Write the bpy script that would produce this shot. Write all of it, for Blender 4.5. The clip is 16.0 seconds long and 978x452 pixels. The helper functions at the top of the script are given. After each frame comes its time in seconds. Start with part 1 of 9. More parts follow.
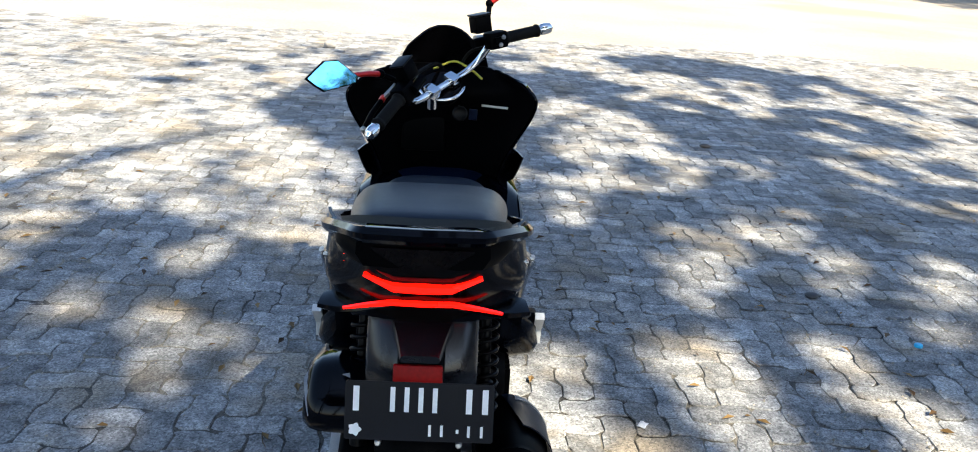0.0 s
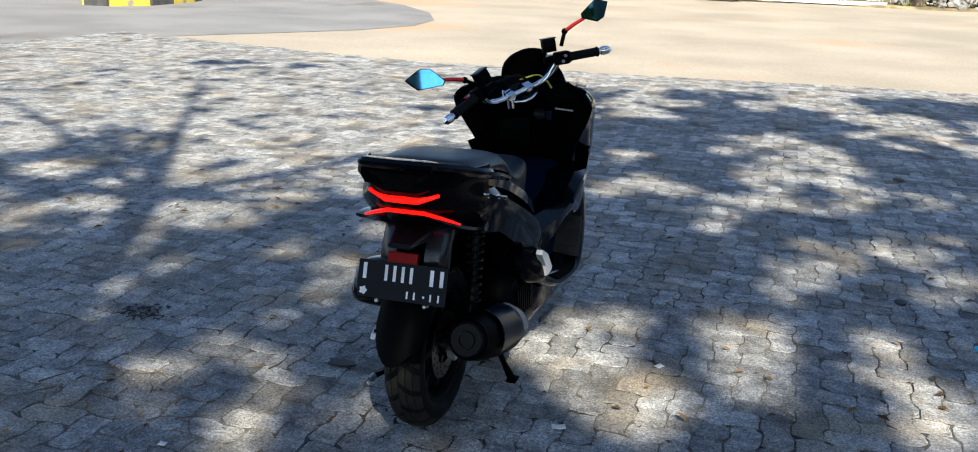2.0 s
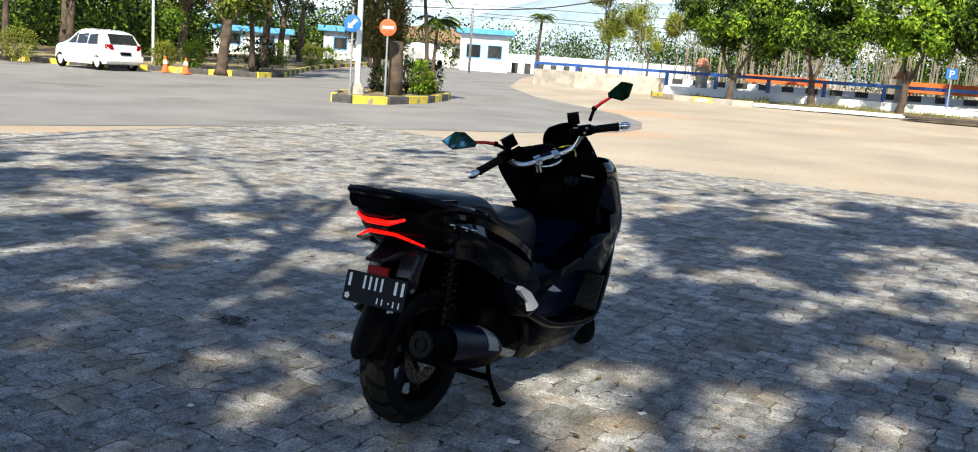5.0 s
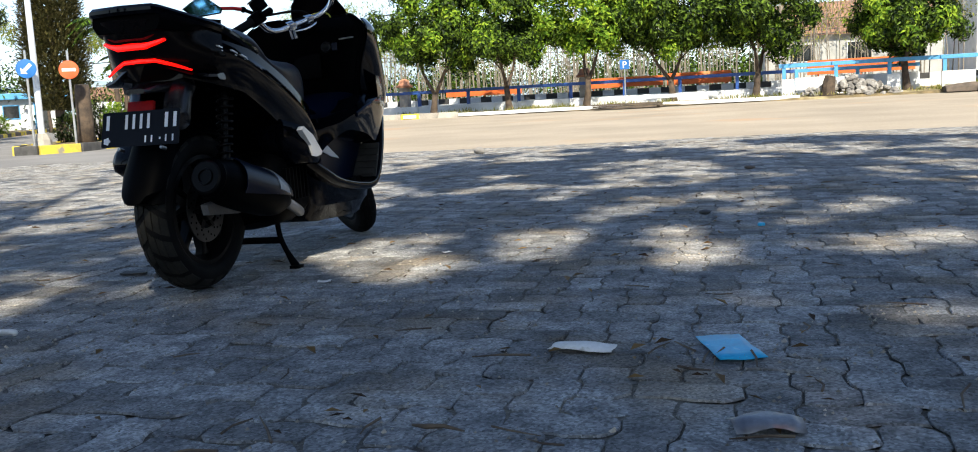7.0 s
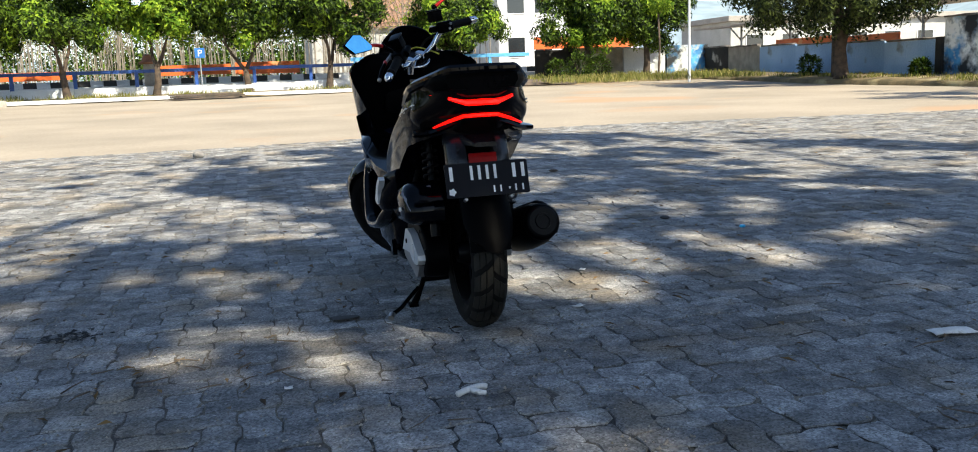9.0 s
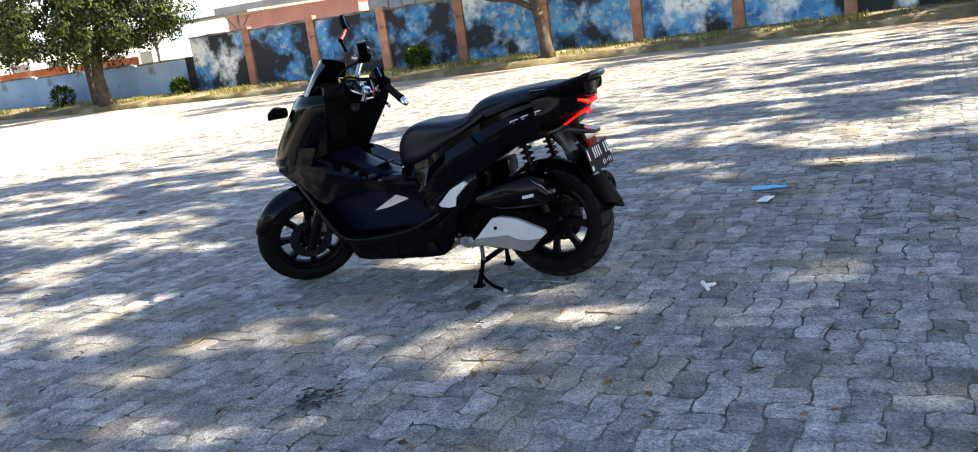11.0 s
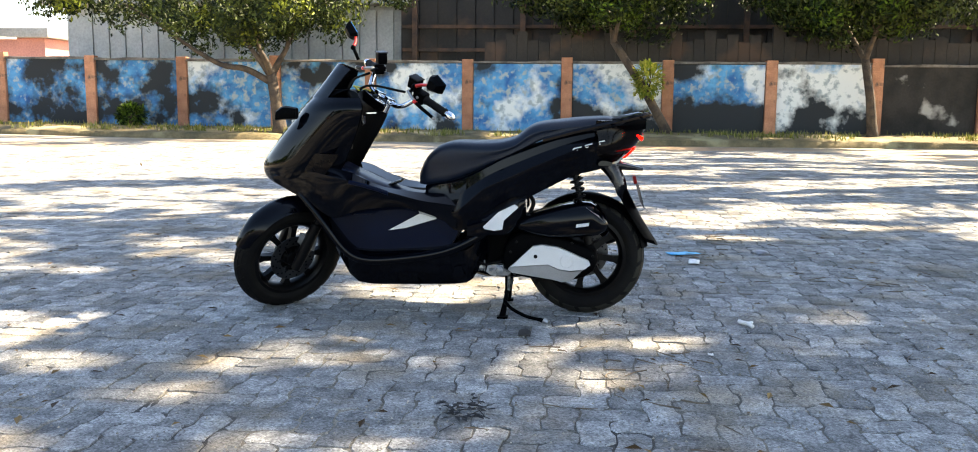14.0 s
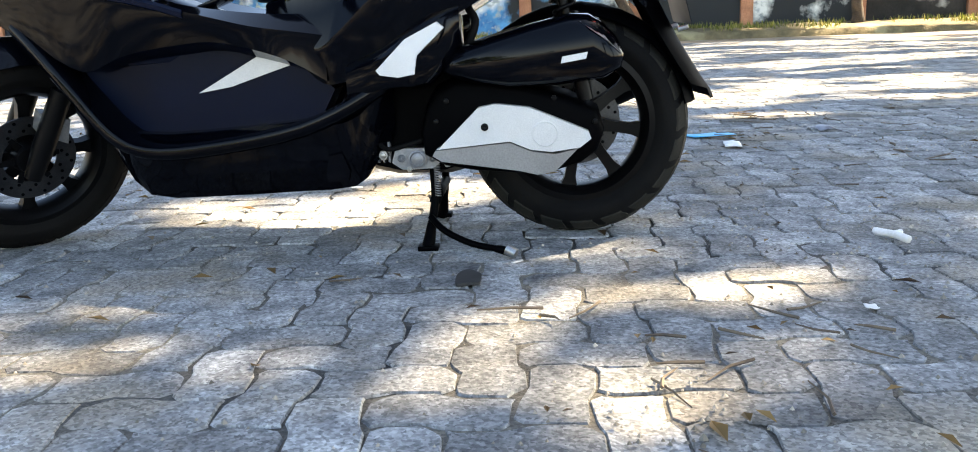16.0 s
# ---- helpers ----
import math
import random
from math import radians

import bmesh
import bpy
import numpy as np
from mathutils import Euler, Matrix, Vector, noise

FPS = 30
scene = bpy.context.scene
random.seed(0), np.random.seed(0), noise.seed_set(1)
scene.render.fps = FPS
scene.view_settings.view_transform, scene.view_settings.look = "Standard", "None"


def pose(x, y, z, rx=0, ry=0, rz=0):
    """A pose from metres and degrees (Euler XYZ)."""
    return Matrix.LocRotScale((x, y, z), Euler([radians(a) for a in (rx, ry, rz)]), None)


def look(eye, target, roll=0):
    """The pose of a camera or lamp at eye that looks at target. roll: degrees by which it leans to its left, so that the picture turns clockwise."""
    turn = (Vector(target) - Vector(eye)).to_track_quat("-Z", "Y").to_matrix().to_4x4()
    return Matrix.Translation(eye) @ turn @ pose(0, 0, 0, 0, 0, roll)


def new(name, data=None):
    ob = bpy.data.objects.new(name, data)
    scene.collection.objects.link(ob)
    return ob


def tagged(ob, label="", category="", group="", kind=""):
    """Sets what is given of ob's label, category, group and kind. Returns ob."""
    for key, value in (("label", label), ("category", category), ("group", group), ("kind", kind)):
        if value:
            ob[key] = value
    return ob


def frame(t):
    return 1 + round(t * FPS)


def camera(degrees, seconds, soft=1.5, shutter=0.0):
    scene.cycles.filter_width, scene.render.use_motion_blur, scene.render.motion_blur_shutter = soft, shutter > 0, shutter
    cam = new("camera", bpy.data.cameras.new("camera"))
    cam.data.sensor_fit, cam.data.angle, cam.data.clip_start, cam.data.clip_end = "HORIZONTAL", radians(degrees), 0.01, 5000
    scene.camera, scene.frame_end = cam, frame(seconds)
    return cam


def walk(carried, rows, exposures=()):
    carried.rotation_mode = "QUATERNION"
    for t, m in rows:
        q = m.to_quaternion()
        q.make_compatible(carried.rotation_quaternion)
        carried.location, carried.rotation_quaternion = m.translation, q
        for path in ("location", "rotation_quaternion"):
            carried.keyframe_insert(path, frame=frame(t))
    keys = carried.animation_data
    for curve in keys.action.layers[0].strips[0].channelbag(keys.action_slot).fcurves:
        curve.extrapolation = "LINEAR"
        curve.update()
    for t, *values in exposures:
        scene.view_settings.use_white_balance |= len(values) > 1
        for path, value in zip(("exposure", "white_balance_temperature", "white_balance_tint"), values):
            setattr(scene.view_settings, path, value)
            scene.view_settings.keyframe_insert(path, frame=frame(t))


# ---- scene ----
PATH = [
    (0, (0.025, -2.37, 1.4), (0.115, -0.471, 0.776), 4.3),
    (0.5, (0.245, -2.636, 1.416), (0.043, -0.755, 0.768), 2.6),
    (1, (0.535, -2.837, 1.427), (0.106, -0.992, 0.787), 1.6),
    (1.5, (0.771, -3.015, 1.436), (0.253, -1.174, 0.85), 2.0),
    (2, (0.964, -3.143, 1.437), (0.382, -1.314, 0.877), 2.4),
    (2.5, (1.24, -3.24, 1.437), (0.453, -1.472, 0.934), 2.4),
    (3, (1.437, -3.308, 1.453), (0.532, -1.582, 1.002), 2.5),
    (3.2, (1.517, -3.336, 1.433), (0.56, -1.63, 1.015), 2.6),
    (5.3, (1.996, -3.239, 1.304), (0.898, -1.595, 0.994), 3.8),
    (5.5, (2.001, -3.244, 1.14), (0.897, -1.594, 0.9), 1.6),
    (6, (2.011, -3.253, 0.789), (0.948, -1.568, 0.608), -0.6),
    (6.5, (1.959, -3.23, 0.607), (1.173, -1.4, 0.425), -2.7),
    (7, (1.749, -3.297, 0.54), (1.219, -1.385, 0.291), -2.9),
    (7.5, (1.374, -3.453, 0.61), (0.864, -1.556, 0.238), -1.0),
    (8, (0.765, -3.558, 0.735), (0.347, -1.621, 0.468), -4.5),
    (8.5, (0.028, -3.674, 0.823), (0.105, -1.695, 0.54), -3.3),
    (9, (-0.718, -3.69, 0.868), (-0.232, -1.777, 0.542), -2.1),
    (9.2, (-1.085, -3.629, 0.911), (-0.367, -1.796, 0.557), -2.8),
    (11.3, (-3.964, -1.85, 1.151), (-2.172, -1.077, 0.716), -7.7),
    (11.5, (-4.114, -1.592, 1.133), (-2.292, -0.899, 0.689), -7.1),
    (12, (-4.248, -1.152, 1.095), (-2.372, -0.632, 0.636), -5.9),
    (12.5, (-4.211, -0.848, 1.061), (-2.275, -0.574, 0.641), -3.3),
    (13, (-4.131, -0.713, 1.008), (-2.155, -0.56, 0.735), -2.2),
    (13.5, (-4.087, -0.639, 0.948), (-2.113, -0.452, 0.685), 0.0),
    (14, (-4.048, -0.612, 0.928), (-2.074, -0.422, 0.663), 0.5),
    (14.5, (-3.867, -0.582, 0.833), (-1.906, -0.411, 0.481), 0.2),
    (15, (-3.445, -0.591, 0.695), (-1.5, -0.477, 0.242), -0.7),
    (15.5, (-2.845, -0.558, 0.556), (-0.899, -0.465, 0.103), -1.7),
    (16, (-2.201, -0.565, 0.507), (-0.253, -0.449, 0.07), -2.2),
]
EXPOSURES = [(0, 2.0, 6500, 6), (0.5, 1.38, 6300, 6), (1, 1.25, 6150, 6), (1.5, 1.35, 6150, 6), (2, 1.3, 6150, 6), (3.2, 1.4, 6150, 6), (5.3, 1.0, 6400, 6), (5.6, 0.72, 6400, 6), (6, 0.70, 6400, 6), (6.5, 0.95, 6400, 6), (7, 1.12, 6350, 7), (7.5, 2.12, 6900, 10), (8, 1.58, 6350, 7), (8.5, 0.88, 6650, 6), (9.2, 1.38, 6400, 6),
             (11.3, 2.30, 7150, 9), (12.5, 2.46, 7500, 8), (14, 2.72, 7600, 8), (15, 2.92, 7850, 8), (15.5, 2.97, 7950, 8), (16, 3.05, 7850, 8)]
cam = camera(56.9, 16.0, soft=1.0)
walk(cam, [(t, look(eye, target, roll)) for t, eye, target, roll in PATH], EXPOSURES)

#  ---- light ----
SUN_TO = Vector((0.47, -0.88, 0.98)).normalized()
world = bpy.data.worlds.new("world")
scene.world = world
world.use_nodes = True
wn, wl = world.node_tree.nodes, world.node_tree.links
sky = wn.new("ShaderNodeTexSky")
sky.sky_type, sky.sun_disc = "NISHITA", False
sky.sun_elevation, sky.sun_rotation = math.asin(SUN_TO.z), math.atan2(SUN_TO.x, SUN_TO.y)
sky.air_density, sky.dust_density, sky.ozone_density = 1.0, 1.2, 4.0
wl.new(sky.outputs[0], wn["Background"].inputs[0])
wn["Background"].inputs[1].default_value = 0.082
# white tropical haze that thickens towards the horizon, all round
haze, up_z, fade, both_ = wn.new("ShaderNodeBackground"), wn.new("ShaderNodeSeparateXYZ"), wn.new("ShaderNodeMapRange"), wn.new("ShaderNodeAddShader")
wl.new(wn.new("ShaderNodeTexCoord").outputs["Generated"], up_z.inputs[0])
wl.new(up_z.outputs["Z"], fade.inputs["Value"])
fade.interpolation_type = "SMOOTHSTEP"
fade.inputs["From Min"].default_value, fade.inputs["From Max"].default_value, fade.inputs["To Min"].default_value, fade.inputs["To Max"].default_value = 0.0, 0.42, 0.34, 0.0
haze.inputs[0].default_value = (0.90, 0.95, 1.0, 1)
wl.new(fade.outputs["Result"], haze.inputs[1])
wl.new(wn["Background"].outputs[0], both_.inputs[0])
wl.new(haze.outputs[0], both_.inputs[1])
wl.new(both_.outputs[0], wn["World Output"].inputs["Surface"])
sun = new("sun", bpy.data.lights.new("sun", "SUN"))
sun.data.energy, sun.data.angle, sun.data.color = 4.5, radians(0.53), (1.0, 0.885, 0.71)
sun.matrix_world = look((0, 0, 30), Vector((0, 0, 30)) - SUN_TO)


# ---- materials ----
def surface(name, base, other=None, rough=0.6, metal=0.0, scale=4.0, fine=60.0, bump=0.15, depth=0.004, vary=0.0, island=0.0,
            rough_var=0.1, coat=0.0, spec=0.5, stain=None, stain_at=0.62, stain_scale=1.3, emit=0.0, spread=(0.35, 0.65), grit=0.35, dust=None, dust_scale=3.0, pebble=0.0, laid=False):
    """A procedural surface: two tones mixed by coarse noise, fine grain, bump, and stains with a shape of their own. laid: the pattern runs on from piece to piece."""
    m = bpy.data.materials.new(name)
    m.use_nodes = True
    n, l = m.node_tree.nodes, m.node_tree.links
    b = n["Principled BSDF"]
    other = other or tuple(c * 0.75 for c in base)
    place = n.new("ShaderNodeNewGeometry").outputs["Position"] if laid else n.new("ShaderNodeTexCoord").outputs["Object"]
    big = n.new("ShaderNodeTexNoise")
    big.inputs["Scale"].default_value, big.inputs["Detail"].default_value = scale, 5
    l.new(place, big.inputs["Vector"])
    small = n.new("ShaderNodeTexNoise")
    small.inputs["Scale"].default_value, small.inputs["Detail"].default_value = fine, 4
    l.new(place, small.inputs["Vector"])
    ramp = n.new("ShaderNodeValToRGB")
    ramp.color_ramp.elements[0].position, ramp.color_ramp.elements[1].position = spread
    ramp.color_ramp.elements[0].color, ramp.color_ramp.elements[1].color = (*other, 1), (*base, 1)
    l.new(big.outputs["Fac"], ramp.inputs["Fac"])
    out = ramp.outputs["Color"]
    grain = n.new("ShaderNodeMix")
    grain.data_type, grain.blend_type = "RGBA", "OVERLAY"
    grain.inputs["Factor"].default_value = grit
    l.new(out, grain.inputs["A"])
    l.new(small.outputs["Fac"], grain.inputs["B"])
    out = grain.outputs["Result"]
    if stain:
        sn = n.new("ShaderNodeTexNoise")
        sn.inputs["Scale"].default_value, sn.inputs["Detail"].default_value = stain_scale, 8
        l.new(place, sn.inputs["Vector"])
        sr = n.new("ShaderNodeValToRGB")
        sr.color_ramp.elements[0].position, sr.color_ramp.elements[1].position = stain_at - (0.05 if laid else 0), stain_at + 0.08
        l.new(sn.outputs["Fac"], sr.inputs["Fac"])
        mx = n.new("ShaderNodeMix")
        mx.data_type = "RGBA"
        mx.inputs["B"].default_value = (*stain, 1)
        l.new(sr.outputs["Color"], mx.inputs["Factor"])
        l.new(out, mx.inputs["A"])
        out = mx.outputs["Result"]
    if dust:
        dn = n.new("ShaderNodeTexNoise")
        dn.inputs["Scale"].default_value, dn.inputs["Detail"].default_value, dn.inputs["Roughness"].default_value = dust_scale, 9, 0.65
        l.new(place, dn.inputs["Vector"])
        dr = n.new("ShaderNodeMapRange")
        dr.inputs["From Min"].default_value, dr.inputs["From Max"].default_value, dr.inputs["To Max"].default_value = 0.50, 0.68, 0.7
        l.new(dn.outputs["Fac"], dr.inputs["Value"])
        dm = n.new("ShaderNodeMix")
        dm.data_type = "RGBA"
        dm.inputs["B"].default_value = (*dust, 1)
        l.new(dr.outputs["Result"], dm.inputs["Factor"])
        l.new(out, dm.inputs["A"])
        out = dm.outputs["Result"]
    if pebble:
        pv = n.new("ShaderNodeTexVoronoi")
        pv.inputs["Scale"].default_value = 190.0
        l.new(place, pv.inputs["Vector"])
        pr = n.new("ShaderNodeMapRange")
        pr.inputs["To Min"].default_value, pr.inputs["To Max"].default_value = 1 - pebble, 1 + pebble
        l.new(pv.outputs["Color"], pr.inputs["Value"])
        ph = n.new("ShaderNodeHueSaturation")
        l.new(pr.outputs["Result"], ph.inputs["Value"])
        l.new(out, ph.inputs["Color"])
        out = ph.outputs["Color"]
    for amount, kind, port in ((vary, "ShaderNodeObjectInfo", "Random"), (island, "ShaderNodeNewGeometry", "Random Per Island")):
        if amount:
            src = n.new(kind)
            mr = n.new("ShaderNodeMapRange")
            mr.inputs["To Min"].default_value, mr.inputs["To Max"].default_value = 1 - amount, 1 + amount
            l.new(src.outputs[port], mr.inputs["Value"])
            hv = n.new("ShaderNodeHueSaturation")
            l.new(mr.outputs["Result"], hv.inputs["Value"])
            l.new(out, hv.inputs["Color"])
            out = hv.outputs["Color"]
    l.new(out, b.inputs["Base Color"])
    rr = n.new("ShaderNodeMapRange")
    rr.inputs["To Min"].default_value, rr.inputs["To Max"].default_value = max(0.02, rough - rough_var), min(1, rough + rough_var)
    l.new(big.outputs["Fac"], rr.inputs["Value"])
    l.new(rr.outputs["Result"], b.inputs["Roughness"])
    b.inputs["Metallic"].default_value = metal
    b.inputs["Coat Weight"].default_value = coat
    b.inputs["Coat Roughness"].default_value = 0.05
    b.inputs["Specular IOR Level"].default_value = spec
    if bump:
        bp = n.new("ShaderNodeBump")
        bp.inputs["Strength"].default_value, bp.inputs["Distance"].default_value = bump, depth
        l.new(small.outputs["Fac"], bp.inputs["Height"])
        l.new(bp.outputs["Normal"], b.inputs["Normal"])
    if emit:
        b.inputs["Emission Color"].default_value = (*base, 1)
        b.inputs["Emission Strength"].default_value = emit
    return m


def leaf_surface(name, a, b_col, through_amount=0.35):
    """Leaves: two greens, a tone for each leaf that also paints in crown shade and sunlit highlights, some light passes
    through.
    """
    m = bpy.data.materials.new(name)
    m.use_nodes = True
    n, l = m.node_tree.nodes, m.node_tree.links
    b = n["Principled BSDF"]
    geo = n.new("ShaderNodeNewGeometry")
    ramp = n.new("ShaderNodeValToRGB")
    ramp.color_ramp.elements[0].color, ramp.color_ramp.elements[1].color = (*a, 1), (*b_col, 1)
    # over a quarter take the dark end, painted in for shaded gaps
    ramp.color_ramp.elements[0].position = 0.28
    l.new(geo.outputs["Random Per Island"], ramp.inputs["Fac"])
    l.new(ramp.outputs["Color"], b.inputs["Base Color"])
    b.inputs["Roughness"].default_value = 0.5
    b.inputs["Specular IOR Level"].default_value = 0.13
    tr = n.new("ShaderNodeBsdfTranslucent")
    l.new(ramp.outputs["Color"], tr.inputs["Color"])
    mx = n.new("ShaderNodeMixShader")
    mx.inputs["Fac"].default_value = through_amount
    l.new(b.outputs["BSDF"], mx.inputs[1])
    l.new(tr.outputs["BSDF"], mx.inputs[2])
    l.new(mx.outputs["Shader"], n["Material Output"].inputs["Surface"])
    return m


M = {
    "paver": surface("paver_concrete", (0.31, 0.31, 0.305), (0.115, 0.117, 0.12), 0.85, scale=13, fine=75, grit=0.7, bump=0.9, depth=0.005, vary=0.33, island=0.0, stain=(0.105, 0.102, 0.098), stain_at=0.585, stain_scale=2.4, spec=0.25, spread=(0.28, 0.66), dust=(0.30, 0.25, 0.185), dust_scale=2.3, pebble=0.55, laid=True),
    "paver_many": surface("paver_concrete_far", (0.31, 0.31, 0.305), (0.115, 0.117, 0.12), 0.85, scale=13, fine=75, grit=0.7, bump=0.9, depth=0.005, island=0.33, stain=(0.105, 0.102, 0.098), stain_at=0.585, stain_scale=2.4, spec=0.25, spread=(0.28, 0.66), dust=(0.30, 0.25, 0.185), dust_scale=2.3, pebble=0.55, laid=True),
    "joint": surface("joint_dirt", (0.19, 0.17, 0.135), (0.028, 0.027, 0.026), 0.95, scale=1.6, fine=140, bump=0.8, depth=0.006, pebble=0.5, laid=True),
    "yard": surface("yard_concrete", (0.38, 0.325, 0.255), (0.285, 0.245, 0.19), 0.9, scale=0.35, fine=25, bump=0.4, depth=0.01, stain=(0.40, 0.27, 0.17), stain_at=0.56, stain_scale=0.16),
    "asphalt": surface("asphalt", (0.22, 0.215, 0.21), (0.165, 0.16, 0.158), 0.85, scale=0.5, fine=60, bump=0.5, depth=0.006, stain=(0.15, 0.14, 0.13), stain_at=0.6, stain_scale=0.4),
    "grass_ground": surface("verge_soil", (0.22, 0.165, 0.085), (0.10, 0.082, 0.042), 0.95, scale=2.2, fine=20, bump=0.8, depth=0.02, stain=(0.34, 0.29, 0.16), stain_at=0.54, stain_scale=0.9),
    "bark": surface("bark", (0.105, 0.075, 0.052), (0.040, 0.030, 0.023), 0.9, scale=5, fine=35, bump=0.9, depth=0.02),
    # near-black and bright ends put crown shade and sunlit leaves into the colour
    "leaf_mango": leaf_surface("mango_leaf", (0.007, 0.018, 0.004), (0.115, 0.19, 0.020), 0.08),
    "leaf_road": leaf_surface("roadside_leaf", (0.009, 0.020, 0.005), (0.23, 0.27, 0.036), 0.09),
    "leaf_bright": leaf_surface("bright_leaf", (0.07, 0.15, 0.012), (0.30, 0.42, 0.035), 0.2),
    "leaf_dark": leaf_surface("dark_leaf", (0.006, 0.013, 0.004), (0.070, 0.095, 0.022), 0.08),
    "leaf_yellow": leaf_surface("yellow_leaf", (0.16, 0.22, 0.03), (0.38, 0.36, 0.07)),
    "leaf_shade": leaf_surface("shade_tree_leaf", (0.022, 0.048, 0.010), (0.055, 0.095, 0.020), 0.10),
    "grass": leaf_surface("grass_blade", (0.13, 0.15, 0.03), (0.36, 0.32, 0.12), 0.3),
}


# ---- shaping ----
def finish(name, bm, mat_, parent=None, label="", smooth=False, angle=None):
    me = bpy.data.meshes.new(name)
    bm.normal_update()
    bm.to_mesh(me)
    bm.free()
    for m_ in (mat_ if isinstance(mat_, (list, tuple)) else (mat_,)):
        me.materials.append(m_)
    if smooth:
        me.shade_smooth()
        if angle:
            me.set_sharp_from_angle(angle=radians(angle))
    ob = new(name, me)
    if parent:
        ob.parent = parent
    if label:
        tagged(ob, label)
    return ob


def part(name, bm, mat_, parent, label="", smooth=False, angle=None):
    return finish(name, bm, mat_, parent, label, smooth, angle)


def thing(name, label, category, m=None, group="", kind=""):
    ob = new(name)
    if m is not None:
        ob.matrix_basis = m
    return tagged(ob, label, category, group, kind)


def solid(name, bm, mat_, label, category="", group="", kind="", m=None, smooth=False, angle=None):
    ob = finish(name, bm, mat_, smooth=smooth, angle=angle)
    if m is not None:
        ob.matrix_basis = m
    return tagged(ob, label, category, group, kind)


def box(bm, lo, hi, m=None, bevel=0.0, mi=0):
    vs = [Vector((x, y, z)) for x in (lo[0], hi[0]) for y in (lo[1], hi[1]) for z in (lo[2], hi[2])]
    tmp = bmesh.new() if bevel else bm
    vv = [tmp.verts.new(m @ v if m is not None else v) for v in vs]
    fs = [tmp.faces.new([vv[i] for i in q]) for q in ((0, 1, 3, 2), (4, 6, 7, 5), (0, 4, 5, 1), (2, 3, 7, 6), (0, 2, 6, 4), (1, 5, 7, 3))]
    for f_ in fs:
        f_.material_index = mi
    if bevel:
        bmesh.ops.bevel(tmp, geom=list(tmp.edges), offset=bevel, segments=2, affect="EDGES", profile=0.6)
        join(bm, tmp)
    return bm


def join(bm, other, m=None):
    """Adds the geometry of other to bm and frees other."""
    made = {}
    for v in other.verts:
        made[v] = bm.verts.new(m @ v.co if m is not None else v.co)
    for f_ in other.faces:
        try:
            g = bm.faces.new([made[v] for v in f_.verts])
            g.material_index, g.smooth = f_.material_index, f_.smooth
        except ValueError:
            pass
    other.free()
    return bm


def ring(bm, pts):
    return [bm.verts.new(p) for p in pts]


def loft(bm, rings, cap=True, closed=True, mi=0):
    """Skin between rings of equal length."""
    vs = [ring(bm, r) for r in rings]
    for a, b in zip(vs, vs[1:]):
        n = len(a)
        for i in range(n if closed else n - 1):
            j = (i + 1) % n
            bm.faces.new((a[i], a[j], b[j], b[i])).material_index = mi
    if cap and closed:
        bm.faces.new(list(reversed(vs[0]))).material_index = mi
        bm.faces.new(vs[-1]).material_index = mi
    return vs


def circle(c, axis, r, seg=16, ref=None, squash=1.0):
    axis = Vector(axis).normalized()
    u = axis.cross(Vector(ref) if ref else (Vector((0, 0, 1)) if abs(axis.z) < 0.9 else Vector((1, 0, 0)))).normalized()
    v = axis.cross(u)
    return [Vector(c) + u * r * math.cos(2 * math.pi * i / seg) + v * r * squash * math.sin(2 * math.pi * i / seg) for i in range(seg)]


def tube(bm, pts, radii, seg=8, cap=True, mi=0):
    pts = [Vector(p) for p in pts]
    if not isinstance(radii, (list, tuple)):
        radii = [radii] * len(pts)
    rings, u = [], None
    for i, p in enumerate(pts):
        d = (pts[min(i + 1, len(pts) - 1)] - pts[max(i - 1, 0)]).normalized()
        if u is None:
            u = d.cross(Vector((0, 0, 1)) if abs(d.z) < 0.9 else Vector((1, 0, 0))).normalized()
        else:
            u = (u - d * u.dot(d)).normalized()
        v = d.cross(u)
        rings.append([p + (u * math.cos(2 * math.pi * k / seg) + v * math.sin(2 * math.pi * k / seg)) * radii[i] for k in range(seg)])
    loft(bm, rings, cap, mi=mi)
    return bm


def spin(bm, profile, axis_p, axis_d, seg=32, closed_profile=False, mi=0):
    """A turned body: profile of (along, radius) about an axis."""
    d = Vector(axis_d).normalized()
    rings = [circle(Vector(axis_p) + d * a, d, max(r, 1e-4), seg) for a, r in profile]
    if closed_profile:
        rings.append(rings[0])
        loft(bm, rings, cap=False, mi=mi)
    else:
        loft(bm, rings, cap=True, mi=mi)
    return bm


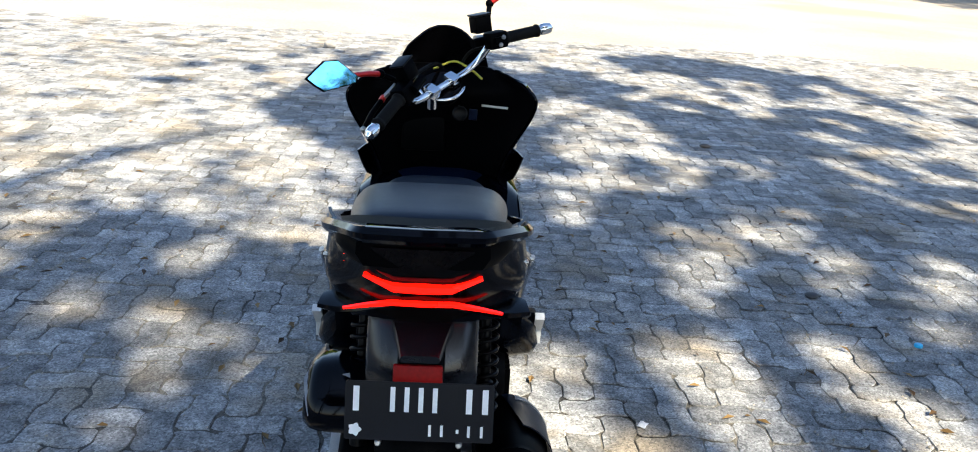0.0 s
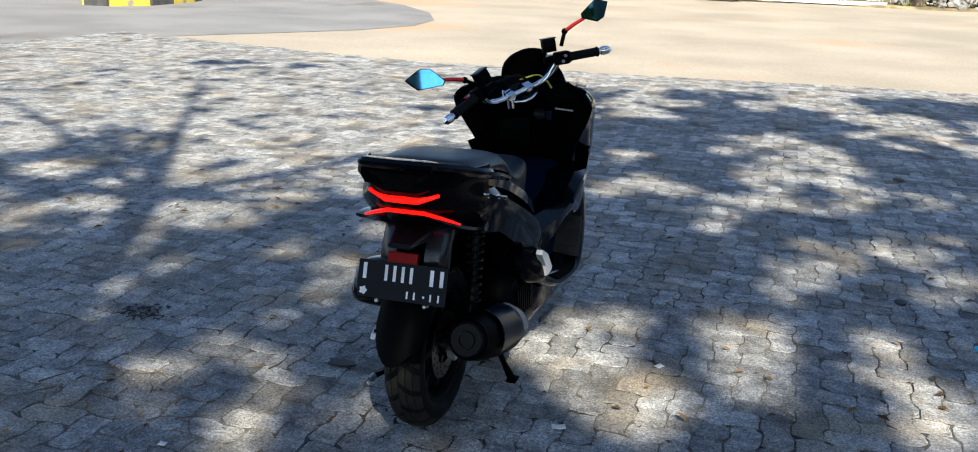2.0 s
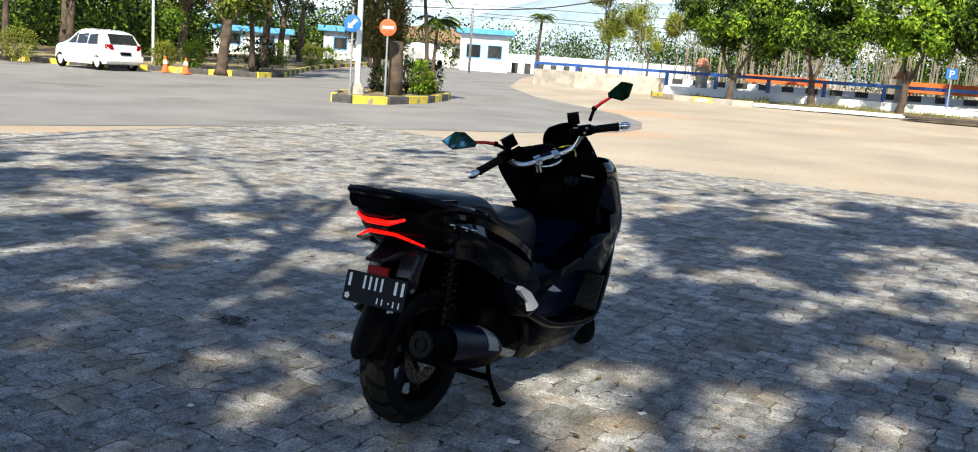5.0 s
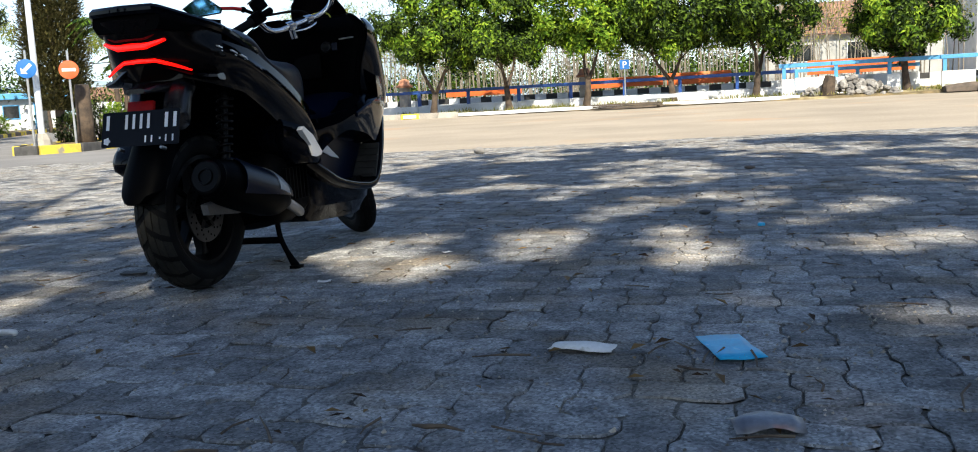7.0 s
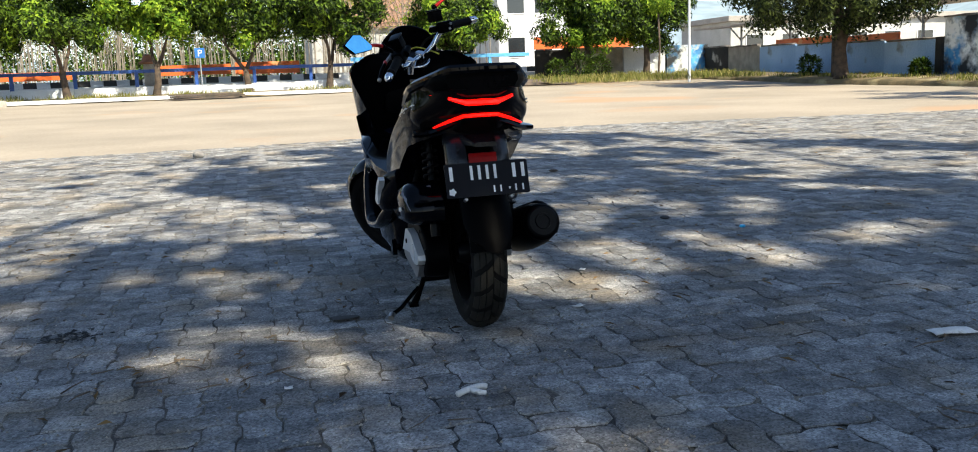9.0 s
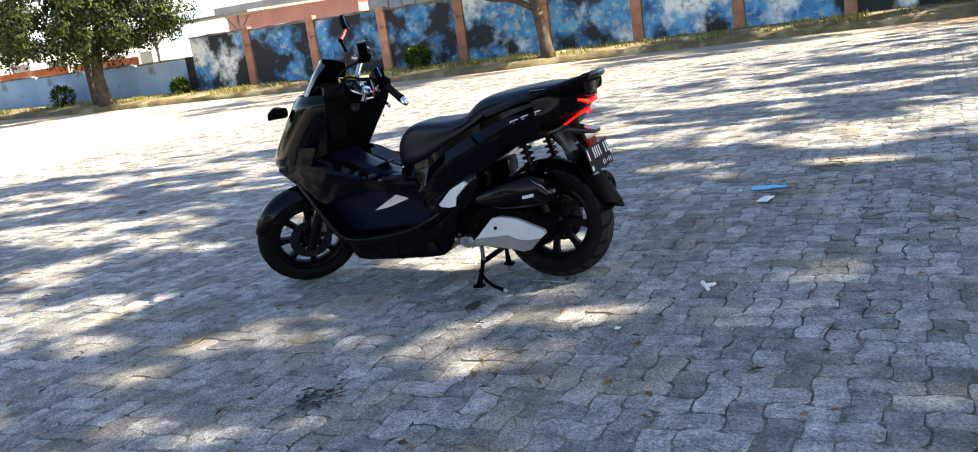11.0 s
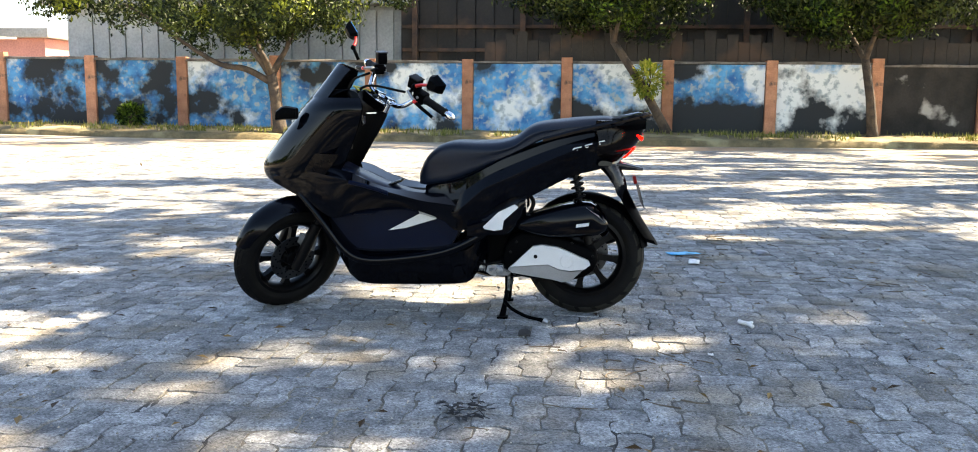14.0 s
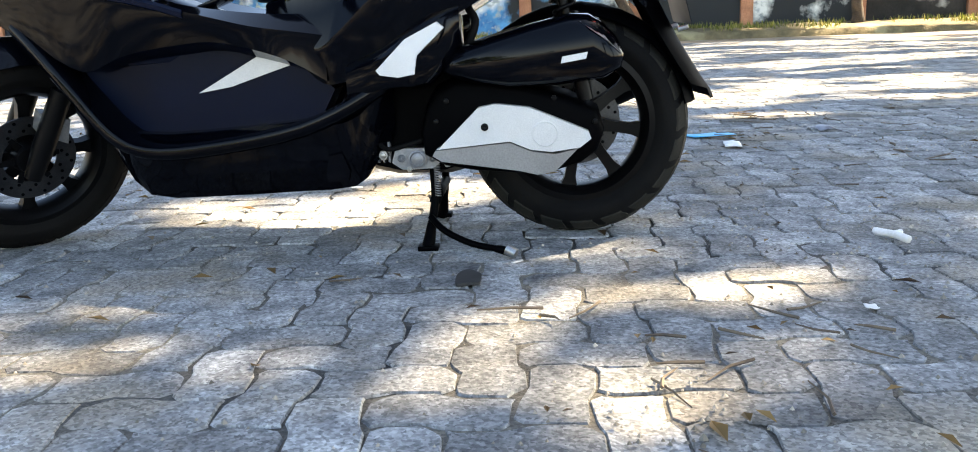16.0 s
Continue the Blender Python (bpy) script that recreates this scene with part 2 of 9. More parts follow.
def plate_from(bm, outline, thick, m=None, mi=0, bevel=0.0):
    """A slab with the given outline in x, y and thickness along z."""
    tmp = bmesh.new()
    a = [tmp.verts.new((x, y, -thick / 2)) for x, y in outline]
    b = [tmp.verts.new((x, y, thick / 2)) for x, y in outline]
    n = len(outline)
    tmp.faces.new(list(reversed(a)))
    tmp.faces.new(b)
    for i in range(n):
        j = (i + 1) % n
        tmp.faces.new((a[i], a[j], b[j], b[i]))
    if bevel:
        bmesh.ops.bevel(tmp, geom=[e for e in tmp.edges if len(e.link_faces) == 2 and e.calc_face_angle(0) > 0.6], offset=bevel, segments=2, affect="EDGES")
    for f_ in tmp.faces:
        f_.material_index = mi
    return join(bm, tmp, m)


# ---- ground ----
def ground_z(y):
    """The yard rises gently away from the motor scooter's tail, on a curve fitted to the camera's view."""
    y = max(0.0, y)
    return 0.0004 * min(y, 45) ** 2 + (0.004 * (y - 45) if y > 45 else 0)


def sheet(name, mat_, xs, ys, lift, label, keep=None, kind="structure", category=""):
    bm = bmesh.new()
    grid = [[bm.verts.new((x, y, ground_z(y) + lift)) for x in xs] for y in ys]
    for j in range(len(ys) - 1):
        for i in range(len(xs) - 1):
            bm.faces.new((grid[j][i], grid[j][i + 1], grid[j + 1][i + 1], grid[j + 1][i]))
    return solid(name, bm, mat_, label, category, kind=kind)


far = [-3000, -900, -300, -120]
sheet("ground", M["yard"], far + [i * 4.0 for i in range(-20, 21)] + [120, 300, 900, 3000],
      far + [i * 2.0 for i in range(-20, 41)] + [120, 300, 900, 3000], -0.03, "pale dusty concrete yard with reddish soil patches", category="yard ground")


def flat_shape(name, mat_, outline, lift, label, category, kind="structure"):
    """A paved area with an outline, cut into strips so that it follows the rise."""
    bm = bmesh.new()
    top = [bm.verts.new((x, y, 0)) for x, y in outline]
    bm.faces.new(top)
    ys = sorted(y for _, y in outline)
    y = math.ceil(ys[0] / 2) * 2
    while y < ys[-1]:
        bmesh.ops.bisect_plane(bm, geom=list(bm.verts) + list(bm.edges) + list(bm.faces), plane_co=(0, y + 0.001, 0), plane_no=(0, 1, 0))
        y += 2
    for v in bm.verts:
        v.co.z = ground_z(v.co.y) + lift
    bmesh.ops.triangulate(bm, faces=list(bm.faces))
    return solid(name, bm, mat_, label, category, kind=kind)


road_edge = [(-12.0, -20), (-11.9, -6), (-11.7, 0), (-11.3, 3.7), (-10.5, 6.8), (-9.4, 9.4), (-8.2, 11.6), (-7.2, 13.4), (-6.75, 15.2), (-7.0, 17), (-8.0, 19.2),
             (-9.8, 21.6), (-12.5, 24), (-16, 27), (-21, 33), (-26, 42), (-31, 52), (-36, 60)]
flat_shape("road", M["asphalt"], road_edge + [(-46, 58), (-40, 46), (-34, 34), (-29, 26.5), (-26.2, 22.3), (-29, 20.2), (-36, 17.2), (-50, 13), (-80, 8), (-80, -20)], -0.023, "worn grey asphalt road with dusty patches", "road")


# ---- the motor scooter ----
M["gloss"] = surface("gloss_black_paint", (0.0010, 0.0013, 0.0028), (0.0008, 0.0010, 0.0020), 0.06, scale=3, fine=300, bump=0.02, depth=0.0005, rough_var=0.02, coat=0.0, spec=0.14)
M["matte"] = surface("matte_black_plastic", (0.0010, 0.0011, 0.0015), (0.0007, 0.0008, 0.0011), 0.46, scale=6, fine=700, bump=0.12, depth=0.0006, rough_var=0.08, spec=0.02)
M["satin"] = surface("satin_black_plastic", (0.0012, 0.0044, 0.0165), (0.0010, 0.0033, 0.0120), 0.30, scale=5, fine=500, bump=0.06, depth=0.0005, rough_var=0.06, spec=0.09)
# blue in the vinyl's colour stands in for a sheen of reflected sky
M["seat"] = surface("seat_vinyl", (0.0045, 0.0080, 0.0175), (0.0034, 0.006, 0.013), 0.40, scale=8, fine=520, bump=0.35, depth=0.0008, rough_var=0.08, spec=0.24)
M["rubber"] = surface("tyre_rubber", (0.0020, 0.0020, 0.0022), (0.0045, 0.0042, 0.0038), 0.75, scale=9, fine=200, bump=0.25, depth=0.001, spec=0.12)
M["tread"] = surface("dusty_tread_rubber", (0.010, 0.0095, 0.008), (0.020, 0.018, 0.014), 0.8, scale=9, fine=200, bump=0.25, depth=0.001, spec=0.2)
M["mat"] = surface("worn_rubber_mat", (0.040, 0.038, 0.034), (0.022, 0.021, 0.019), 0.6, scale=14, fine=160, bump=0.4, depth=0.002, spec=0.3)
M["rim"] = surface("rim_black_paint", (0.003, 0.003, 0.0034), None, 0.35, scale=8, fine=200, bump=0.05, depth=0.0005, spec=0.10)
M["chrome"] = surface("chrome", (0.78, 0.79, 0.80), (0.70, 0.71, 0.72), 0.1, 1.0, scale=6, fine=200, bump=0.01, depth=0.0003, rough_var=0.04)
M["steel"] = surface("brushed_steel", (0.42, 0.42, 0.41), (0.30, 0.30, 0.29), 0.35, 1.0, scale=12, fine=300, bump=0.08, depth=0.0005)
M["disc_steel"] = surface("dark_brake_steel", (0.075, 0.075, 0.078), (0.045, 0.045, 0.047), 0.4, 1.0, scale=12, fine=300, bump=0.08, depth=0.0005)
M["silver"] = surface("silver_paint", (0.60, 0.61, 0.62), (0.54, 0.55, 0.56), 0.38, 0.25, scale=5, fine=400, bump=0.05, depth=0.0004)
M["grey_alloy"] = surface("grey_alloy", (0.26, 0.26, 0.265), (0.20, 0.20, 0.205), 0.42, 0.4, scale=9, fine=250, bump=0.1, depth=0.0006)
M["red_lamp"] = surface("red_lamp", (1.0, 0.004, 0.0015), (1.0, 0.003, 0.001), 0.25, scale=4, fine=80, bump=0.0, emit=0.9)
M["red_lens"] = surface("red_lens", (0.24, 0.003, 0.003), (0.16, 0.002, 0.002), 0.35, scale=6, fine=160, bump=0.1, depth=0.0008, spec=0.1)
# grey in these colours stands in for a bright reflection on the plastic
M["cheek"] = surface("sheen_greyed_plastic", (0.004, 0.005, 0.008), (0.010, 0.011, 0.013), 0.22, scale=5, fine=300, bump=0.04, depth=0.0005, spec=0.35)
M["lens_dark"] = surface("smoked_lens", (0.004, 0.003, 0.003), None, 0.08, scale=4, fine=90, bump=0.0, coat=0.0, spec=0.1)
M["plate_black"] = surface("plate_enamel", (0.003, 0.004, 0.008), (0.0025, 0.0033, 0.006), 0.4, scale=7, fine=220, bump=0.06, depth=0.0006, spec=0.12)
M["white_enamel"] = surface("white_enamel", (0.80, 0.81, 0.82), (0.72, 0.73, 0.74), 0.45, scale=20, fine=220, bump=0.05, depth=0.0004)
M["red_anodised"] = surface("red_anodised", (0.62, 0.03, 0.025), (0.50, 0.02, 0.02), 0.3, 0.6, scale=12, fine=200, bump=0.03, depth=0.0003)
M["mirror_blue"] = surface("blue_mirror_glass", (0.20, 0.62, 0.90), (0.18, 0.60, 0.88), 0.03, 1.0, scale=2, fine=40, bump=0.0, rough_var=0.01)
M["screen"] = surface("smoked_screen", (0.003, 0.003, 0.004), None, 0.12, scale=3, fine=200, bump=0.0, coat=0.1, spec=0.2)
M["yellow_cable"] = surface("yellow_cable", (0.55, 0.50, 0.05), None, 0.5, scale=10, fine=100)


def catmull(pts, n, closed=False):
    """Points along a smooth curve through pts."""
    out, k = [], len(pts)
    for i in range(k if closed else k - 1):
        p1, p2 = pts[i], pts[(i + 1) % k]
        p0 = pts[(i - 1) % k] if closed or i else p1 + (p1 - p2)
        p3 = pts[(i + 2) % k] if closed or i + 2 < k else p2 + (p2 - p1)
        for j in range(n):
            t = j / n
            out.append(0.5 * (2 * p1 + (p2 - p0) * t + (2 * p0 - 5 * p1 + 4 * p2 - p3) * t * t + (3 * p1 - p0 - 3 * p2 + p3) * t ** 3))
    if not closed:
        out.append(pts[-1].copy())
    return out


def smooth_shell(bm, rings, nu=4, nv=3, cap=True, closed=True, mi=0):
    """A smooth skin through rings of control points."""
    rows = [[Vector(p) for p in r] for r in rings]
    cols = [catmull([r[i] for r in rows], nu) for i in range(len(rows[0]))]
    full = [catmull([c[j] for c in cols], nv, closed) for j in range(len(cols[0]))]
    loft(bm, full, cap and closed, closed, mi)
    return bm


def both(y, half):
    """A ring across the scooter from a half profile of (x, z), top middle to bottom middle."""
    return [(x, y, z) for x, z in half] + [(-x, y, z) for x, z in reversed(half[1:-1])]


def flip(pts, s):
    return [(x * s, y, z) for x, y, z in pts]


def sheet_solid(bm, grid, thick):
    """A curved sheet with thickness from a grid of points."""
    grid = [[Vector(p) for p in r] for r in grid]
    nu, nv = len(grid), len(grid[0])
    nor = [[None] * nv for _ in range(nu)]
    for i in range(nu):
        for j in range(nv):
            a = grid[min(i + 1, nu - 1)][j] - grid[max(i - 1, 0)][j]
            b = grid[i][min(j + 1, nv - 1)] - grid[i][max(j - 1, 0)]
            nor[i][j] = a.cross(b).normalized()
    top = [[bm.verts.new(grid[i][j]) for j in range(nv)] for i in range(nu)]
    low = [[bm.verts.new(grid[i][j] - nor[i][j] * thick) for j in range(nv)] for i in range(nu)]
    for i in range(nu - 1):
        for j in range(nv - 1):
            bm.faces.new((top[i][j], top[i + 1][j], top[i + 1][j + 1], top[i][j + 1]))
            bm.faces.new((low[i][j], low[i][j + 1], low[i + 1][j + 1], low[i + 1][j]))
    rim = [(i, 0) for i in range(nu)] + [(nu - 1, j) for j in range(1, nv)] + [(i, nv - 1) for i in range(nu - 2, -1, -1)] + [(0, j) for j in range(nv - 2, 0, -1)]
    for (a, b), (c, d) in zip(rim, rim[1:] + rim[:1]):
        bm.faces.new((top[a][b], low[a][b], low[c][d], top[c][d]))
    return bm


def slab_x(bm, outline, x0, x1, bevel=0.006, mi=0):
    """A plate with an outline in y, z from x0 to x1."""
    m = Matrix(((0, 0, 1, (x0 + x1) / 2), (1, 0, 0, 0), (0, 1, 0, 0), (0, 0, 0, 1)))
    return plate_from(bm, outline, abs(x1 - x0), m, mi, bevel)


scooter = thing("motor_scooter", "black maxi scooter on its centre stand, handlebar turned, tail lamp lit", "motor scooter", pose(0, 0, 0, 0, -1.0, 0))
REAR, RR = Vector((0, -0.656, 0.266)), 0.263
AXLE = Vector((0, 0.716, 0.261))
STEER_AXIS, STEER_P, STEER = Vector((0, -0.454, 0.891)), Vector((0, 0.232, 1.0)), 48.0
TURN = Matrix.Translation(STEER_P) @ Matrix.Rotation(radians(STEER), 4, STEER_AXIS) @ Matrix.Translation(-STEER_P)


def wheel(name, centre, radius, width, rim_r, turn, disc_side, spokes, blocks, dusty):
    """A cast wheel: tyre with a cut tread, rim, hub, spokes and a brake disc or drum."""
    w = new(name)
    w.parent = scooter
    m = (turn if turn is not None else Matrix.Identity(4)) @ Matrix.Translation(centre)
    bm = bmesh.new()
    h = width / 2
    prof = [(-h * 0.72, rim_r), (-h * 0.95, rim_r + 0.018), (-h, radius - 0.05), (-h * 0.9, radius - 0.026), (-h * 0.62, radius - 0.009), (-h * 0.25, radius - 0.001),
            (0.0, radius), (h * 0.25, radius - 0.001), (h * 0.62, radius - 0.009), (h * 0.9, radius - 0.026), (h, radius - 0.05), (h * 0.95, rim_r + 0.018), (h * 0.72, rim_r)]
    spin(bm, prof, (0, 0, 0), (1, 0, 0), 64, True)
    tyre = part("tyre", bm, M["rubber"], w, "black rubber tyre with a cut tread", True, 60)
    tread = bmesh.new()

    def on_tyre(x, a, up):
        r_ = np.interp(x, [q[0] for q in prof[1:-1]], [q[1] for q in prof[1:-1]]) + up
        return tread.verts.new((x, math.cos(a) * r_, math.sin(a) * r_))

    for k in range(blocks):
        for s in (-1, 1):
            a = 2 * math.pi * (k + (0.5 if s > 0 else 0)) / blocks
            # slanting shoulder lugs between the cut grooves
            cells = [(0.03, 0.34, 0.0), (0.40, 0.66, 0.07), (0.70, 0.92, 0.13)]
            for x0, x1, sl in cells:
                wide = 2 * math.pi / blocks * 0.72
                ring = [[on_tyre(s * x * h, a + sl + da + (x - x0) * 0.22, up) for x, da in ((x0, 0), (x1, 0), (x1, wide * 0.5), (x1, wide), (x0, wide), (x0, wide * 0.5))] for up in (-0.003, 0.0042)]
                tread.faces.new(ring[1])
                for i in range(6):
                    tread.faces.new((ring[0][i], ring[0][(i + 1) % 6], ring[1][(i + 1) % 6], ring[1][i]))
    bmesh.ops.recalc_face_normals(tread, faces=list(tread.faces))
    tagged(part("tread", tread, M["tread" if dusty else "rubber"], tyre), "cut rubber tread lugs", kind="stuff")
    bm = bmesh.new()
    spin(bm, [(-h * 0.74, rim_r + 0.004), (-h * 0.78, rim_r - 0.012), (-h * 0.6, rim_r - 0.02), (-h * 0.3, rim_r - 0.03), (h * 0.3, rim_r - 0.03), (h * 0.6, rim_r - 0.02),
              (h * 0.78, rim_r - 0.012), (h * 0.74, rim_r + 0.004), (0, rim_r - 0.006)], (0, 0, 0), (1, 0, 0), 48, True)
    rim = part("rim", bm, M["rim"], w, "black cast alloy rim", True, 40)
    for k in range(spokes):
        bm = bmesh.new()
        a = 2 * math.pi * k / spokes
        d, t = Vector((0, math.cos(a), math.sin(a))), Vector((0, -math.sin(a), math.cos(a)))
        ringy = []
        for f_, wd, th in ((0.03, 0.019, 0.022), (0.09, 0.0125, 0.016), (0.13, 0.0135, 0.013), (rim_r - 0.022, 0.023, 0.014)):
            c = d * f_ + t * (f_ - 0.03) * 0.18
            ringy.append([c + t * wd + Vector((th, 0, 0)), c + t * wd * 0.7 + Vector((th * 1.25, 0, 0)), c - t * wd * 0.7 + Vector((th * 1.25, 0, 0)), c - t * wd + Vector((th, 0, 0)),
                          c - t * wd - Vector((th, 0, 0)), c + t * wd - Vector((th, 0, 0))])
        loft(bm, ringy)
        part("spoke", bm, M["rim"], rim, smooth=True, angle=40)
    bm = bmesh.new()
    spin(bm, [(-h * 1.05, 0.018), (-h * 1.0, 0.032), (-h * 0.5, 0.042), (h * 0.5, 0.042), (h * 1.0, 0.032), (h * 1.05, 0.018)], (0, 0, 0), (1, 0, 0), 24)
    part("hub", bm, M["rim"], w, smooth=True, angle=40)
    bm = bmesh.new()
    x = disc_side * (h * 0.72)
    inner, outer = 0.062, 0.108
    spin(bm, [(x - 0.002, inner), (x + 0.002, inner), (x + 0.002, outer), (x - 0.002, outer)], (0, 0, 0), (1, 0, 0), 40, True)
    disc = part("brake_disc", bm, M["disc_steel"], w, "drilled steel brake disc", True, 30)
    holes = bmesh.new()
    for k in range(36):
        a, r0 = 2 * math.pi * k / 36, 0.074 + 0.012 * (k % 3)
        spin(holes, [(x - 0.0026, 0.0042), (x + 0.0026, 0.0042)], (0, math.cos(a) * r0, math.sin(a) * r0), (1, 0, 0), 8)
    part("disc_holes", holes, M["matte"], disc)
    for k in range(6):
        bm = bmesh.new()
        a = 2 * math.pi * k / 6
        d, t = Vector((0, math.cos(a), math.sin(a))), Vector((0, -math.sin(a), math.cos(a)))
        loft(bm, [[d * 0.03 + t * 0.010 + Vector((x - 0.003, 0, 0)), d * 0.03 + t * 0.010 + Vector((x + 0.003, 0, 0)), d * 0.03 - t * 0.010 + Vector((x + 0.003, 0, 0)), d * 0.03 - t * 0.010 + Vector((x - 0.003, 0, 0))],
                  [d * 0.068 + t * 0.006 + Vector((x - 0.003, 0, 0)), d * 0.068 + t * 0.006 + Vector((x + 0.003, 0, 0)), d * 0.068 - t * 0.006 + Vector((x + 0.003, 0, 0)), d * 0.068 - t * 0.006 + Vector((x - 0.003, 0, 0))]])
        part("disc_arm", bm, M["rim"], disc)
    w.matrix_basis = m
    return w


front_wheel = wheel("front_wheel", AXLE, 0.258, 0.100, 0.182, TURN, -1, 8, 22, False)
rear_wheel = wheel("rear_wheel", REAR, RR, 0.122, 0.182, None, 1, 8, 20, True)

# front fork, fender, caliper: they turn with the bar
steering = new("front_fork")
steering.parent = scooter
steering.matrix_basis = TURN
for s in (-1, 1):
    bm = bmesh.new()
    foot = AXLE + Vector((s * 0.088, 0.0, 0.0))
    top = foot + STEER_AXIS * 0.42
    tube(bm, [foot - STEER_AXIS * 0.03, foot + STEER_AXIS * 0.05, foot + STEER_AXIS * 0.20, foot + STEER_AXIS * 0.205, top], [0.020, 0.026, 0.025, 0.017, 0.017], 14)
    part("fork_leg", bm, M["rim"], steering, "black telescopic fork leg", True, 40)
bm = bmesh.new()
slab_x(bm, [(0.635, 0.30), (0.695, 0.34), (0.68, 0.385), (0.62, 0.36)], -0.085, -0.035, 0.008)
part("brake_caliper", bm, M["grey_alloy"], steering, "grey brake caliper")
bm = bmesh.new()
grid = []
for i in range(19):
    a = radians(24 + 122 * i / 18)
    ctr = AXLE + Vector((0, math.cos(a), math.sin(a))) * (0.276 + 0.014 * math.sin(i / 18 * math.pi))
    o = Vector((0, math.cos(a), math.sin(a)))
    wd = 0.070 * (0.55 + 0.45 * min(1, i / 4))
    grid.append([ctr + Vector((x * wd, 0, 0)) - o * 0.040 * abs(x) ** 2.4 for x in (-1, -0.82, -0.5, -0.2, 0.2, 0.5, 0.82, 1)])
sheet_solid(bm, grid, 0.005)
part("front_fender", bm, M["gloss"], steering, "glossy black front fender", True, 50)

# handlebar group
bars = new("handlebar")
bars.parent = scooter
E2 = Vector((0, 0.891, 0.454))
bars.matrix_basis = TURN


def bar_pt(x, back, up):
    return STEER_P + Vector((x, 0, 0)) + E2 * back + STEER_AXIS * up


bm = bmesh.new()
prof = [(-0.335, -0.082, 0.034), (-0.23, -0.05, 0.040), (-0.185, -0.025, 0.030), (-0.145, -0.006, -0.025), (-0.10, 0, -0.048), (-0.04, 0, -0.050)]
pts = catmull([Vector(bar_pt(*p)) for p in prof] + [Vector(bar_pt(-p[0], p[1], p[2])) for p in reversed(prof)], 5)
tube(bm, pts, 0.0115, 12)
part("bar", bm, M["chrome"], bars, "chrome tapered handlebar tube", True, 60)
for s in (-1, 1):
    bm = bmesh.new()
    tube(bm, [bar_pt(s * 0.042, 0, -0.10), bar_pt(s * 0.042, 0, -0.062)], 0.017, 14)
    box(bm, (-0.016, -0.022, -0.014), (0.016, 0.022, 0.014), Matrix.Translation(bar_pt(s * 0.042, 0, -0.046)) @ Matrix.Rotation(radians(27), 4, "X"), 0.004)
    part("bar_riser", bm, M["chrome"], bars, "polished handlebar riser clamp", True, 40)
    e0, e1 = Vector(bar_pt(s * 0.335, -0.082, 0.034)), Vector(bar_pt(s * 0.212, -0.043, 0.041))
    ax = (e0 - e1).normalized()
    bm = bmesh.new()
    spin(bm, [(0, 0.0165), (0.002, 0.020), (0.008, 0.0205), (0.011, 0.0175)] + [v for k in range(9) for v in ((0.014 + k * 0.0105, 0.0175), (0.019 + k * 0.0105, 0.0165))] + [(0.110, 0.0175), (0.113, 0.0195), (0.118, 0.0195), (0.121, 0.0155)], e1, ax, 18)
    part("grip", bm, M["rubber"], bars, "ribbed black rubber grip", True, 50)
    bm = bmesh.new()
    spin(bm, [(0.0, 0.0135), (0.004, 0.0165), (0.020, 0.0175), (0.034, 0.0150), (0.038, 0.0100), (0.044, 0.0065), (0.046, 0.003)], e0 - ax * 0.001, ax, 18)
    part("bar_end_weight", bm, M["chrome"], bars, "chrome bar-end weight", True, 40)
    hc = e1 - ax * 0.028
    bm = bmesh.new()
    q = ax.to_track_quat("X", "Z").to_matrix().to_4x4()
    box(bm, (-0.030, -0.025, -0.024), (0.030, 0.023, 0.026), Matrix.Translation(hc) @ q, 0.009)
    box(bm, (-0.018, -0.034, -0.010), (0.012, -0.020, 0.012), Matrix.Translation(hc) @ q, 0.004)
    hs = part("switch_housing", bm, M["matte"], bars, smooth=True, angle=40)
    for k, dz in enumerate((-0.010, 0.010)):
        bm = bmesh.new()
        spin(bm, [(0, 0.0065), (0.004, 0.0065), (0.006, 0.004)], hc + (q @ Vector((-0.004 + 0.012 * k, -0.034, dz))), q @ Vector((0, -1, 0)), 12)
        part("switch_button", bm, M["grey_alloy"], hs, smooth=True, angle=40)
    # master cylinder with its reservoir
    mc = hc - ax * 0.036
    bm = bmesh.new()
    tube(bm, [mc + q @ Vector((-0.03, 0.02, 0)), mc + q @ Vector((0.03, 0.026, 0))], 0.014, 12)
    up = Matrix.Translation(mc + STEER_AXIS * (0.052 if s > 0 else 0.038) + E2 * 0.022) @ q
    box(bm, (-0.026, -0.022, -0.024), (0.026, 0.022, 0.024), up, 0.006)
    res = part("brake_reservoir", bm, M["matte"], bars, "black square brake fluid reservoir", True, 40)
    bm = bmesh.new()
    box(bm, (-0.028, -0.024, 0.024), (0.028, 0.024, 0.030), up, 0.003)
    part("reservoir_cap", bm, M["rim"], res, smooth=True, angle=40)
    # lever: red pivot, black blade, steel tip
    l0 = mc + E2 * 0.040 - STEER_AXIS * 0.004
    l1, l2 = hc + ax * 0.04 + E2 * 0.060 - STEER_AXIS * 0.026, e0 - ax * 0.004 + E2 * 0.052 - STEER_AXIS * 0.040
    bm = bmesh.new()
    tube(bm, [l0, l0.lerp(l1, 0.6), l1], [0.008, 0.007, 0.0065], 8)
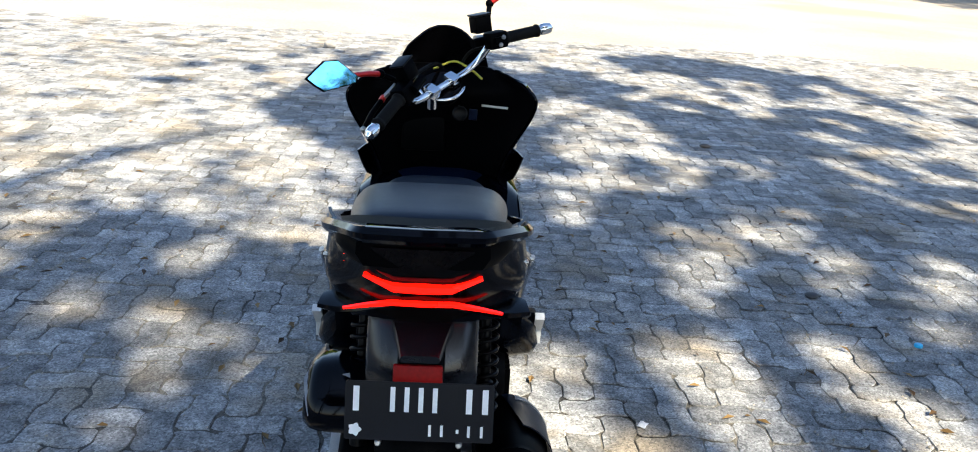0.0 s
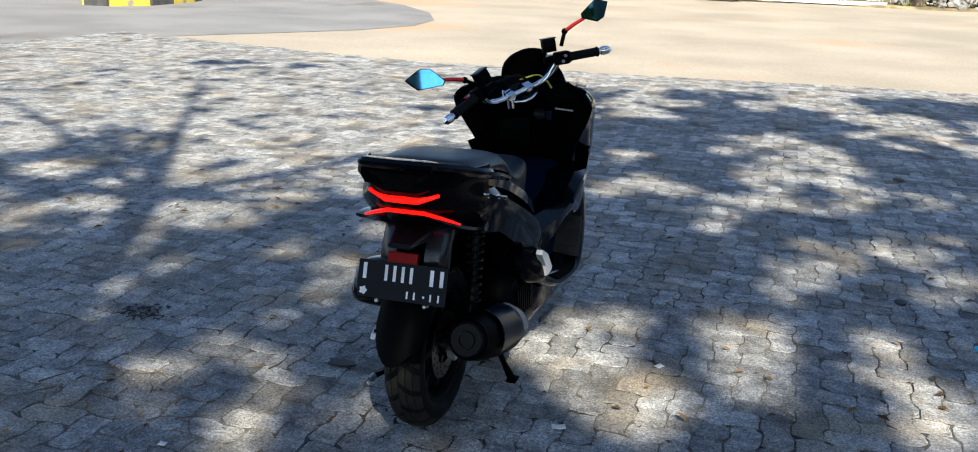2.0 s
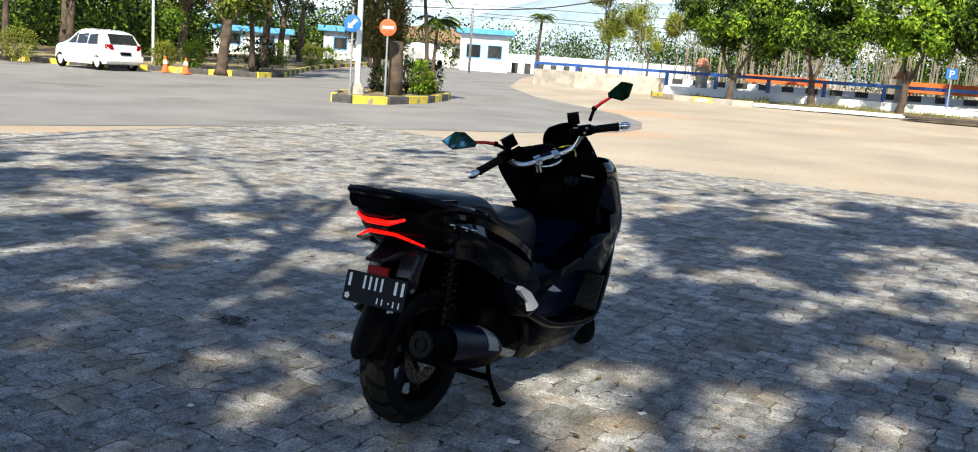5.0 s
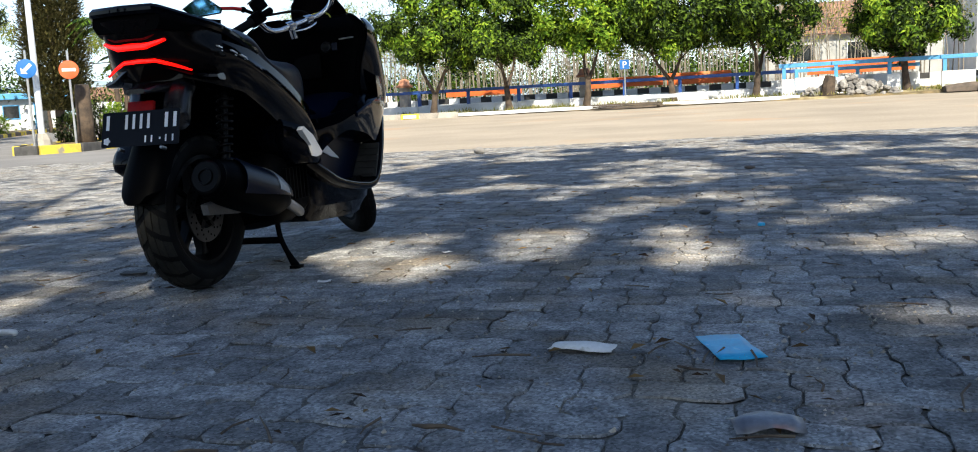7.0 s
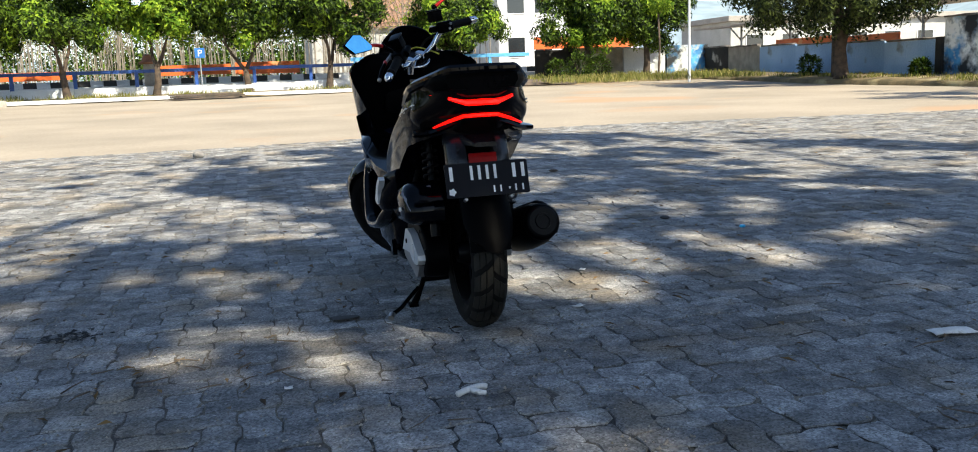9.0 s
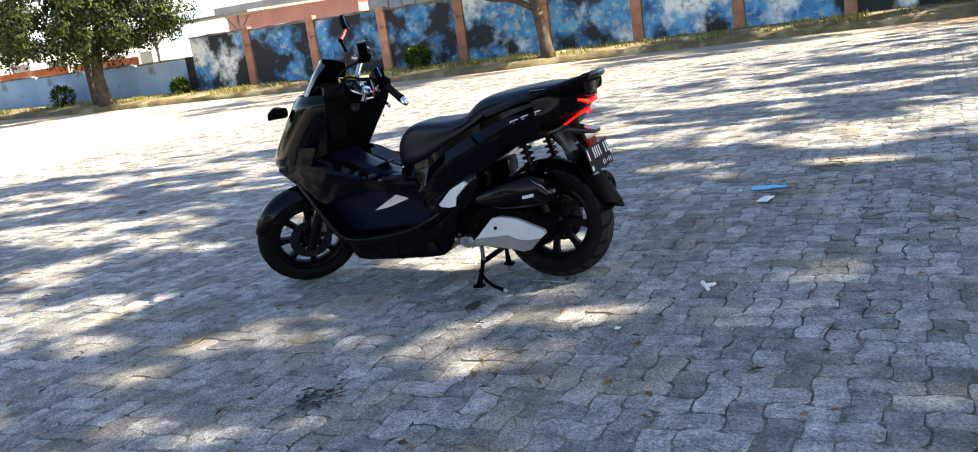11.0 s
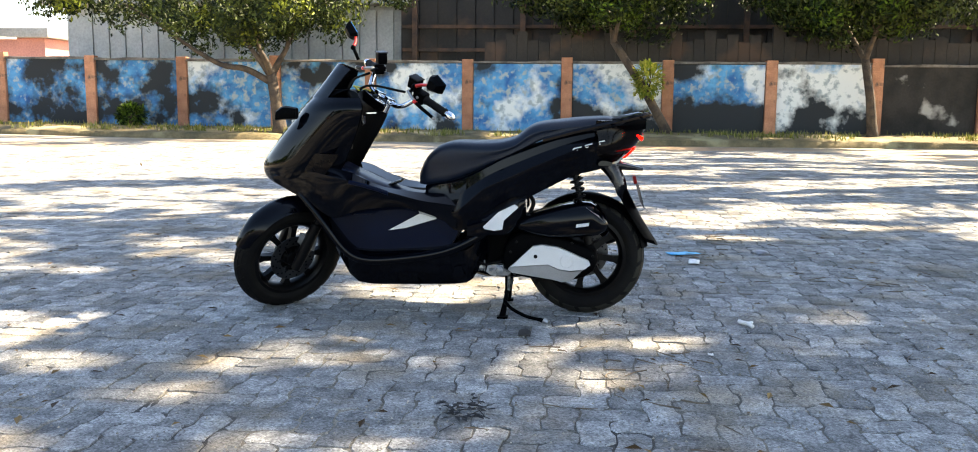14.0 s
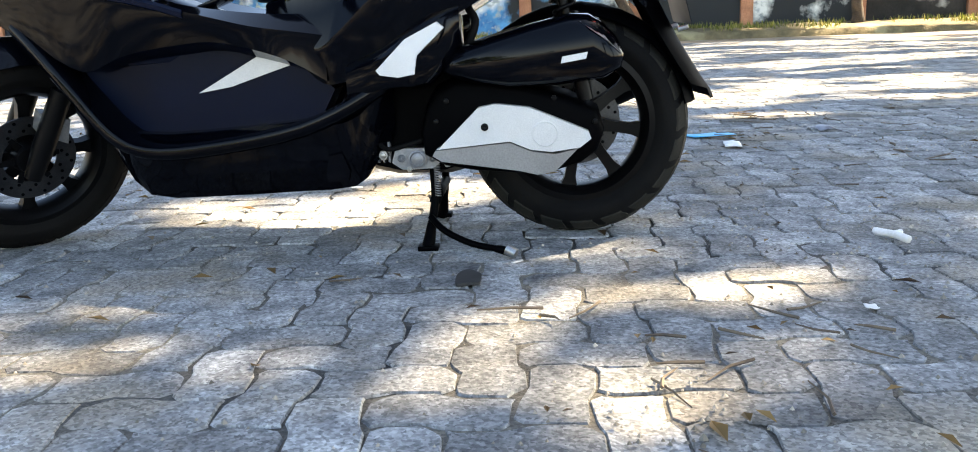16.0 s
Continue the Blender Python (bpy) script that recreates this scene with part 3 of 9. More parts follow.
    lever = part("lever", bm, M["steel"], bars, "folding brake lever with a red joint", True, 50)
    bm = bmesh.new()
    tube(bm, [l1 - (l2 - l1) * 0.08, l1 + (l2 - l1) * 0.06], 0.0085, 8)
    part("lever_joint", bm, M["red_anodised"], lever, smooth=True, angle=50)
    bm = bmesh.new()
    tube(bm, [l1, l1.lerp(l2, 0.5) + E2 * 0.004, l2], [0.0075, 0.008, 0.007], 8)
    part("lever_blade", bm, M["matte"], lever, smooth=True, angle=50)
    bm = bmesh.new()
    bmesh.ops.create_icosphere(bm, subdivisions=2, radius=0.009, matrix=Matrix.Translation(l2))
    part("lever_tip", bm, M["steel"], lever, smooth=True)

# mirrors: places are those of the turned bar


def mirror(s, stem_from, stem_knee, head, face_to, wide, high):
    mir = new("rear_view_mirror")
    mir.parent = scooter
    tagged(mir, "faceted rear-view mirror with a blue glass and a red stem")
    bm = bmesh.new()
    stem_from, stem_knee, head = (Vector(v) for v in (stem_from, stem_knee, head))
    tube(bm, [stem_from, stem_knee], [0.008, 0.008], 10)
    bmesh.ops.create_icosphere(bm, subdivisions=2, radius=0.013, matrix=Matrix.Translation(stem_knee))
    part("mirror_joint", bm, M["matte"], mir, smooth=True)
    fd = Vector(face_to).normalized()
    along = (head - stem_knee).normalized()
    along = (along - fd * along.dot(fd)).normalized()
    perp = fd.cross(along)
    mm = Matrix((along, perp, fd)).transposed().to_4x4()
    mm.translation = head
    edge = head - along * wide * 0.48
    bm = bmesh.new()
    tube(bm, [stem_knee, stem_knee.lerp(edge, 0.5) + Vector((0, 0, 0.002)), edge + along * 0.01 - fd * 0.008], [0.0085, 0.0075, 0.0065], 8)
    part("mirror_stem", bm, M["red_anodised"], mir, "red anodised mirror stem", True, 50)
    outline = [(-0.50, 0.06), (-0.45, 0.27), (-0.10, 0.40), (0.18, 0.50), (0.34, 0.30), (0.50, 0.06), (0.32, -0.22), (0.13, -0.49), (-0.13, -0.50), (-0.32, -0.22)]
    bm = bmesh.new()
    big = [(x * wide, y * high) for x, y in outline]
    tmp = bmesh.new()
    loft(tmp, [[Vector((x * 0.55, y * 0.55, -0.030)) for x, y in big], [Vector((x * 0.88, y * 0.88, -0.018)) for x, y in big], [Vector((x, y, -0.004)) for x, y in big], [Vector((x, y, 0.001)) for x, y in big]])
    join(bm, tmp, mm)
    part("mirror_shell", bm, M["matte"], mir, "black faceted mirror shell", True, 25)
    bm = bmesh.new()
    plate_from(bm, [(x * 0.93, y * 0.93) for x, y in big], 0.003, mm @ Matrix.Translation((0, 0, 0.003)))
    part("mirror_glass", bm, M["mirror_blue"], mir, "blue-tinted mirror glass")
    return mir


mirror(-1, (-0.115, 0.115, 0.985), (-0.165, 0.085, 1.010), (-0.280, -0.030, 1.017), (0.58, -0.78, 0.20), 0.155, 0.080)
mirror(1, (0.125, 0.40, 1.13), (0.13, 0.425, 1.185), (0.244, 0.452, 1.268), (0.45, -0.85, 0.30), 0.125, 0.080)

# front cowl: slices from below upwards, each a rounded nose in plan
SLICES = [(0.545, 0.69, 0.190, 0.50, 0.165), (0.60, 0.785, 0.225, 0.455, 0.175), (0.66, 0.80, 0.248, 0.405, 0.185), (0.73, 0.755, 0.264, 0.368, 0.205), (0.80, 0.70, 0.277, 0.332, 0.237), (0.87, 0.640, 0.286, 0.302, 0.270), (0.92, 0.60, 0.284, 0.290, 0.278), (0.955, 0.565, 0.255, 0.305, 0.25)]


def nose_row(z, yf, w, yr, wr, n=21, grow=0.0):
    row = []
    for i in range(n):
        t = radians(-90 + 180 * i / (n - 1))
        sx, cy = math.sin(t), math.cos(t)
        tuck = 1 - (1 - wr / w) * max(0.0, (abs(t) - 1.0) / 0.5708) ** 1.6
        row.append(Vector(((w + grow) * tuck * math.copysign(abs(sx) ** 0.85, sx), yr + (yf + grow - yr) * abs(cy) ** 1.05, z)))
    return row


bm = bmesh.new()
rows = [nose_row(*s_) for s_ in SLICES]
cols = [catmull([r[i] for r in rows], 4) for i in range(len(rows[0]))]
sheet_solid(bm, [[c[j] for c in cols] for j in range(len(cols[0]))], -0.006)
part("front_cowl", bm, M["gloss"], scooter, "glossy black front cowl", True, 35)
bm = bmesh.new()
inner = []
for z, yf, w, yr, wr in SLICES:
    inner.append([Vector((x * (wr - 0.003), yr + d * (0.6 + 0.4 * min(1, (z - 0.5) / 0.3)), z)) for x, d in ((-1, 0.002), (-0.93, 0.018), (-0.8, 0.05), (-0.5, 0.08), (0, 0.09), (0.5, 0.08), (0.8, 0.05), (0.93, 0.018), (1, 0.002))])
top = inner[-1]
inner.append([Vector((p.x * 0.8, p.y + 0.03, 0.985)) for p in top])
inner.append([Vector((p.x * 0.62, p.y + 0.09, 0.985)) for p in top])
inner.append([Vector((p.x * 0.5, p.y + 0.18, 0.945)) for p in top])
cols = [catmull([r[i] for r in inner], 3) for i in range(9)]
full = [catmull([c[j] for c in cols], 3) for j in range(len(cols[0]))]
sheet_solid(bm, full, 0.006)
part("inner_leg_shield", bm, M["matte"], scooter, "matte black inner leg shield", True, 50)
for s in (-1, 1):
    bm = bmesh.new()
    box(bm, (-0.042, -0.003, -0.0035), (0.042, 0.003, 0.0035), pose(s * 0.160, 0.352, 0.885, -8, 0, s * -20), 0.001)
    part("vent_strip", bm, M["steel"], scooter, "thin silver vent strip") if s > 0 else bm.free()
    # dark headlamp lens that wraps round the nose
    bm = bmesh.new()
    grid = []
    for z, yf, w, yr in [(0.622, 0.793, 0.234, 0.37), (0.655, 0.80, 0.246, 0.33), (0.69, 0.782, 0.255, 0.30), (0.72, 0.762, 0.262, 0.28)]:
        row = nose_row(z, yf, w, yr, w, 25, 0.004)
        grid.append([row[i] for i in (range(2, 11) if s < 0 else range(14, 23))])
    sheet_solid(bm, grid, -0.004)
    part("headlamp", bm, M["lens_dark"], scooter, "unlit dark headlamp lens", True, 50)
# windscreen
bm = bmesh.new()
grid = []
for k in range(9):
    f_ = k / 8
    z, yc, w, yb = 0.850 + 0.262 * f_, 0.682 - 0.222 * f_ - 0.006 * math.sin(f_ * 3.1), 0.150 - 0.018 * f_ - 0.05 * f_ ** 6, 0.120 * (1 - 0.40 * f_)
    grid.append([Vector((w * x, yc - yb * abs(x) ** 2.2, z - 0.030 * f_ * abs(x) ** 2.5)) for x in (-1, -0.85, -0.6, -0.3, 0, 0.3, 0.6, 0.85, 1)])
sheet_solid(bm, grid, 0.005)
part("windscreen", bm, M["screen"], scooter, "dark smoked windscreen", True, 60)
bm = bmesh.new()
smooth_shell(bm, [[(-0.205, 0.60, 0.87), (-0.165, 0.60, 0.87), (-0.165, 0.60, 0.91), (-0.205, 0.60, 0.91)], [(-0.215, 0.65, 0.868), (-0.165, 0.665, 0.868), (-0.165, 0.665, 0.918), (-0.212, 0.65, 0.915)],
                  [(-0.21, 0.69, 0.862), (-0.168, 0.70, 0.862), (-0.170, 0.695, 0.898), (-0.206, 0.688, 0.895)]], 3, 2)
part("spot_lamp", bm, M["matte"], scooter, "small black auxiliary lamp housing", True, 40)
# dials and the chrome rim
bm = bmesh.new()
dial = pose(-0.004, 0.292, 0.948, 34, 0, 0)
tmp = bmesh.new()
spin(tmp, [(-0.03, 0.052), (0.0, 0.066), (0.012, 0.066), (0.012, 0.058), (0.006, 0.056)], (0, 0, 0), (0, 0, 1), 32)
join(bm, tmp, dial)
cluster = part("meter_cluster", bm, M["matte"], scooter, "round meter with a chrome rim", True, 40)
bm = bmesh.new()
tmp = bmesh.new()
tube(tmp, [Vector((0.068 * math.cos(a), 0.068 * math.sin(a), 0.012)) for a in [radians(188 + 164 * i / 20) for i in range(21)]], 0.0055, 8)
join(bm, tmp, dial)
part("chrome_ring", bm, M["chrome"], cluster, smooth=True)
bm = bmesh.new()
tmp = bmesh.new()
spin(tmp, [(0.008, 0.0575), (0.010, 0.0575), (0.011, 0.04)], (0, 0, 0), (0, 0, 1), 32)
join(bm, tmp, dial)
part("meter_glass", bm, M["lens_dark"], cluster, smooth=True, angle=40)
# ignition switch, glove box outline
bm = bmesh.new()
tmp = bmesh.new()
spin(tmp, [(0, 0.024), (0.006, 0.024), (0.008, 0.020), (0.004, 0.014)], (0, 0, 0), (0, 0, 1), 24)
join(bm, tmp, pose(0.055, 0.372, 0.856, 80, 0, 0))
ign = part("ignition_switch", bm, M["rim"], scooter, "round ignition switch with a steel ring", True, 40)
bm = bmesh.new()
box(bm, (0.082, 0.366, 0.838), (0.108, 0.374, 0.872), None, 0.003)
part("ignition_button", bm, M["satin"], ign)
bm = bmesh.new()
box(bm, (-0.125, 0.400, 0.725), (0.010, 0.430, 0.850), None, 0.012)
part("glove_box_lid", bm, M["matte"], scooter, smooth=True, angle=40)
bm = bmesh.new()
tube(bm, catmull([Vector(p) for p in ((-0.03, 0.36, 0.99), (0.03, 0.40, 1.01), (0.08, 0.36, 0.995), (0.115, 0.31, 0.975))], 6), 0.0035, 6)
part("cable", bm, M["yellow_cable"], scooter, "thin yellow cable")
for k, (a, b, c) in enumerate([((-0.10, 0.14, 0.985), (-0.02, 0.33, 1.01), (0.02, 0.42, 0.93)), ((0.13, 0.35, 1.07), (0.07, 0.42, 1.03), (0.03, 0.44, 0.93))]):
    bm = bmesh.new()
    tube(bm, catmull([Vector(a), Vector(b), Vector(c)], 6), 0.006, 6)
    part("brake_hose", bm, M["rubber"], scooter)

# side fairings: creased skins through edge lines that run from the nose along the step-through
def along(line, y):
    """x and z at y of an edge line given as (y, x, z), front to back."""
    ys = [-p[0] for p in line]
    return float(np.interp(-y, ys, [p[1] for p in line])), float(np.interp(-y, ys, [p[2] for p in line]))


def creased(lines, stations, s, soft=3):
    """Rings across the edge lines at the stations; the lines stay as creases."""
    rings = [[Vector((s * along(l_, y)[0], y, along(l_, y)[1])) for l_ in lines] for y in stations]
    cols = [catmull([r[i] for r in rings], soft) for i in range(len(lines))]
    bm = bmesh.new()
    loft(bm, [[c[k] for c in cols] for k in range(len(cols[0]))])
    return bm


# edge lines of a side fairing, front to back, as (y, x, z)
INNER_TOP = [(0.72, 0.05, 0.62), (0.55, 0.06, 0.65), (0.38, 0.09, 0.632), (0.29, 0.11, 0.59), (0.22, 0.1, 0.56), (0.1, 0.1, 0.54), (-0.1, 0.1, 0.56)]
SHOULDER = [(0.72, 0.15, 0.63), (0.55, 0.205, 0.672), (0.38, 0.214, 0.65), (0.3, 0.212, 0.612), (0.22, 0.2, 0.58), (0.1, 0.182, 0.556), (0, 0.168, 0.548), (-0.1, 0.145, 0.545)]
CREASE_TOP = [(0.72, 0.168, 0.612), (0.55, 0.228, 0.645), (0.36, 0.25, 0.606), (0.19, 0.25, 0.562), (0.05, 0.232, 0.525), (-0.1, 0.196, 0.5)]
CREASE_LOW = [(0.72, 0.168, 0.6), (0.55, 0.23, 0.615), (0.36, 0.249, 0.584), (0.19, 0.248, 0.536), (0.05, 0.23, 0.508), (-0.1, 0.194, 0.47)]
LOWER_EDGE = [(0.72, 0.15, 0.585), (0.62, 0.19, 0.54), (0.53, 0.212, 0.49), (0.435, 0.224, 0.44), (0.32, 0.228, 0.478), (0.154, 0.231, 0.498), (0, 0.222, 0.464), (-0.1, 0.196, 0.4)]
INNER_LOW = [(0.72, 0.05, 0.585), (0.62, 0.06, 0.53), (0.435, 0.08, 0.43), (0.15, 0.08, 0.46), (-0.1, 0.08, 0.39)]
for s in (-1, 1):
    bm = creased([INNER_TOP, SHOULDER, CREASE_TOP, CREASE_LOW, LOWER_EDGE, INNER_LOW], [0.72, 0.62, 0.53, 0.435, 0.36, 0.30, 0.22, 0.14, 0.05, -0.03, -0.10], s)
    fairing = part("side_fairing", bm, M["gloss"], scooter, "glossy black creased side fairing", True, 22)
    # slim moulding on the shoulder
    bm = bmesh.new()
    loft(bm, [[Vector((s * (x + a), y, z + c)) for a, c in ((0, 0.010), (0.007, 0.004), (0.006, -0.006), (-0.004, -0.010))] for y, x, z in ((0.36, 0.247, 0.600), (0.30, 0.250, 0.588), (0.24, 0.251, 0.572), (0.19, 0.248, 0.555))])
    part("shoulder_moulding", bm, M["satin"], fairing, smooth=True, angle=40)
    bm = bmesh.new()
    slab_x(bm, [(0.479, 0.444), (0.171, 0.506), (-0.012, 0.454), (-0.104, 0.378), (-0.058, 0.296), (0.172, 0.247), (0.331, 0.240), (0.402, 0.332)], s * 0.05, s * 0.140, 0.006)
    panel = part("tunnel_side_panel", bm, M["satin"], scooter, "satin black step-through side panel", True, 30)
    bm = bmesh.new()
    slab_x(bm, [(0.211, 0.379), (0.134, 0.391), (0.065, 0.413), (-0.009, 0.436), (0.068, 0.457)], s * 0.128, s * 0.146, 0.002)
    part("silver_trim", bm, M["silver"], panel, "silver slanted trim blade", True, 30)
    # foot board ribbon that sweeps up at both ends
    bm = bmesh.new()
    path = catmull([Vector(p) for p in ((0, 0.60, 0.545), (0, 0.535, 0.478), (0, 0.47, 0.405), (0, 0.385, 0.303), (0, 0.300, 0.262), (0, 0.153, 0.267), (0, -0.05, 0.303), (0, -0.19, 0.368), (0, -0.30, 0.440), (0, -0.385, 0.515))], 4)
    rings_ = []
    for i, p in enumerate(path):
        d = (path[min(i + 1, len(path) - 1)] - path[max(i - 1, 0)]).normalized()
        nrm = Vector((0, d.z, -d.y))
        f_ = i / (len(path) - 1)
        wo = 0.198 + 0.066 * math.sin(min(1, f_ * 2.0 + 0.05) * math.pi / 2) - 0.07 * max(0, f_ - 0.72) / 0.28
        th = 0.015
        rings_.append([Vector((s * a, 0, 0)) + p + nrm * b for a, b in ((0.14, th), (wo - 0.02, th), (wo - 0.004, th * 0.7), (wo, 0), (wo - 0.006, -th * 0.9), (wo - 0.025, -th * 1.3), (0.14, -th * 1.3))])
    loft(bm, rings_)
    fb = part("foot_board", bm, M["gloss"], scooter, "glossy black foot board edge", True, 50)
    # passenger foot rest with a silver hook-shaped plate
    bm = bmesh.new()
    slab_x(bm, [(-0.224, 0.424), (-0.232, 0.414), (-0.272, 0.408), (-0.306, 0.414), (-0.312, 0.452), (-0.372, 0.508), (-0.357, 0.520), (-0.289, 0.487)], s * 0.258, s * 0.280, 0.004)
    part("foot_rest", bm, M["silver"], scooter, "folded silver passenger foot rest", True, 30)
    bm = bmesh.new()
    smooth_shell(bm, [flip([(0.12, y, zt), (xo, y, zt - 0.01), (xo + 0.006, y, (zt + zb) / 2), (xo, y, zb), (0.12, y, zb)], s) for y, xo, zt, zb in ((-0.15, 0.225, 0.44, 0.36), (-0.24, 0.262, 0.475, 0.385), (-0.33, 0.258, 0.53, 0.395), (-0.40, 0.215, 0.56, 0.47))], 3, 2)
    part("rear_step_cover", bm, M["gloss"], scooter, smooth=True, angle=45)
    if s < 0:
        continue
    bm = bmesh.new()
    grid = []
    for i in range(8):
        f_ = i / 7
        y, z = 0.345 + 0.115 * f_, 0.290 + 0.140 * f_
        grid.append([Vector((s * x, y - 0.012, z)) for x in (0.142, 0.175, 0.21, 0.252 - 0.02 * f_)])
    sheet_solid(bm, grid, 0.008 * (-s))
    for k in range(5):
        box(bm, (-0.045, -0.004, -0.002), (0.045, 0.004, 0.002), Matrix.Translation((s * 0.195, 0.337 + 0.022 * k, 0.302 + 0.027 * k)) @ Matrix.Rotation(radians(50), 4, "X"))
    part("rubber_mat", bm, M["mat"], fb, "grey ribbed rubber foot mat")
# belly pan
bm = bmesh.new()
smooth_shell(bm, [both(y, [(0, zt), (w * 0.9, zt), (w * 1.06, zt - 0.02), (w * 0.99, zb + 0.06), (w * 0.80, zb), (0, zb)]) for y, w, zt, zb in
                  ((0.47, 0.13, 0.38, 0.31), (0.415, 0.17, 0.33, 0.225), (0.345, 0.20, 0.295, 0.148), (0.2, 0.212, 0.295, 0.142), (0.0, 0.212, 0.31, 0.148), (-0.14, 0.20, 0.33, 0.155), (-0.185, 0.18, 0.36, 0.20), (-0.235, 0.14, 0.40, 0.27))], 2, 1)
belly = part("belly_pan", bm, M["gloss"], scooter, "black lower belly pan", True, 22)
bm = bmesh.new()
slab_x(bm, [(-0.085, 0.195), (-0.095, 0.235), (-0.125, 0.240), (-0.140, 0.200), (-0.135, 0.178), (-0.09, 0.176)], -0.196, -0.214, 0.004)
part("side_cover", bm, M["gloss"], belly, smooth=True, angle=30)
# centre tunnel
bm = bmesh.new()
smooth_shell(bm, [both(y, [(0, zt), (w * 0.6, zt - 0.004), (w, zt - 0.04), (w * 1.1, 0.45), (0, 0.45)]) for y, w, zt in ((0.44, 0.15, 0.665), (0.36, 0.14, 0.628), (0.26, 0.125, 0.585), (0.17, 0.11, 0.556), (0.09, 0.11, 0.540), (0.0, 0.12, 0.55), (-0.1, 0.13, 0.56))], 4, 3)
part("centre_tunnel", bm, M["satin"], scooter, "satin black step-through tunnel", True, 50)
bm = bmesh.new()
box(bm, (-0.05, -0.045, -0.006), (0.05, 0.045, 0.006), pose(0, 0.215, 0.574, -20, 0, 0), 0.004)
part("fuel_lid", bm, M["gloss"], scooter, "fuel filler lid on the tunnel", True, 40)
# seat
bm = bmesh.new()
ST = [(0.085, 0.045, 0.635, 0.578), (0.055, 0.085, 0.695, 0.578), (0.0, 0.112, 0.748, 0.585), (-0.07, 0.132, 0.772, 0.598), (-0.17, 0.150, 0.773, 0.64), (-0.27, 0.160, 0.777, 0.69), (-0.345, 0.163, 0.797, 0.725),
      (-0.405, 0.163, 0.842, 0.755), (-0.46, 0.165, 0.862, 0.785), (-0.56, 0.163, 0.874, 0.815), (-0.66, 0.155, 0.884, 0.83), (-0.745, 0.140, 0.886, 0.845), (-0.785, 0.115, 0.874, 0.85)]
smooth_shell(bm, [both(y, [(0, zt), (w * 0.5, zt - 0.001), (w * 0.82, zt - 0.010), (w * 0.985, zt - 0.036), (w * 0.96, (zt * 0.35 + zb * 0.65)), (w * 0.88, zb), (0, zb)]) for y, w, zt, zb in ST], 3, 3)
part("seat", bm, M["seat"], scooter, "stepped black vinyl dual seat", True, 60)
# tail body
bm = bmesh.new()
WIDE = [(0.05, 0.120), (-0.05, 0.190), (-0.12, 0.214), (-0.24, 0.226), (-0.40, 0.230), (-0.55, 0.228), (-0.65, 0.216), (-0.71, 0.196), (-0.77, 0.150), (-0.82, 0.095)]
TOP = [(0.05, 0, 0.575), (-0.116, 0, 0.612), (-0.30, 0, 0.708), (-0.48, 0, 0.780), (-0.62, 0, 0.818), (-0.745, 0, 0.842), (-0.85, 0, 0.848)]
RIDGE = [(0.05, 0, 0.530), (-0.05, 0, 0.475), (-0.11, 0, 0.470), (-0.194, 0, 0.562), (-0.374, 0, 0.648), (-0.587, 0, 0.740), (-0.762, 0, 0.800), (-0.85, 0, 0.808)]
LOW = [(0.05, 0, 0.50), (-0.05, 0, 0.420), (-0.092, 0, 0.386), (-0.22, 0, 0.400), (-0.375, 0, 0.516), (-0.589, 0, 0.632), (-0.74, 0, 0.668), (-0.85, 0, 0.705)]
rings_ = []
for y in (0.05, -0.03, -0.09, -0.15, -0.22, -0.30, -0.40, -0.50, -0.60, -0.66, -0.71, -0.76, -0.80):
    w = float(np.interp(-y, [-p[0] for p in WIDE], [p[1] for p in WIDE]))
    zt, zr, zl = (along(l_, y)[1] for l_ in (TOP, RIDGE, LOW))
    rings_.append(both(y, [(0, zt + 0.004), (w * 0.70, zt), (w * 0.84, zt - 0.006), (w * 0.86, zt * 0.55 + zr * 0.45), (w, zr + 0.004), (w, zr - 0.010), (w * 0.94, (zr + zl) / 2), (w * 0.91, zl + 0.006), (w * 0.62, zl), (0, zl)]))
cols = [catmull([Vector(r[k]) for r in rings_], 3) for k in range(len(rings_[0]))]
loft(bm, [[c[k] for c in cols] for k in range(len(cols[0]))])
tail = part("tail_cowl", bm, M["gloss"], scooter, "glossy black creased tail cowl", True, 24)
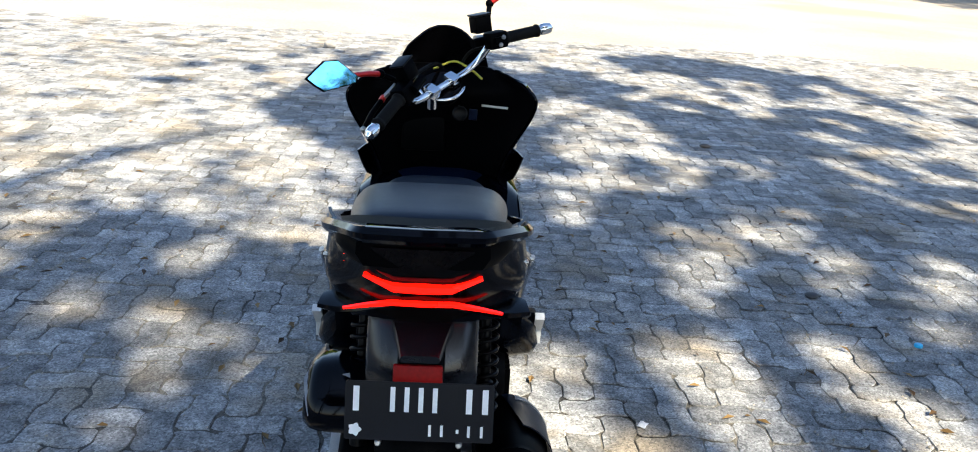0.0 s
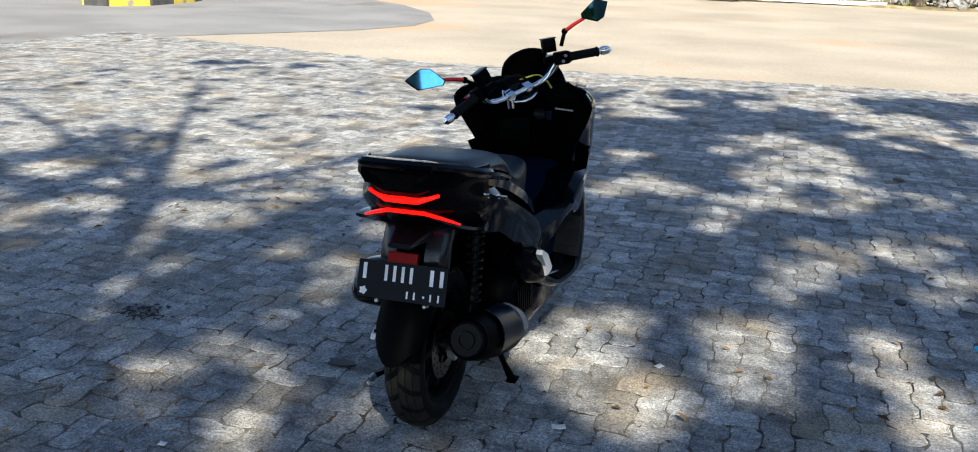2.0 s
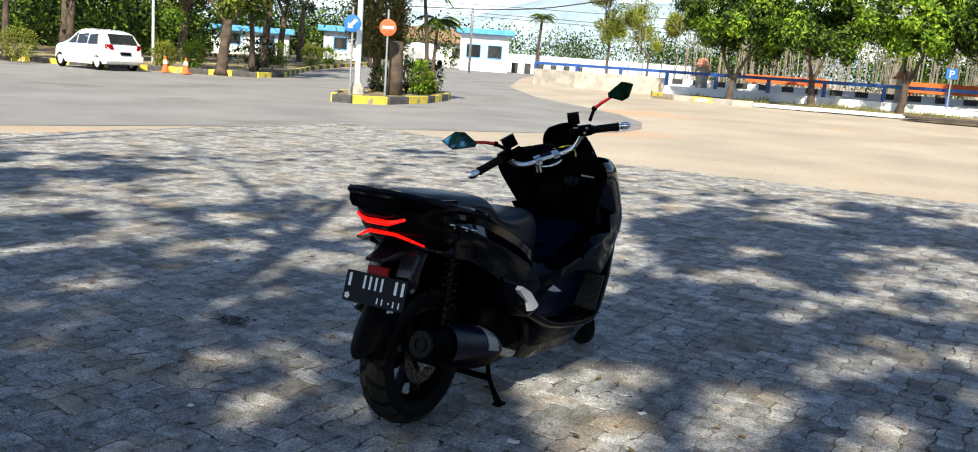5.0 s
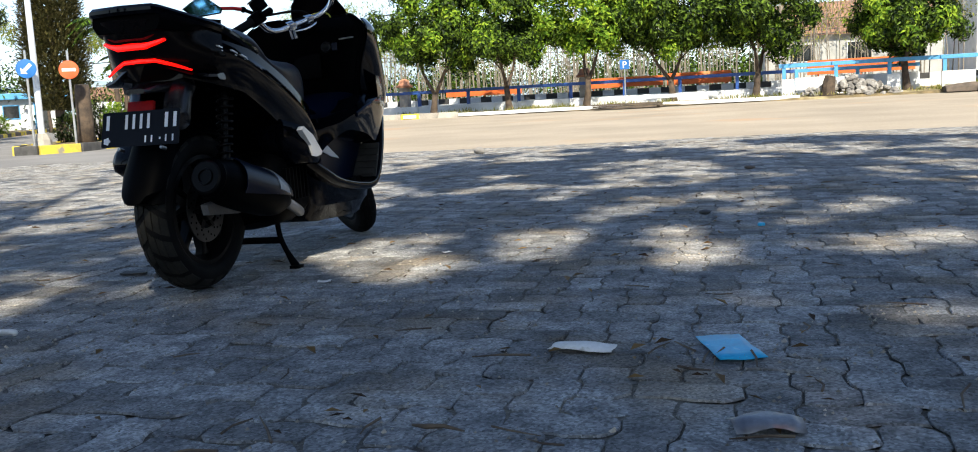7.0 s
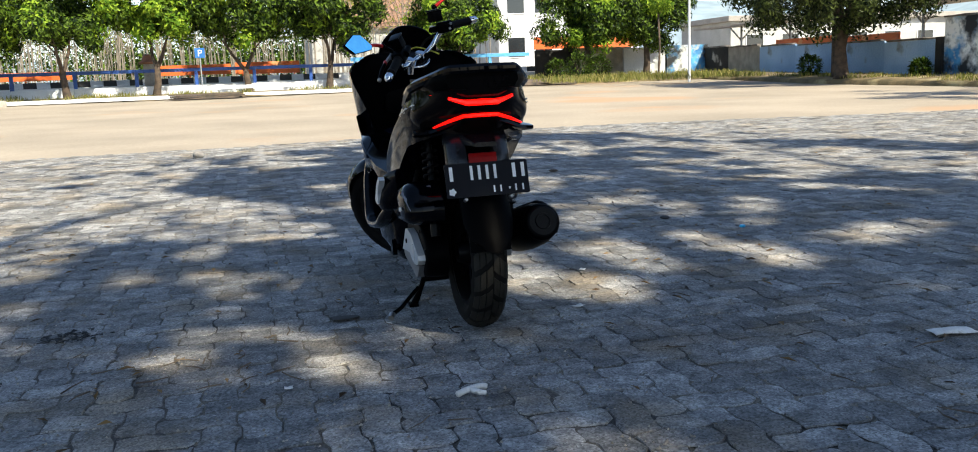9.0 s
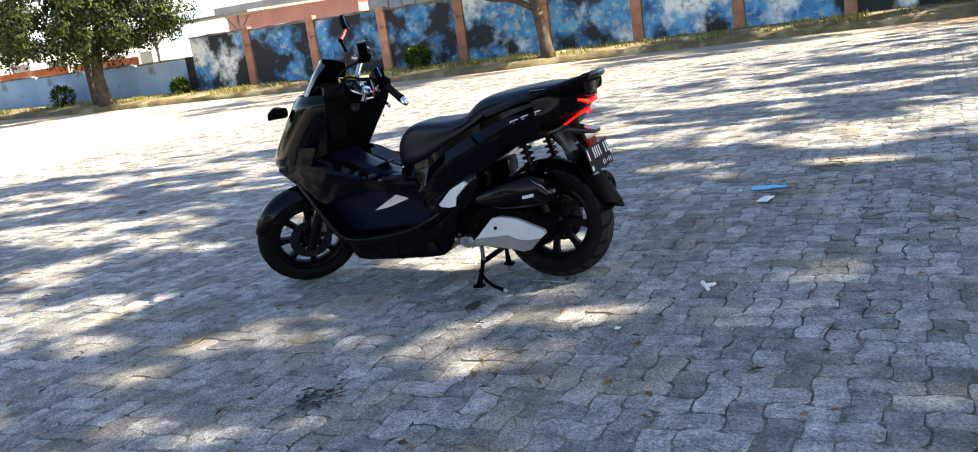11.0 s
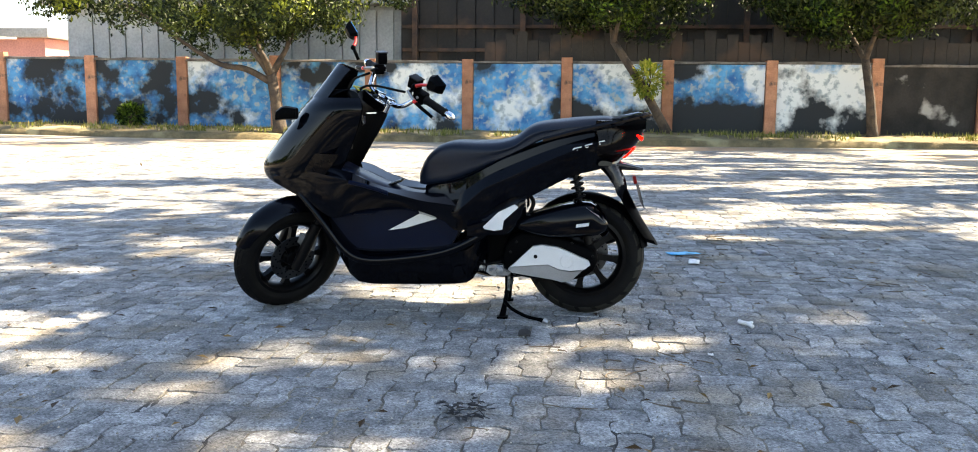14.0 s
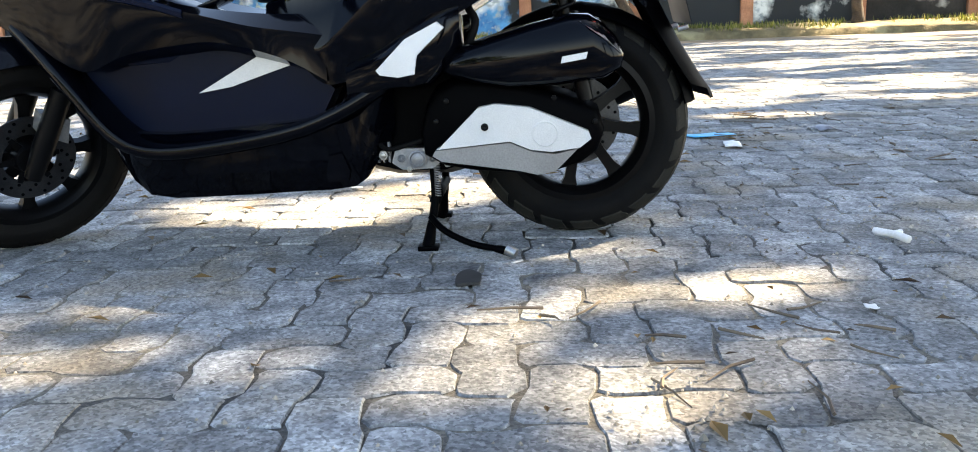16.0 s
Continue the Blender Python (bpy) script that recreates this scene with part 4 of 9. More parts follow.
for s in (-1, 1):
    # plain slanted silver marks where the maker's badge sits
    bm = bmesh.new()
    for y0, w0 in ((-0.588, 0.034), (-0.636, 0.030), (-0.682, 0.036)):
        z0 = 0.741 + (-0.588 - y0) * 0.27
        xx = float(np.interp(-y0 + w0 / 2, [-p[0] for p in WIDE], [p[1] for p in WIDE])) - 0.002
        slab_x(bm, [(y0 - 0.010, z0 + 0.016), (y0 - w0 - 0.010, z0 + 0.024), (y0 - w0 - 0.011, z0 + 0.020), (y0 - 0.011, z0 + 0.012)], s * (xx - 0.010), s * (xx + 0.0012), 0)
        slab_x(bm, [(y0, z0), (y0 - 0.006, z0 + 0.001), (y0 - 0.016, z0 + 0.014), (y0 - 0.010, z0 + 0.014)], s * (xx - 0.010), s * (xx + 0.0012), 0)
        slab_x(bm, [(y0, z0), (y0 - w0 * 0.8, z0 + 0.007), (y0 - w0 * 0.8, z0 + 0.010), (y0, z0 + 0.003)], s * (xx - 0.010), s * (xx + 0.0012), 0)
    part("badge", bm, M["silver"], tail, "small silver badge")
# grab rail
bm = bmesh.new()
half = [(0.178, -0.47, 0.786), (0.190, -0.60, 0.822), (0.193, -0.700, 0.846), (0.184, -0.745, 0.856), (0.114, -0.898, 0.893), (0.100, -0.914, 0.897)]
pts = [Vector((-x, y, z)) for x, y, z in half] + [Vector((0, -0.922, 0.898))] + [Vector(p) for p in reversed(half)]
pts = [p for a_, b_ in zip(pts, pts[1:]) for p in (a_, a_.lerp(b_, 0.85))] + [pts[-1]]
rings_ = []
for i, p in enumerate(pts):
    d = (pts[min(i + 1, len(pts) - 1)] - pts[max(i - 1, 0)]).normalized()
    sd = d.cross(Vector((0, 0, 1))).normalized()
    rings_.append([p + sd * a + Vector((0, 0, b)) for a, b in ((0.014, 0.004), (0.004, 0.013), (-0.018, 0.013), (-0.032, 0.006), (-0.034, -0.006), (-0.024, -0.014), (0.006, -0.015), (0.014, -0.006))])
loft(bm, rings_)
part("grab_rail", bm, M["gloss"], scooter, "glossy black grab rail round the tail", True, 35)
bm = bmesh.new()
smooth_shell(bm, [both(y, [(0, zt), (w * 0.8, zt), (w, zt - 0.012), (w * 0.9, zb), (0, zb)]) for y, w, zt, zb in ((-0.76, 0.165, 0.880, 0.83), (-0.84, 0.155, 0.889, 0.83), (-0.905, 0.115, 0.892, 0.835))], 3, 2)
part("rail_bridge", bm, M["matte"], scooter, smooth=True, angle=45)
# tail lamp unit: a smoked body that wraps round the tail, raked forwards towards its foot
LENS = [(0.872, -0.908, 0.102, -0.888, 0.172, -0.748, 0.188, -0.690), (0.835, -0.900, 0.106, -0.870, 0.166, -0.755, 0.186, -0.690), (0.795, -0.884, 0.106, -0.852, 0.170, -0.765, 0.190, -0.700),
        (0.765, -0.862, 0.110, -0.832, 0.178, -0.755, 0.196, -0.690), (0.735, -0.838, 0.110, -0.806, 0.176, -0.742, 0.192, -0.680), (0.695, -0.800, 0.100, -0.775, 0.150, -0.725, 0.170, -0.665)]
bm = bmesh.new()
grid = []
for z, yc, xa, ya, xb, yb, xc, ye in LENS:
    half_ = [Vector((xc, ye, z)), Vector((xb, yb, z)), Vector((xa, ya, z)), Vector((xa * 0.5, yc + 0.003, z)), Vector((0, yc, z))]
    grid.append(catmull([Vector((-p.x, p.y, p.z)) for p in half_] + half_[-2::-1], 3))
cols = [catmull([r_[i] for r_ in grid], 3) for i in range(len(grid[0]))]
sheet_solid(bm, [[c[j] for c in cols] for j in range(len(cols[0]))], -0.006)
lamp = part("tail_lamp", bm, M["lens_dark"], scooter, "V-shaped tail lamp, lit red", True, 40)


def glow_bar(pts, thick, tall, name, label):
    bm = bmesh.new()
    pts = [q for a_, b_ in zip(pts, pts[1:]) for q in (Vector(a_), Vector(a_).lerp(Vector(b_), 0.5))] + [Vector(pts[-1])]
    rings__ = []
    for i, p in enumerate(pts):
        f_ = abs(2 * i / (len(pts) - 1) - 1)
        h = tall * (1 - 0.55 * f_ ** 3)
        d = (pts[min(i + 1, len(pts) - 1)] - pts[max(i - 1, 0)]).normalized()
        up = Vector((-d.z, 0, d.x)).normalized()
        rings__.append([p + up * h / 2, p + up * h / 4 + Vector((0, -thick, 0)), p - up * h / 4 + Vector((0, -thick, 0)), p - up * h / 2, p + Vector((0, thick, 0))])
    loft(bm, rings__)
    return part(name, bm, M["red_lamp"], lamp, label, True, 50)


glow_bar([(-0.106, -0.871, 0.807), (-0.058, -0.888, 0.793), (-0.050, -0.890, 0.791), (0, -0.894, 0.791), (0.050, -0.890, 0.791), (0.058, -0.888, 0.793), (0.106, -0.871, 0.807)], 0.008, 0.021, "upper_light_bar", "glowing red upper light bar")
bm = bmesh.new()
tube(bm, [(-0.084, -0.886, 0.824), (-0.052, -0.897, 0.811), (0, -0.902, 0.811), (0.052, -0.897, 0.811), (0.084, -0.886, 0.824)], 0.0035, 6)
part("inner_light_line", bm, M["red_lens"], lamp, "dim red inner line of the lamp", True, 50)
bm = bmesh.new()
FIN = [(0.205, -0.762, 0.698, -0.715, 0.704, 0.684), (0.15, -0.790, 0.706, -0.72, 0.722, 0.688), (0.05, -0.832, 0.742, -0.75, 0.765, 0.722)]
smooth_shell(bm, [[(sx * x, yb, zt), (sx * x * 0.97, yf, zf), (sx * x * 0.97, yf + 0.01, zb), (sx * x, yb + 0.012, zb)] for sx, rows___ in ((-1, FIN), (1, FIN[::-1])) for x, yb, zt, yf, zf, zb in rows___], 4, 2)
part("lamp_fin", bm, M["gloss"], scooter, "pointed black lower lamp fin", True, 40)
glow_bar([(-0.149, -0.812, 0.714), (-0.102, -0.839, 0.733), (-0.056, -0.859, 0.748), (0, -0.864, 0.749), (0.056, -0.859, 0.748), (0.102, -0.839, 0.733), (0.149, -0.812, 0.714)], 0.005, 0.0125, "lower_light_bar", "glowing red lower light bar")
# added red pieces; only the left one glows, to suit the camera's side view
for s in (-1, 1):
    bm = bmesh.new()
    smooth_shell(bm, [flip([(x, y, z + 0.007), (x + 0.004, y + 0.012, z), (x, y, z - 0.007), (x - 0.006, y + 0.004, z)], s) for x, y, z in ((0.116, -0.848, 0.822), (0.134, -0.828, 0.818), (0.150, -0.806, 0.812))], 2, 2)
    part("side_window", bm, M["red_lamp"] if s < 0 else M["red_lens"], lamp, "small red side window of the lamp")
# hood of the plate lamp
bm = bmesh.new()
smooth_shell(bm, [both(y, [(0, zt), (w * 0.8, zt), (w, zt - 0.006), (w * 0.9, zb), (0, zb)]) for y, w, zt, zb in ((-0.79, 0.060, 0.690, 0.655), (-0.85, 0.046, 0.676, 0.652), (-0.902, 0.036, 0.664, 0.650))], 3, 2)
part("plate_lamp", bm, M["cheek"], scooter, "small black plate lamp hood", True, 40)
# plate hanger and mud guard
bm = bmesh.new()
grid = []
for y, z, w in ((-0.745, 0.69, 0.105), (-0.775, 0.65, 0.108), (-0.81, 0.61, 0.104), (-0.84, 0.565, 0.088), (-0.868, 0.51, 0.078), (-0.90, 0.45, 0.082), (-0.94, 0.385, 0.084), (-0.972, 0.338, 0.070), (-0.982, 0.318, 0.045)):
    grid.append([Vector((x * w, y + 0.055 * abs(x) ** 3, z + 0.018 * abs(x) ** 3)) for x in (-1, -0.9, -0.6, -0.2, 0.2, 0.6, 0.9, 1)])
sheet_solid(bm, grid, 0.008)
guard = part("mud_guard", bm, M["matte"], scooter, "long black rear mud guard", True, 50)
for s in (-1, 1):
    bm = bmesh.new()
    smooth_shell(bm, [flip([(0.045, y, z + 0.02), (0.10, y + 0.02, z + 0.02), (0.108, y + 0.05, z), (0.098, y + 0.03, z - 0.03), (0.045, y + 0.005, z - 0.03)], s) for y, z in ((-0.775, 0.685), (-0.80, 0.65), (-0.825, 0.60), (-0.835, 0.565))], 3, 2)
    part("guard_cheek", bm, M["cheek"], guard, smooth=True, angle=45)
bm = bmesh.new()
box(bm, (-0.05, -0.008, -0.018), (0.042, 0.006, 0.018), pose(0.0, -0.868, 0.610, -14, 0, 0), 0.004)
part("reflector", bm, M["red_lens"], scooter, "red rectangular reflector", True, 40)
PLATE = pose(0.002, -0.893, 0.546, -15, 0, 0)
plate = new("number_plate")
plate.parent, plate.matrix_basis = scooter, PLATE
tagged(plate, "black number plate with white marks")
bm = bmesh.new()
plate_from(bm, [(-0.1375, -0.052), (-0.134, -0.055), (0.134, -0.055), (0.1375, -0.052), (0.1375, 0.052), (0.134, 0.055), (-0.134, 0.055), (-0.1375, 0.052)], 0.002, pose(0, 0, 0, 90, 0, 0), bevel=0.0005)
part("plate_sheet", bm, M["plate_black"], plate)
for x0, x1, z0, z1 in ((-0.128, -0.106, -0.001, 0.045), (-0.060, -0.040, -0.001, 0.045), (-0.034, -0.014, -0.001, 0.045), (-0.008, 0.012, -0.001, 0.045), (0.018, 0.038, -0.001, 0.045), (0.080, 0.102, -0.001, 0.045), (0.110, 0.132, -0.001, 0.045),
                       (0.012, 0.028, -0.045, -0.024), (0.034, 0.050, -0.045, -0.024), (0.068, 0.074, -0.038, -0.031), (0.084, 0.100, -0.045, -0.024), (0.108, 0.124, -0.045, -0.024)):
    bm = bmesh.new()
    box(bm, (x0 + 0.0055, -0.0022, z0), (x1 - 0.0055, -0.0008, z1))
    part("white_bar", bm, M["white_enamel"], plate)
bm = bmesh.new()
plate_from(bm, [(0.011 * math.cos(a) * (1 + 0.18 * math.cos(5 * a)), 0.011 * math.sin(a) * (1 + 0.18 * math.cos(5 * a))) for a in [i * math.pi / 10 for i in range(20)]], 0.0016, Matrix.Translation((-0.118, -0.0016, -0.036)) @ pose(0, 0, 0, 90, 0, 0))
part("white_emblem", bm, M["white_enamel"], plate)
for s in (-1, 1):
    bm = bmesh.new()
    spin(bm, [(-0.02, 0.006), (0.002, 0.006), (0.004, 0.004)], (s * 0.075, 0.004, -0.062), (0, -1, 0), 10)
    part("bolt", bm, M["steel"], plate)

# rear hugger, engine, drive case, shocks
bm = bmesh.new()
grid = []
for i in range(15):
    a = radians(35 + 135 * i / 14)
    o = Vector((0, math.cos(a), math.sin(a)))
    grid.append([REAR + o * (RR + 0.022) + Vector((x * 0.068, 0, 0)) - o * 0.03 * abs(x) ** 3 for x in (-1, -0.8, -0.4, 0, 0.4, 0.8, 1)])
sheet_solid(bm, grid, 0.005)
part("rear_hugger", bm, M["matte"], scooter, "black rear wheel hugger", True, 50)
bm = bmesh.new()
smooth_shell(bm, [[(x, y, z) for y, z in o] for x, o in (
    (-0.10, [(-0.30, 0.22), (-0.31, 0.34), (-0.38, 0.40), (-0.55, 0.38), (-0.70, 0.32), (-0.70, 0.22), (-0.60, 0.175), (-0.42, 0.18)]), (-0.165, [(-0.305, 0.225), (-0.315, 0.335), (-0.38, 0.39), (-0.55, 0.37), (-0.695, 0.31), (-0.695, 0.225), (-0.60, 0.18), (-0.42, 0.185)]),
    (-0.178, [(-0.32, 0.24), (-0.33, 0.32), (-0.39, 0.375), (-0.54, 0.355), (-0.68, 0.30), (-0.68, 0.235), (-0.59, 0.195), (-0.43, 0.20)]))], 3, 2)
case = part("drive_case", bm, M["matte"], scooter, "black belt drive case", True, 45)
bm = bmesh.new()
slab_x(bm, [(-0.345, 0.246), (-0.432, 0.331), (-0.470, 0.338), (-0.545, 0.328), (-0.674, 0.272), (-0.680, 0.255), (-0.655, 0.236), (-0.592, 0.228), (-0.545, 0.234), (-0.50, 0.254), (-0.335, 0.240)], -0.176, -0.203, 0.007)
cover = part("drive_cover", bm, M["silver"], case, "silver painted drive cover", True, 35)
bm = bmesh.new()
slab_x(bm, [(-0.332, 0.237), (-0.50, 0.250), (-0.548, 0.229), (-0.600, 0.222), (-0.650, 0.232), (-0.600, 0.183), (-0.56, 0.176), (-0.52, 0.186), (-0.345, 0.212), (-0.325, 0.225)], -0.170, -0.196, 0.006)
part("drive_cover_lower", bm, M["grey_alloy"], case, "darker grey lower drive cover", True, 35)
bm = bmesh.new()
spin(bm, [(0, 0.030), (0.0022, 0.030), (0.0026, 0.0275), (0.0010, 0.0265), (0.0016, 0.001)], (-0.2025, -0.578, 0.268), (-1, 0, 0), 32)
part("cover_disc", bm, M["silver"], case, smooth=True, angle=30)
bm = bmesh.new()
spin(bm, [(0, 0.0085), (0.004, 0.0085), (0.005, 0.005), (0.003, 0.001)], (-0.2025, -0.445, 0.288), (-1, 0, 0), 16)
part("cover_bolt", bm, M["rim"], case, smooth=True, angle=30)
for y, z in ((-0.335, 0.30), (-0.36, 0.345), (-0.60, 0.345), (-0.69, 0.29)):
    bm = bmesh.new()
    spin(bm, [(0, 0.006), (0.004, 0.006), (0.005, 0.003)], (-0.178, y, z), (-1, 0, 0), 10)
    part("case_bolt", bm, M["rim"], case)
bm = bmesh.new()
smooth_shell(bm, [[(x, y, z) for y, z in o] for x, o in (
    (-0.115, [(-0.355, 0.405), (-0.362, 0.450), (-0.46, 0.485), (-0.635, 0.530), (-0.705, 0.512), (-0.758, 0.440), (-0.71, 0.382), (-0.50, 0.370)]), (-0.212, [(-0.360, 0.408), (-0.366, 0.447), (-0.46, 0.480), (-0.635, 0.523), (-0.70, 0.506), (-0.752, 0.438), (-0.706, 0.387), (-0.50, 0.375)]),
    (-0.243, [(-0.395, 0.418), (-0.40, 0.440), (-0.47, 0.462), (-0.628, 0.502), (-0.682, 0.486), (-0.725, 0.437), (-0.69, 0.403), (-0.51, 0.393)]))], 3, 2)
air = part("air_cleaner_box", bm, M["gloss"], scooter, "black air cleaner box", True, 50)
bm = bmesh.new()
smooth_shell(bm, [[(-0.150, -0.652, 0.526), (-0.235, -0.655, 0.510), (-0.238, -0.700, 0.480), (-0.150, -0.690, 0.505)], [(-0.150, -0.700, 0.515), (-0.228, -0.695, 0.495), (-0.230, -0.742, 0.440), (-0.150, -0.745, 0.460)]], 3, 2)
part("end_cap", bm, M["grey_alloy"], air, "worn grey end cap", True, 40)
bm = bmesh.new()
slab_x(bm, [(-0.615, 0.424), (-0.668, 0.432), (-0.672, 0.446), (-0.618, 0.438)], -0.2465, -0.2495, 0)
part("small_badge", bm, M["silver"], air, "small silver badge")
bm = bmesh.new()
tube(bm, catmull([Vector(p) for p in ((-0.13, -0.40, 0.56), (-0.15, -0.43, 0.52), (-0.16, -0.415, 0.47), (-0.14, -0.39, 0.43))], 5), 0.009, 8)
part("breather_hose", bm, M["rubber"], scooter, smooth=True)
for s in (-1, 1):
    sh = new("rear_shock")
    sh.parent = scooter
    tagged(sh, "black coil-over rear shock absorber")
    a, b = Vector((s * 0.128, -0.600, 0.665)), Vector((s * 0.135, -0.672, 0.335))
    bm = bmesh.new()
    tube(bm, [a, a.lerp(b, 0.55), a.lerp(b, 0.56), b], [0.011, 0.011, 0.018, 0.018], 12)
    part("damper", bm, M["rim"], sh, smooth=True, angle=40)
    bm = bmesh.new()
    ax = (b - a).normalized()
    u = ax.cross(Vector((1, 0, 0))).normalized()
    v = ax.cross(u)
    tube(bm, [a.lerp(b, 0.06 + 0.68 * i / 108) + (u * math.cos(i * math.pi / 6) + v * math.sin(i * math.pi / 6)) * 0.0245 for i in range(109)], 0.0048, 5)
    part("spring", bm, M["rim"], sh, smooth=True)
bm = bmesh.new()
smooth_shell(bm, [[(x, y, z) for y, z in o] for x, o in ((-0.11, [(-0.16, 0.20), (-0.16, 0.36), (-0.40, 0.40), (-0.42, 0.20)]), (0.0, [(-0.12, 0.18), (-0.12, 0.38), (-0.42, 0.42), (-0.45, 0.18)]), (0.14, [(-0.16, 0.20), (-0.16, 0.40), (-0.42, 0.42), (-0.44, 0.20)]), (0.19, [(-0.20, 0.23), (-0.20, 0.38), (-0.40, 0.40), (-0.41, 0.24)]))], 3, 3)
engine = part("engine", bm, M["matte"], scooter, "dark engine block", True, 50)
bm = bmesh.new()
slab_x(bm, [(-0.225, 0.205), (-0.235, 0.238), (-0.33, 0.236), (-0.345, 0.21), (-0.32, 0.190), (-0.25, 0.188)], -0.10, -0.150, 0.008)
part("stand_bracket", bm, M["grey_alloy"], engine, "grey alloy stand bracket", True, 35)
for y, z, r0 in ((-0.285, 0.213, 0.021), (-0.248, 0.215, 0.009), (-0.32, 0.214, 0.008)):
    bm = bmesh.new()
    spin(bm, [(0, r0), (0.008, r0), (0.010, r0 * 0.8), (0.006, r0 * 0.7), (0.010, r0 * 0.2)], (-0.150, y, z), (-1, 0, 0), 18)
    part("bracket_bolt", bm, M["grey_alloy"], engine, smooth=True, angle=30)
for y, z, r0, x0 in ((-0.205, 0.222, 0.013, -0.135), (-0.352, 0.198, 0.010, -0.128), (-0.265, 0.190, 0.007, -0.146), (-0.305, 0.236, 0.006, -0.148)):
    bm = bmesh.new()
    spin(bm, [(-0.02, r0), (0.006, r0), (0.008, r0 * 0.85), (0.008, r0 * 0.55), (0.014, r0 * 0.5), (0.015, r0 * 0.3)], (x0, y, z), (-1, 0, 0), 6)
    part("case_bolt", bm, M["steel"], engine, smooth=True, angle=30)
bm = bmesh.new()
tube(bm, catmull([Vector(p) for p in ((-0.140, -0.185, 0.262), (-0.152, -0.215, 0.238), (-0.150, -0.255, 0.244), (-0.142, -0.300, 0.256))], 5), 0.006, 8)
part("breather_hose", bm, M["rubber"], engine, smooth=True)
bm = bmesh.new()
for k in range(4):
    slab_x(bm, [(-0.175 - k * 0.013, 0.205), (-0.175 - k * 0.013, 0.250), (-0.180 - k * 0.013, 0.252), (-0.180 - k * 0.013, 0.203)], -0.09, -0.132, 0.001)
part("cooling_fins", bm, M["grey_alloy"], engine, "small grey cooling fins")
bm = bmesh.new()
for k in range(7):
    box(bm, (0.192, -0.38 + k * 0.026, 0.26), (0.205, -0.372 + k * 0.026, 0.375))
part("radiator_grille", bm, M["matte"], engine)
bm = bmesh.new()
slab_x(bm, [(-0.56, 0.24), (-0.74, 0.255), (-0.75, 0.29), (-0.56, 0.31), (-0.40, 0.33), (-0.40, 0.26)], 0.088, 0.112, 0.008)
part("swing_arm", bm, M["grey_alloy"], scooter, "alloy swing arm", True, 35)
# silencer
A, B = Vector((0.192, -0.862, 0.385)), Vector((0.200, -0.40, 0.262))
ax = (B - A).normalized()
bm = bmesh.new()
L = (B - A).length
spin(bm, [(-0.004, 0.040), (0.0, 0.055), (0.012, 0.062), (0.02, 0.060), (0.03, 0.064), (0.10, 0.074), (0.22, 0.078), (0.33, 0.075), (0.40, 0.064), (0.44, 0.046), (L, 0.028)], A, ax, 32)
muff = part("silencer", bm, M["matte"], scooter, "black silencer with a grey heat shield", True, 40)
bm = bmesh.new()
spin(bm, [(-0.006, 0.047), (-0.002, 0.052), (0.004, 0.047), (0.002, 0.030), (-0.012, 0.026), (-0.012, 0.021), (0.03, 0.020)], A, ax, 28)
part("end_ring", bm, M["rim"], muff, "ringed silencer end", True, 30)
bm = bmesh.new()
u = ax.cross(Vector((0, 0, 1))).normalized()
v = u.cross(ax)
grid = []
for i in range(9):
    f_ = 0.10 + 0.32 * i / 8
    r0 = 0.082 - 0.018 * max(0, (i - 5) / 3) ** 1.5
    grid.append([A + ax * f_ + (u * math.cos(t) + v * math.sin(t)) * r0 for t in [radians(-10 + 105 * j / 8 + 4 * (i - 4)) for j in range(9)]])
sheet_solid(bm, grid, -0.003)
shield = part("heat_shield", bm, M["satin"], muff, "dark heat shield", True, 50)
bm = bmesh.new()
grid = [[A + ax * (0.30 + 0.13 * i / 5) + (u * math.cos(t) + v * math.sin(t)) * (0.0845 - 0.026 * (i / 5) ** 1.6) for t in [radians(6 + 78 * j / 7) for j in range(8)]] for i in range(6)]
sheet_solid(bm, grid, -0.003)
part("shield_tip", bm, M["grey_alloy"], shield, "grey metal shield tip", True, 50)
bm = bmesh.new()
tube(bm, catmull([B, Vector((0.19, -0.30, 0.225)), Vector((0.14, -0.18, 0.20)), Vector((0.05, -0.08, 0.22))], 5), 0.019, 10)
part("exhaust_pipe", bm, M["grey_alloy"], muff, smooth=True)

# centre stand
stand = new("centre_stand")
stand.parent = scooter
tagged(stand, "black steel centre stand, folded down")
for s in (-1, 1):
    bm = bmesh.new()
    tube(bm, catmull([Vector((s * 0.115, -0.315, 0.205)), Vector((s * 0.125, -0.318, 0.12)), Vector((s * 0.150, -0.308, 0.05)), Vector((s * 0.170, -0.300, 0.006))], 4), [0.010] * 8 + [0.012, 0.013, 0.014, 0.015, 0.016], 10)
    box(bm, (-0.018, -0.024, -0.006), (0.018, 0.024, 0.006), Matrix.Translation((s * 0.172, -0.302, 0.008)), 0.003)
    part("stand_leg", bm, M["matte"], stand, smooth=True, angle=50)
bm = bmesh.new()
tube(bm, [(-0.13, -0.318, 0.11), (0.13, -0.318, 0.11)], 0.013, 10)
part("cross_tube", bm, M["matte"], stand, smooth=True)
bm = bmesh.new()
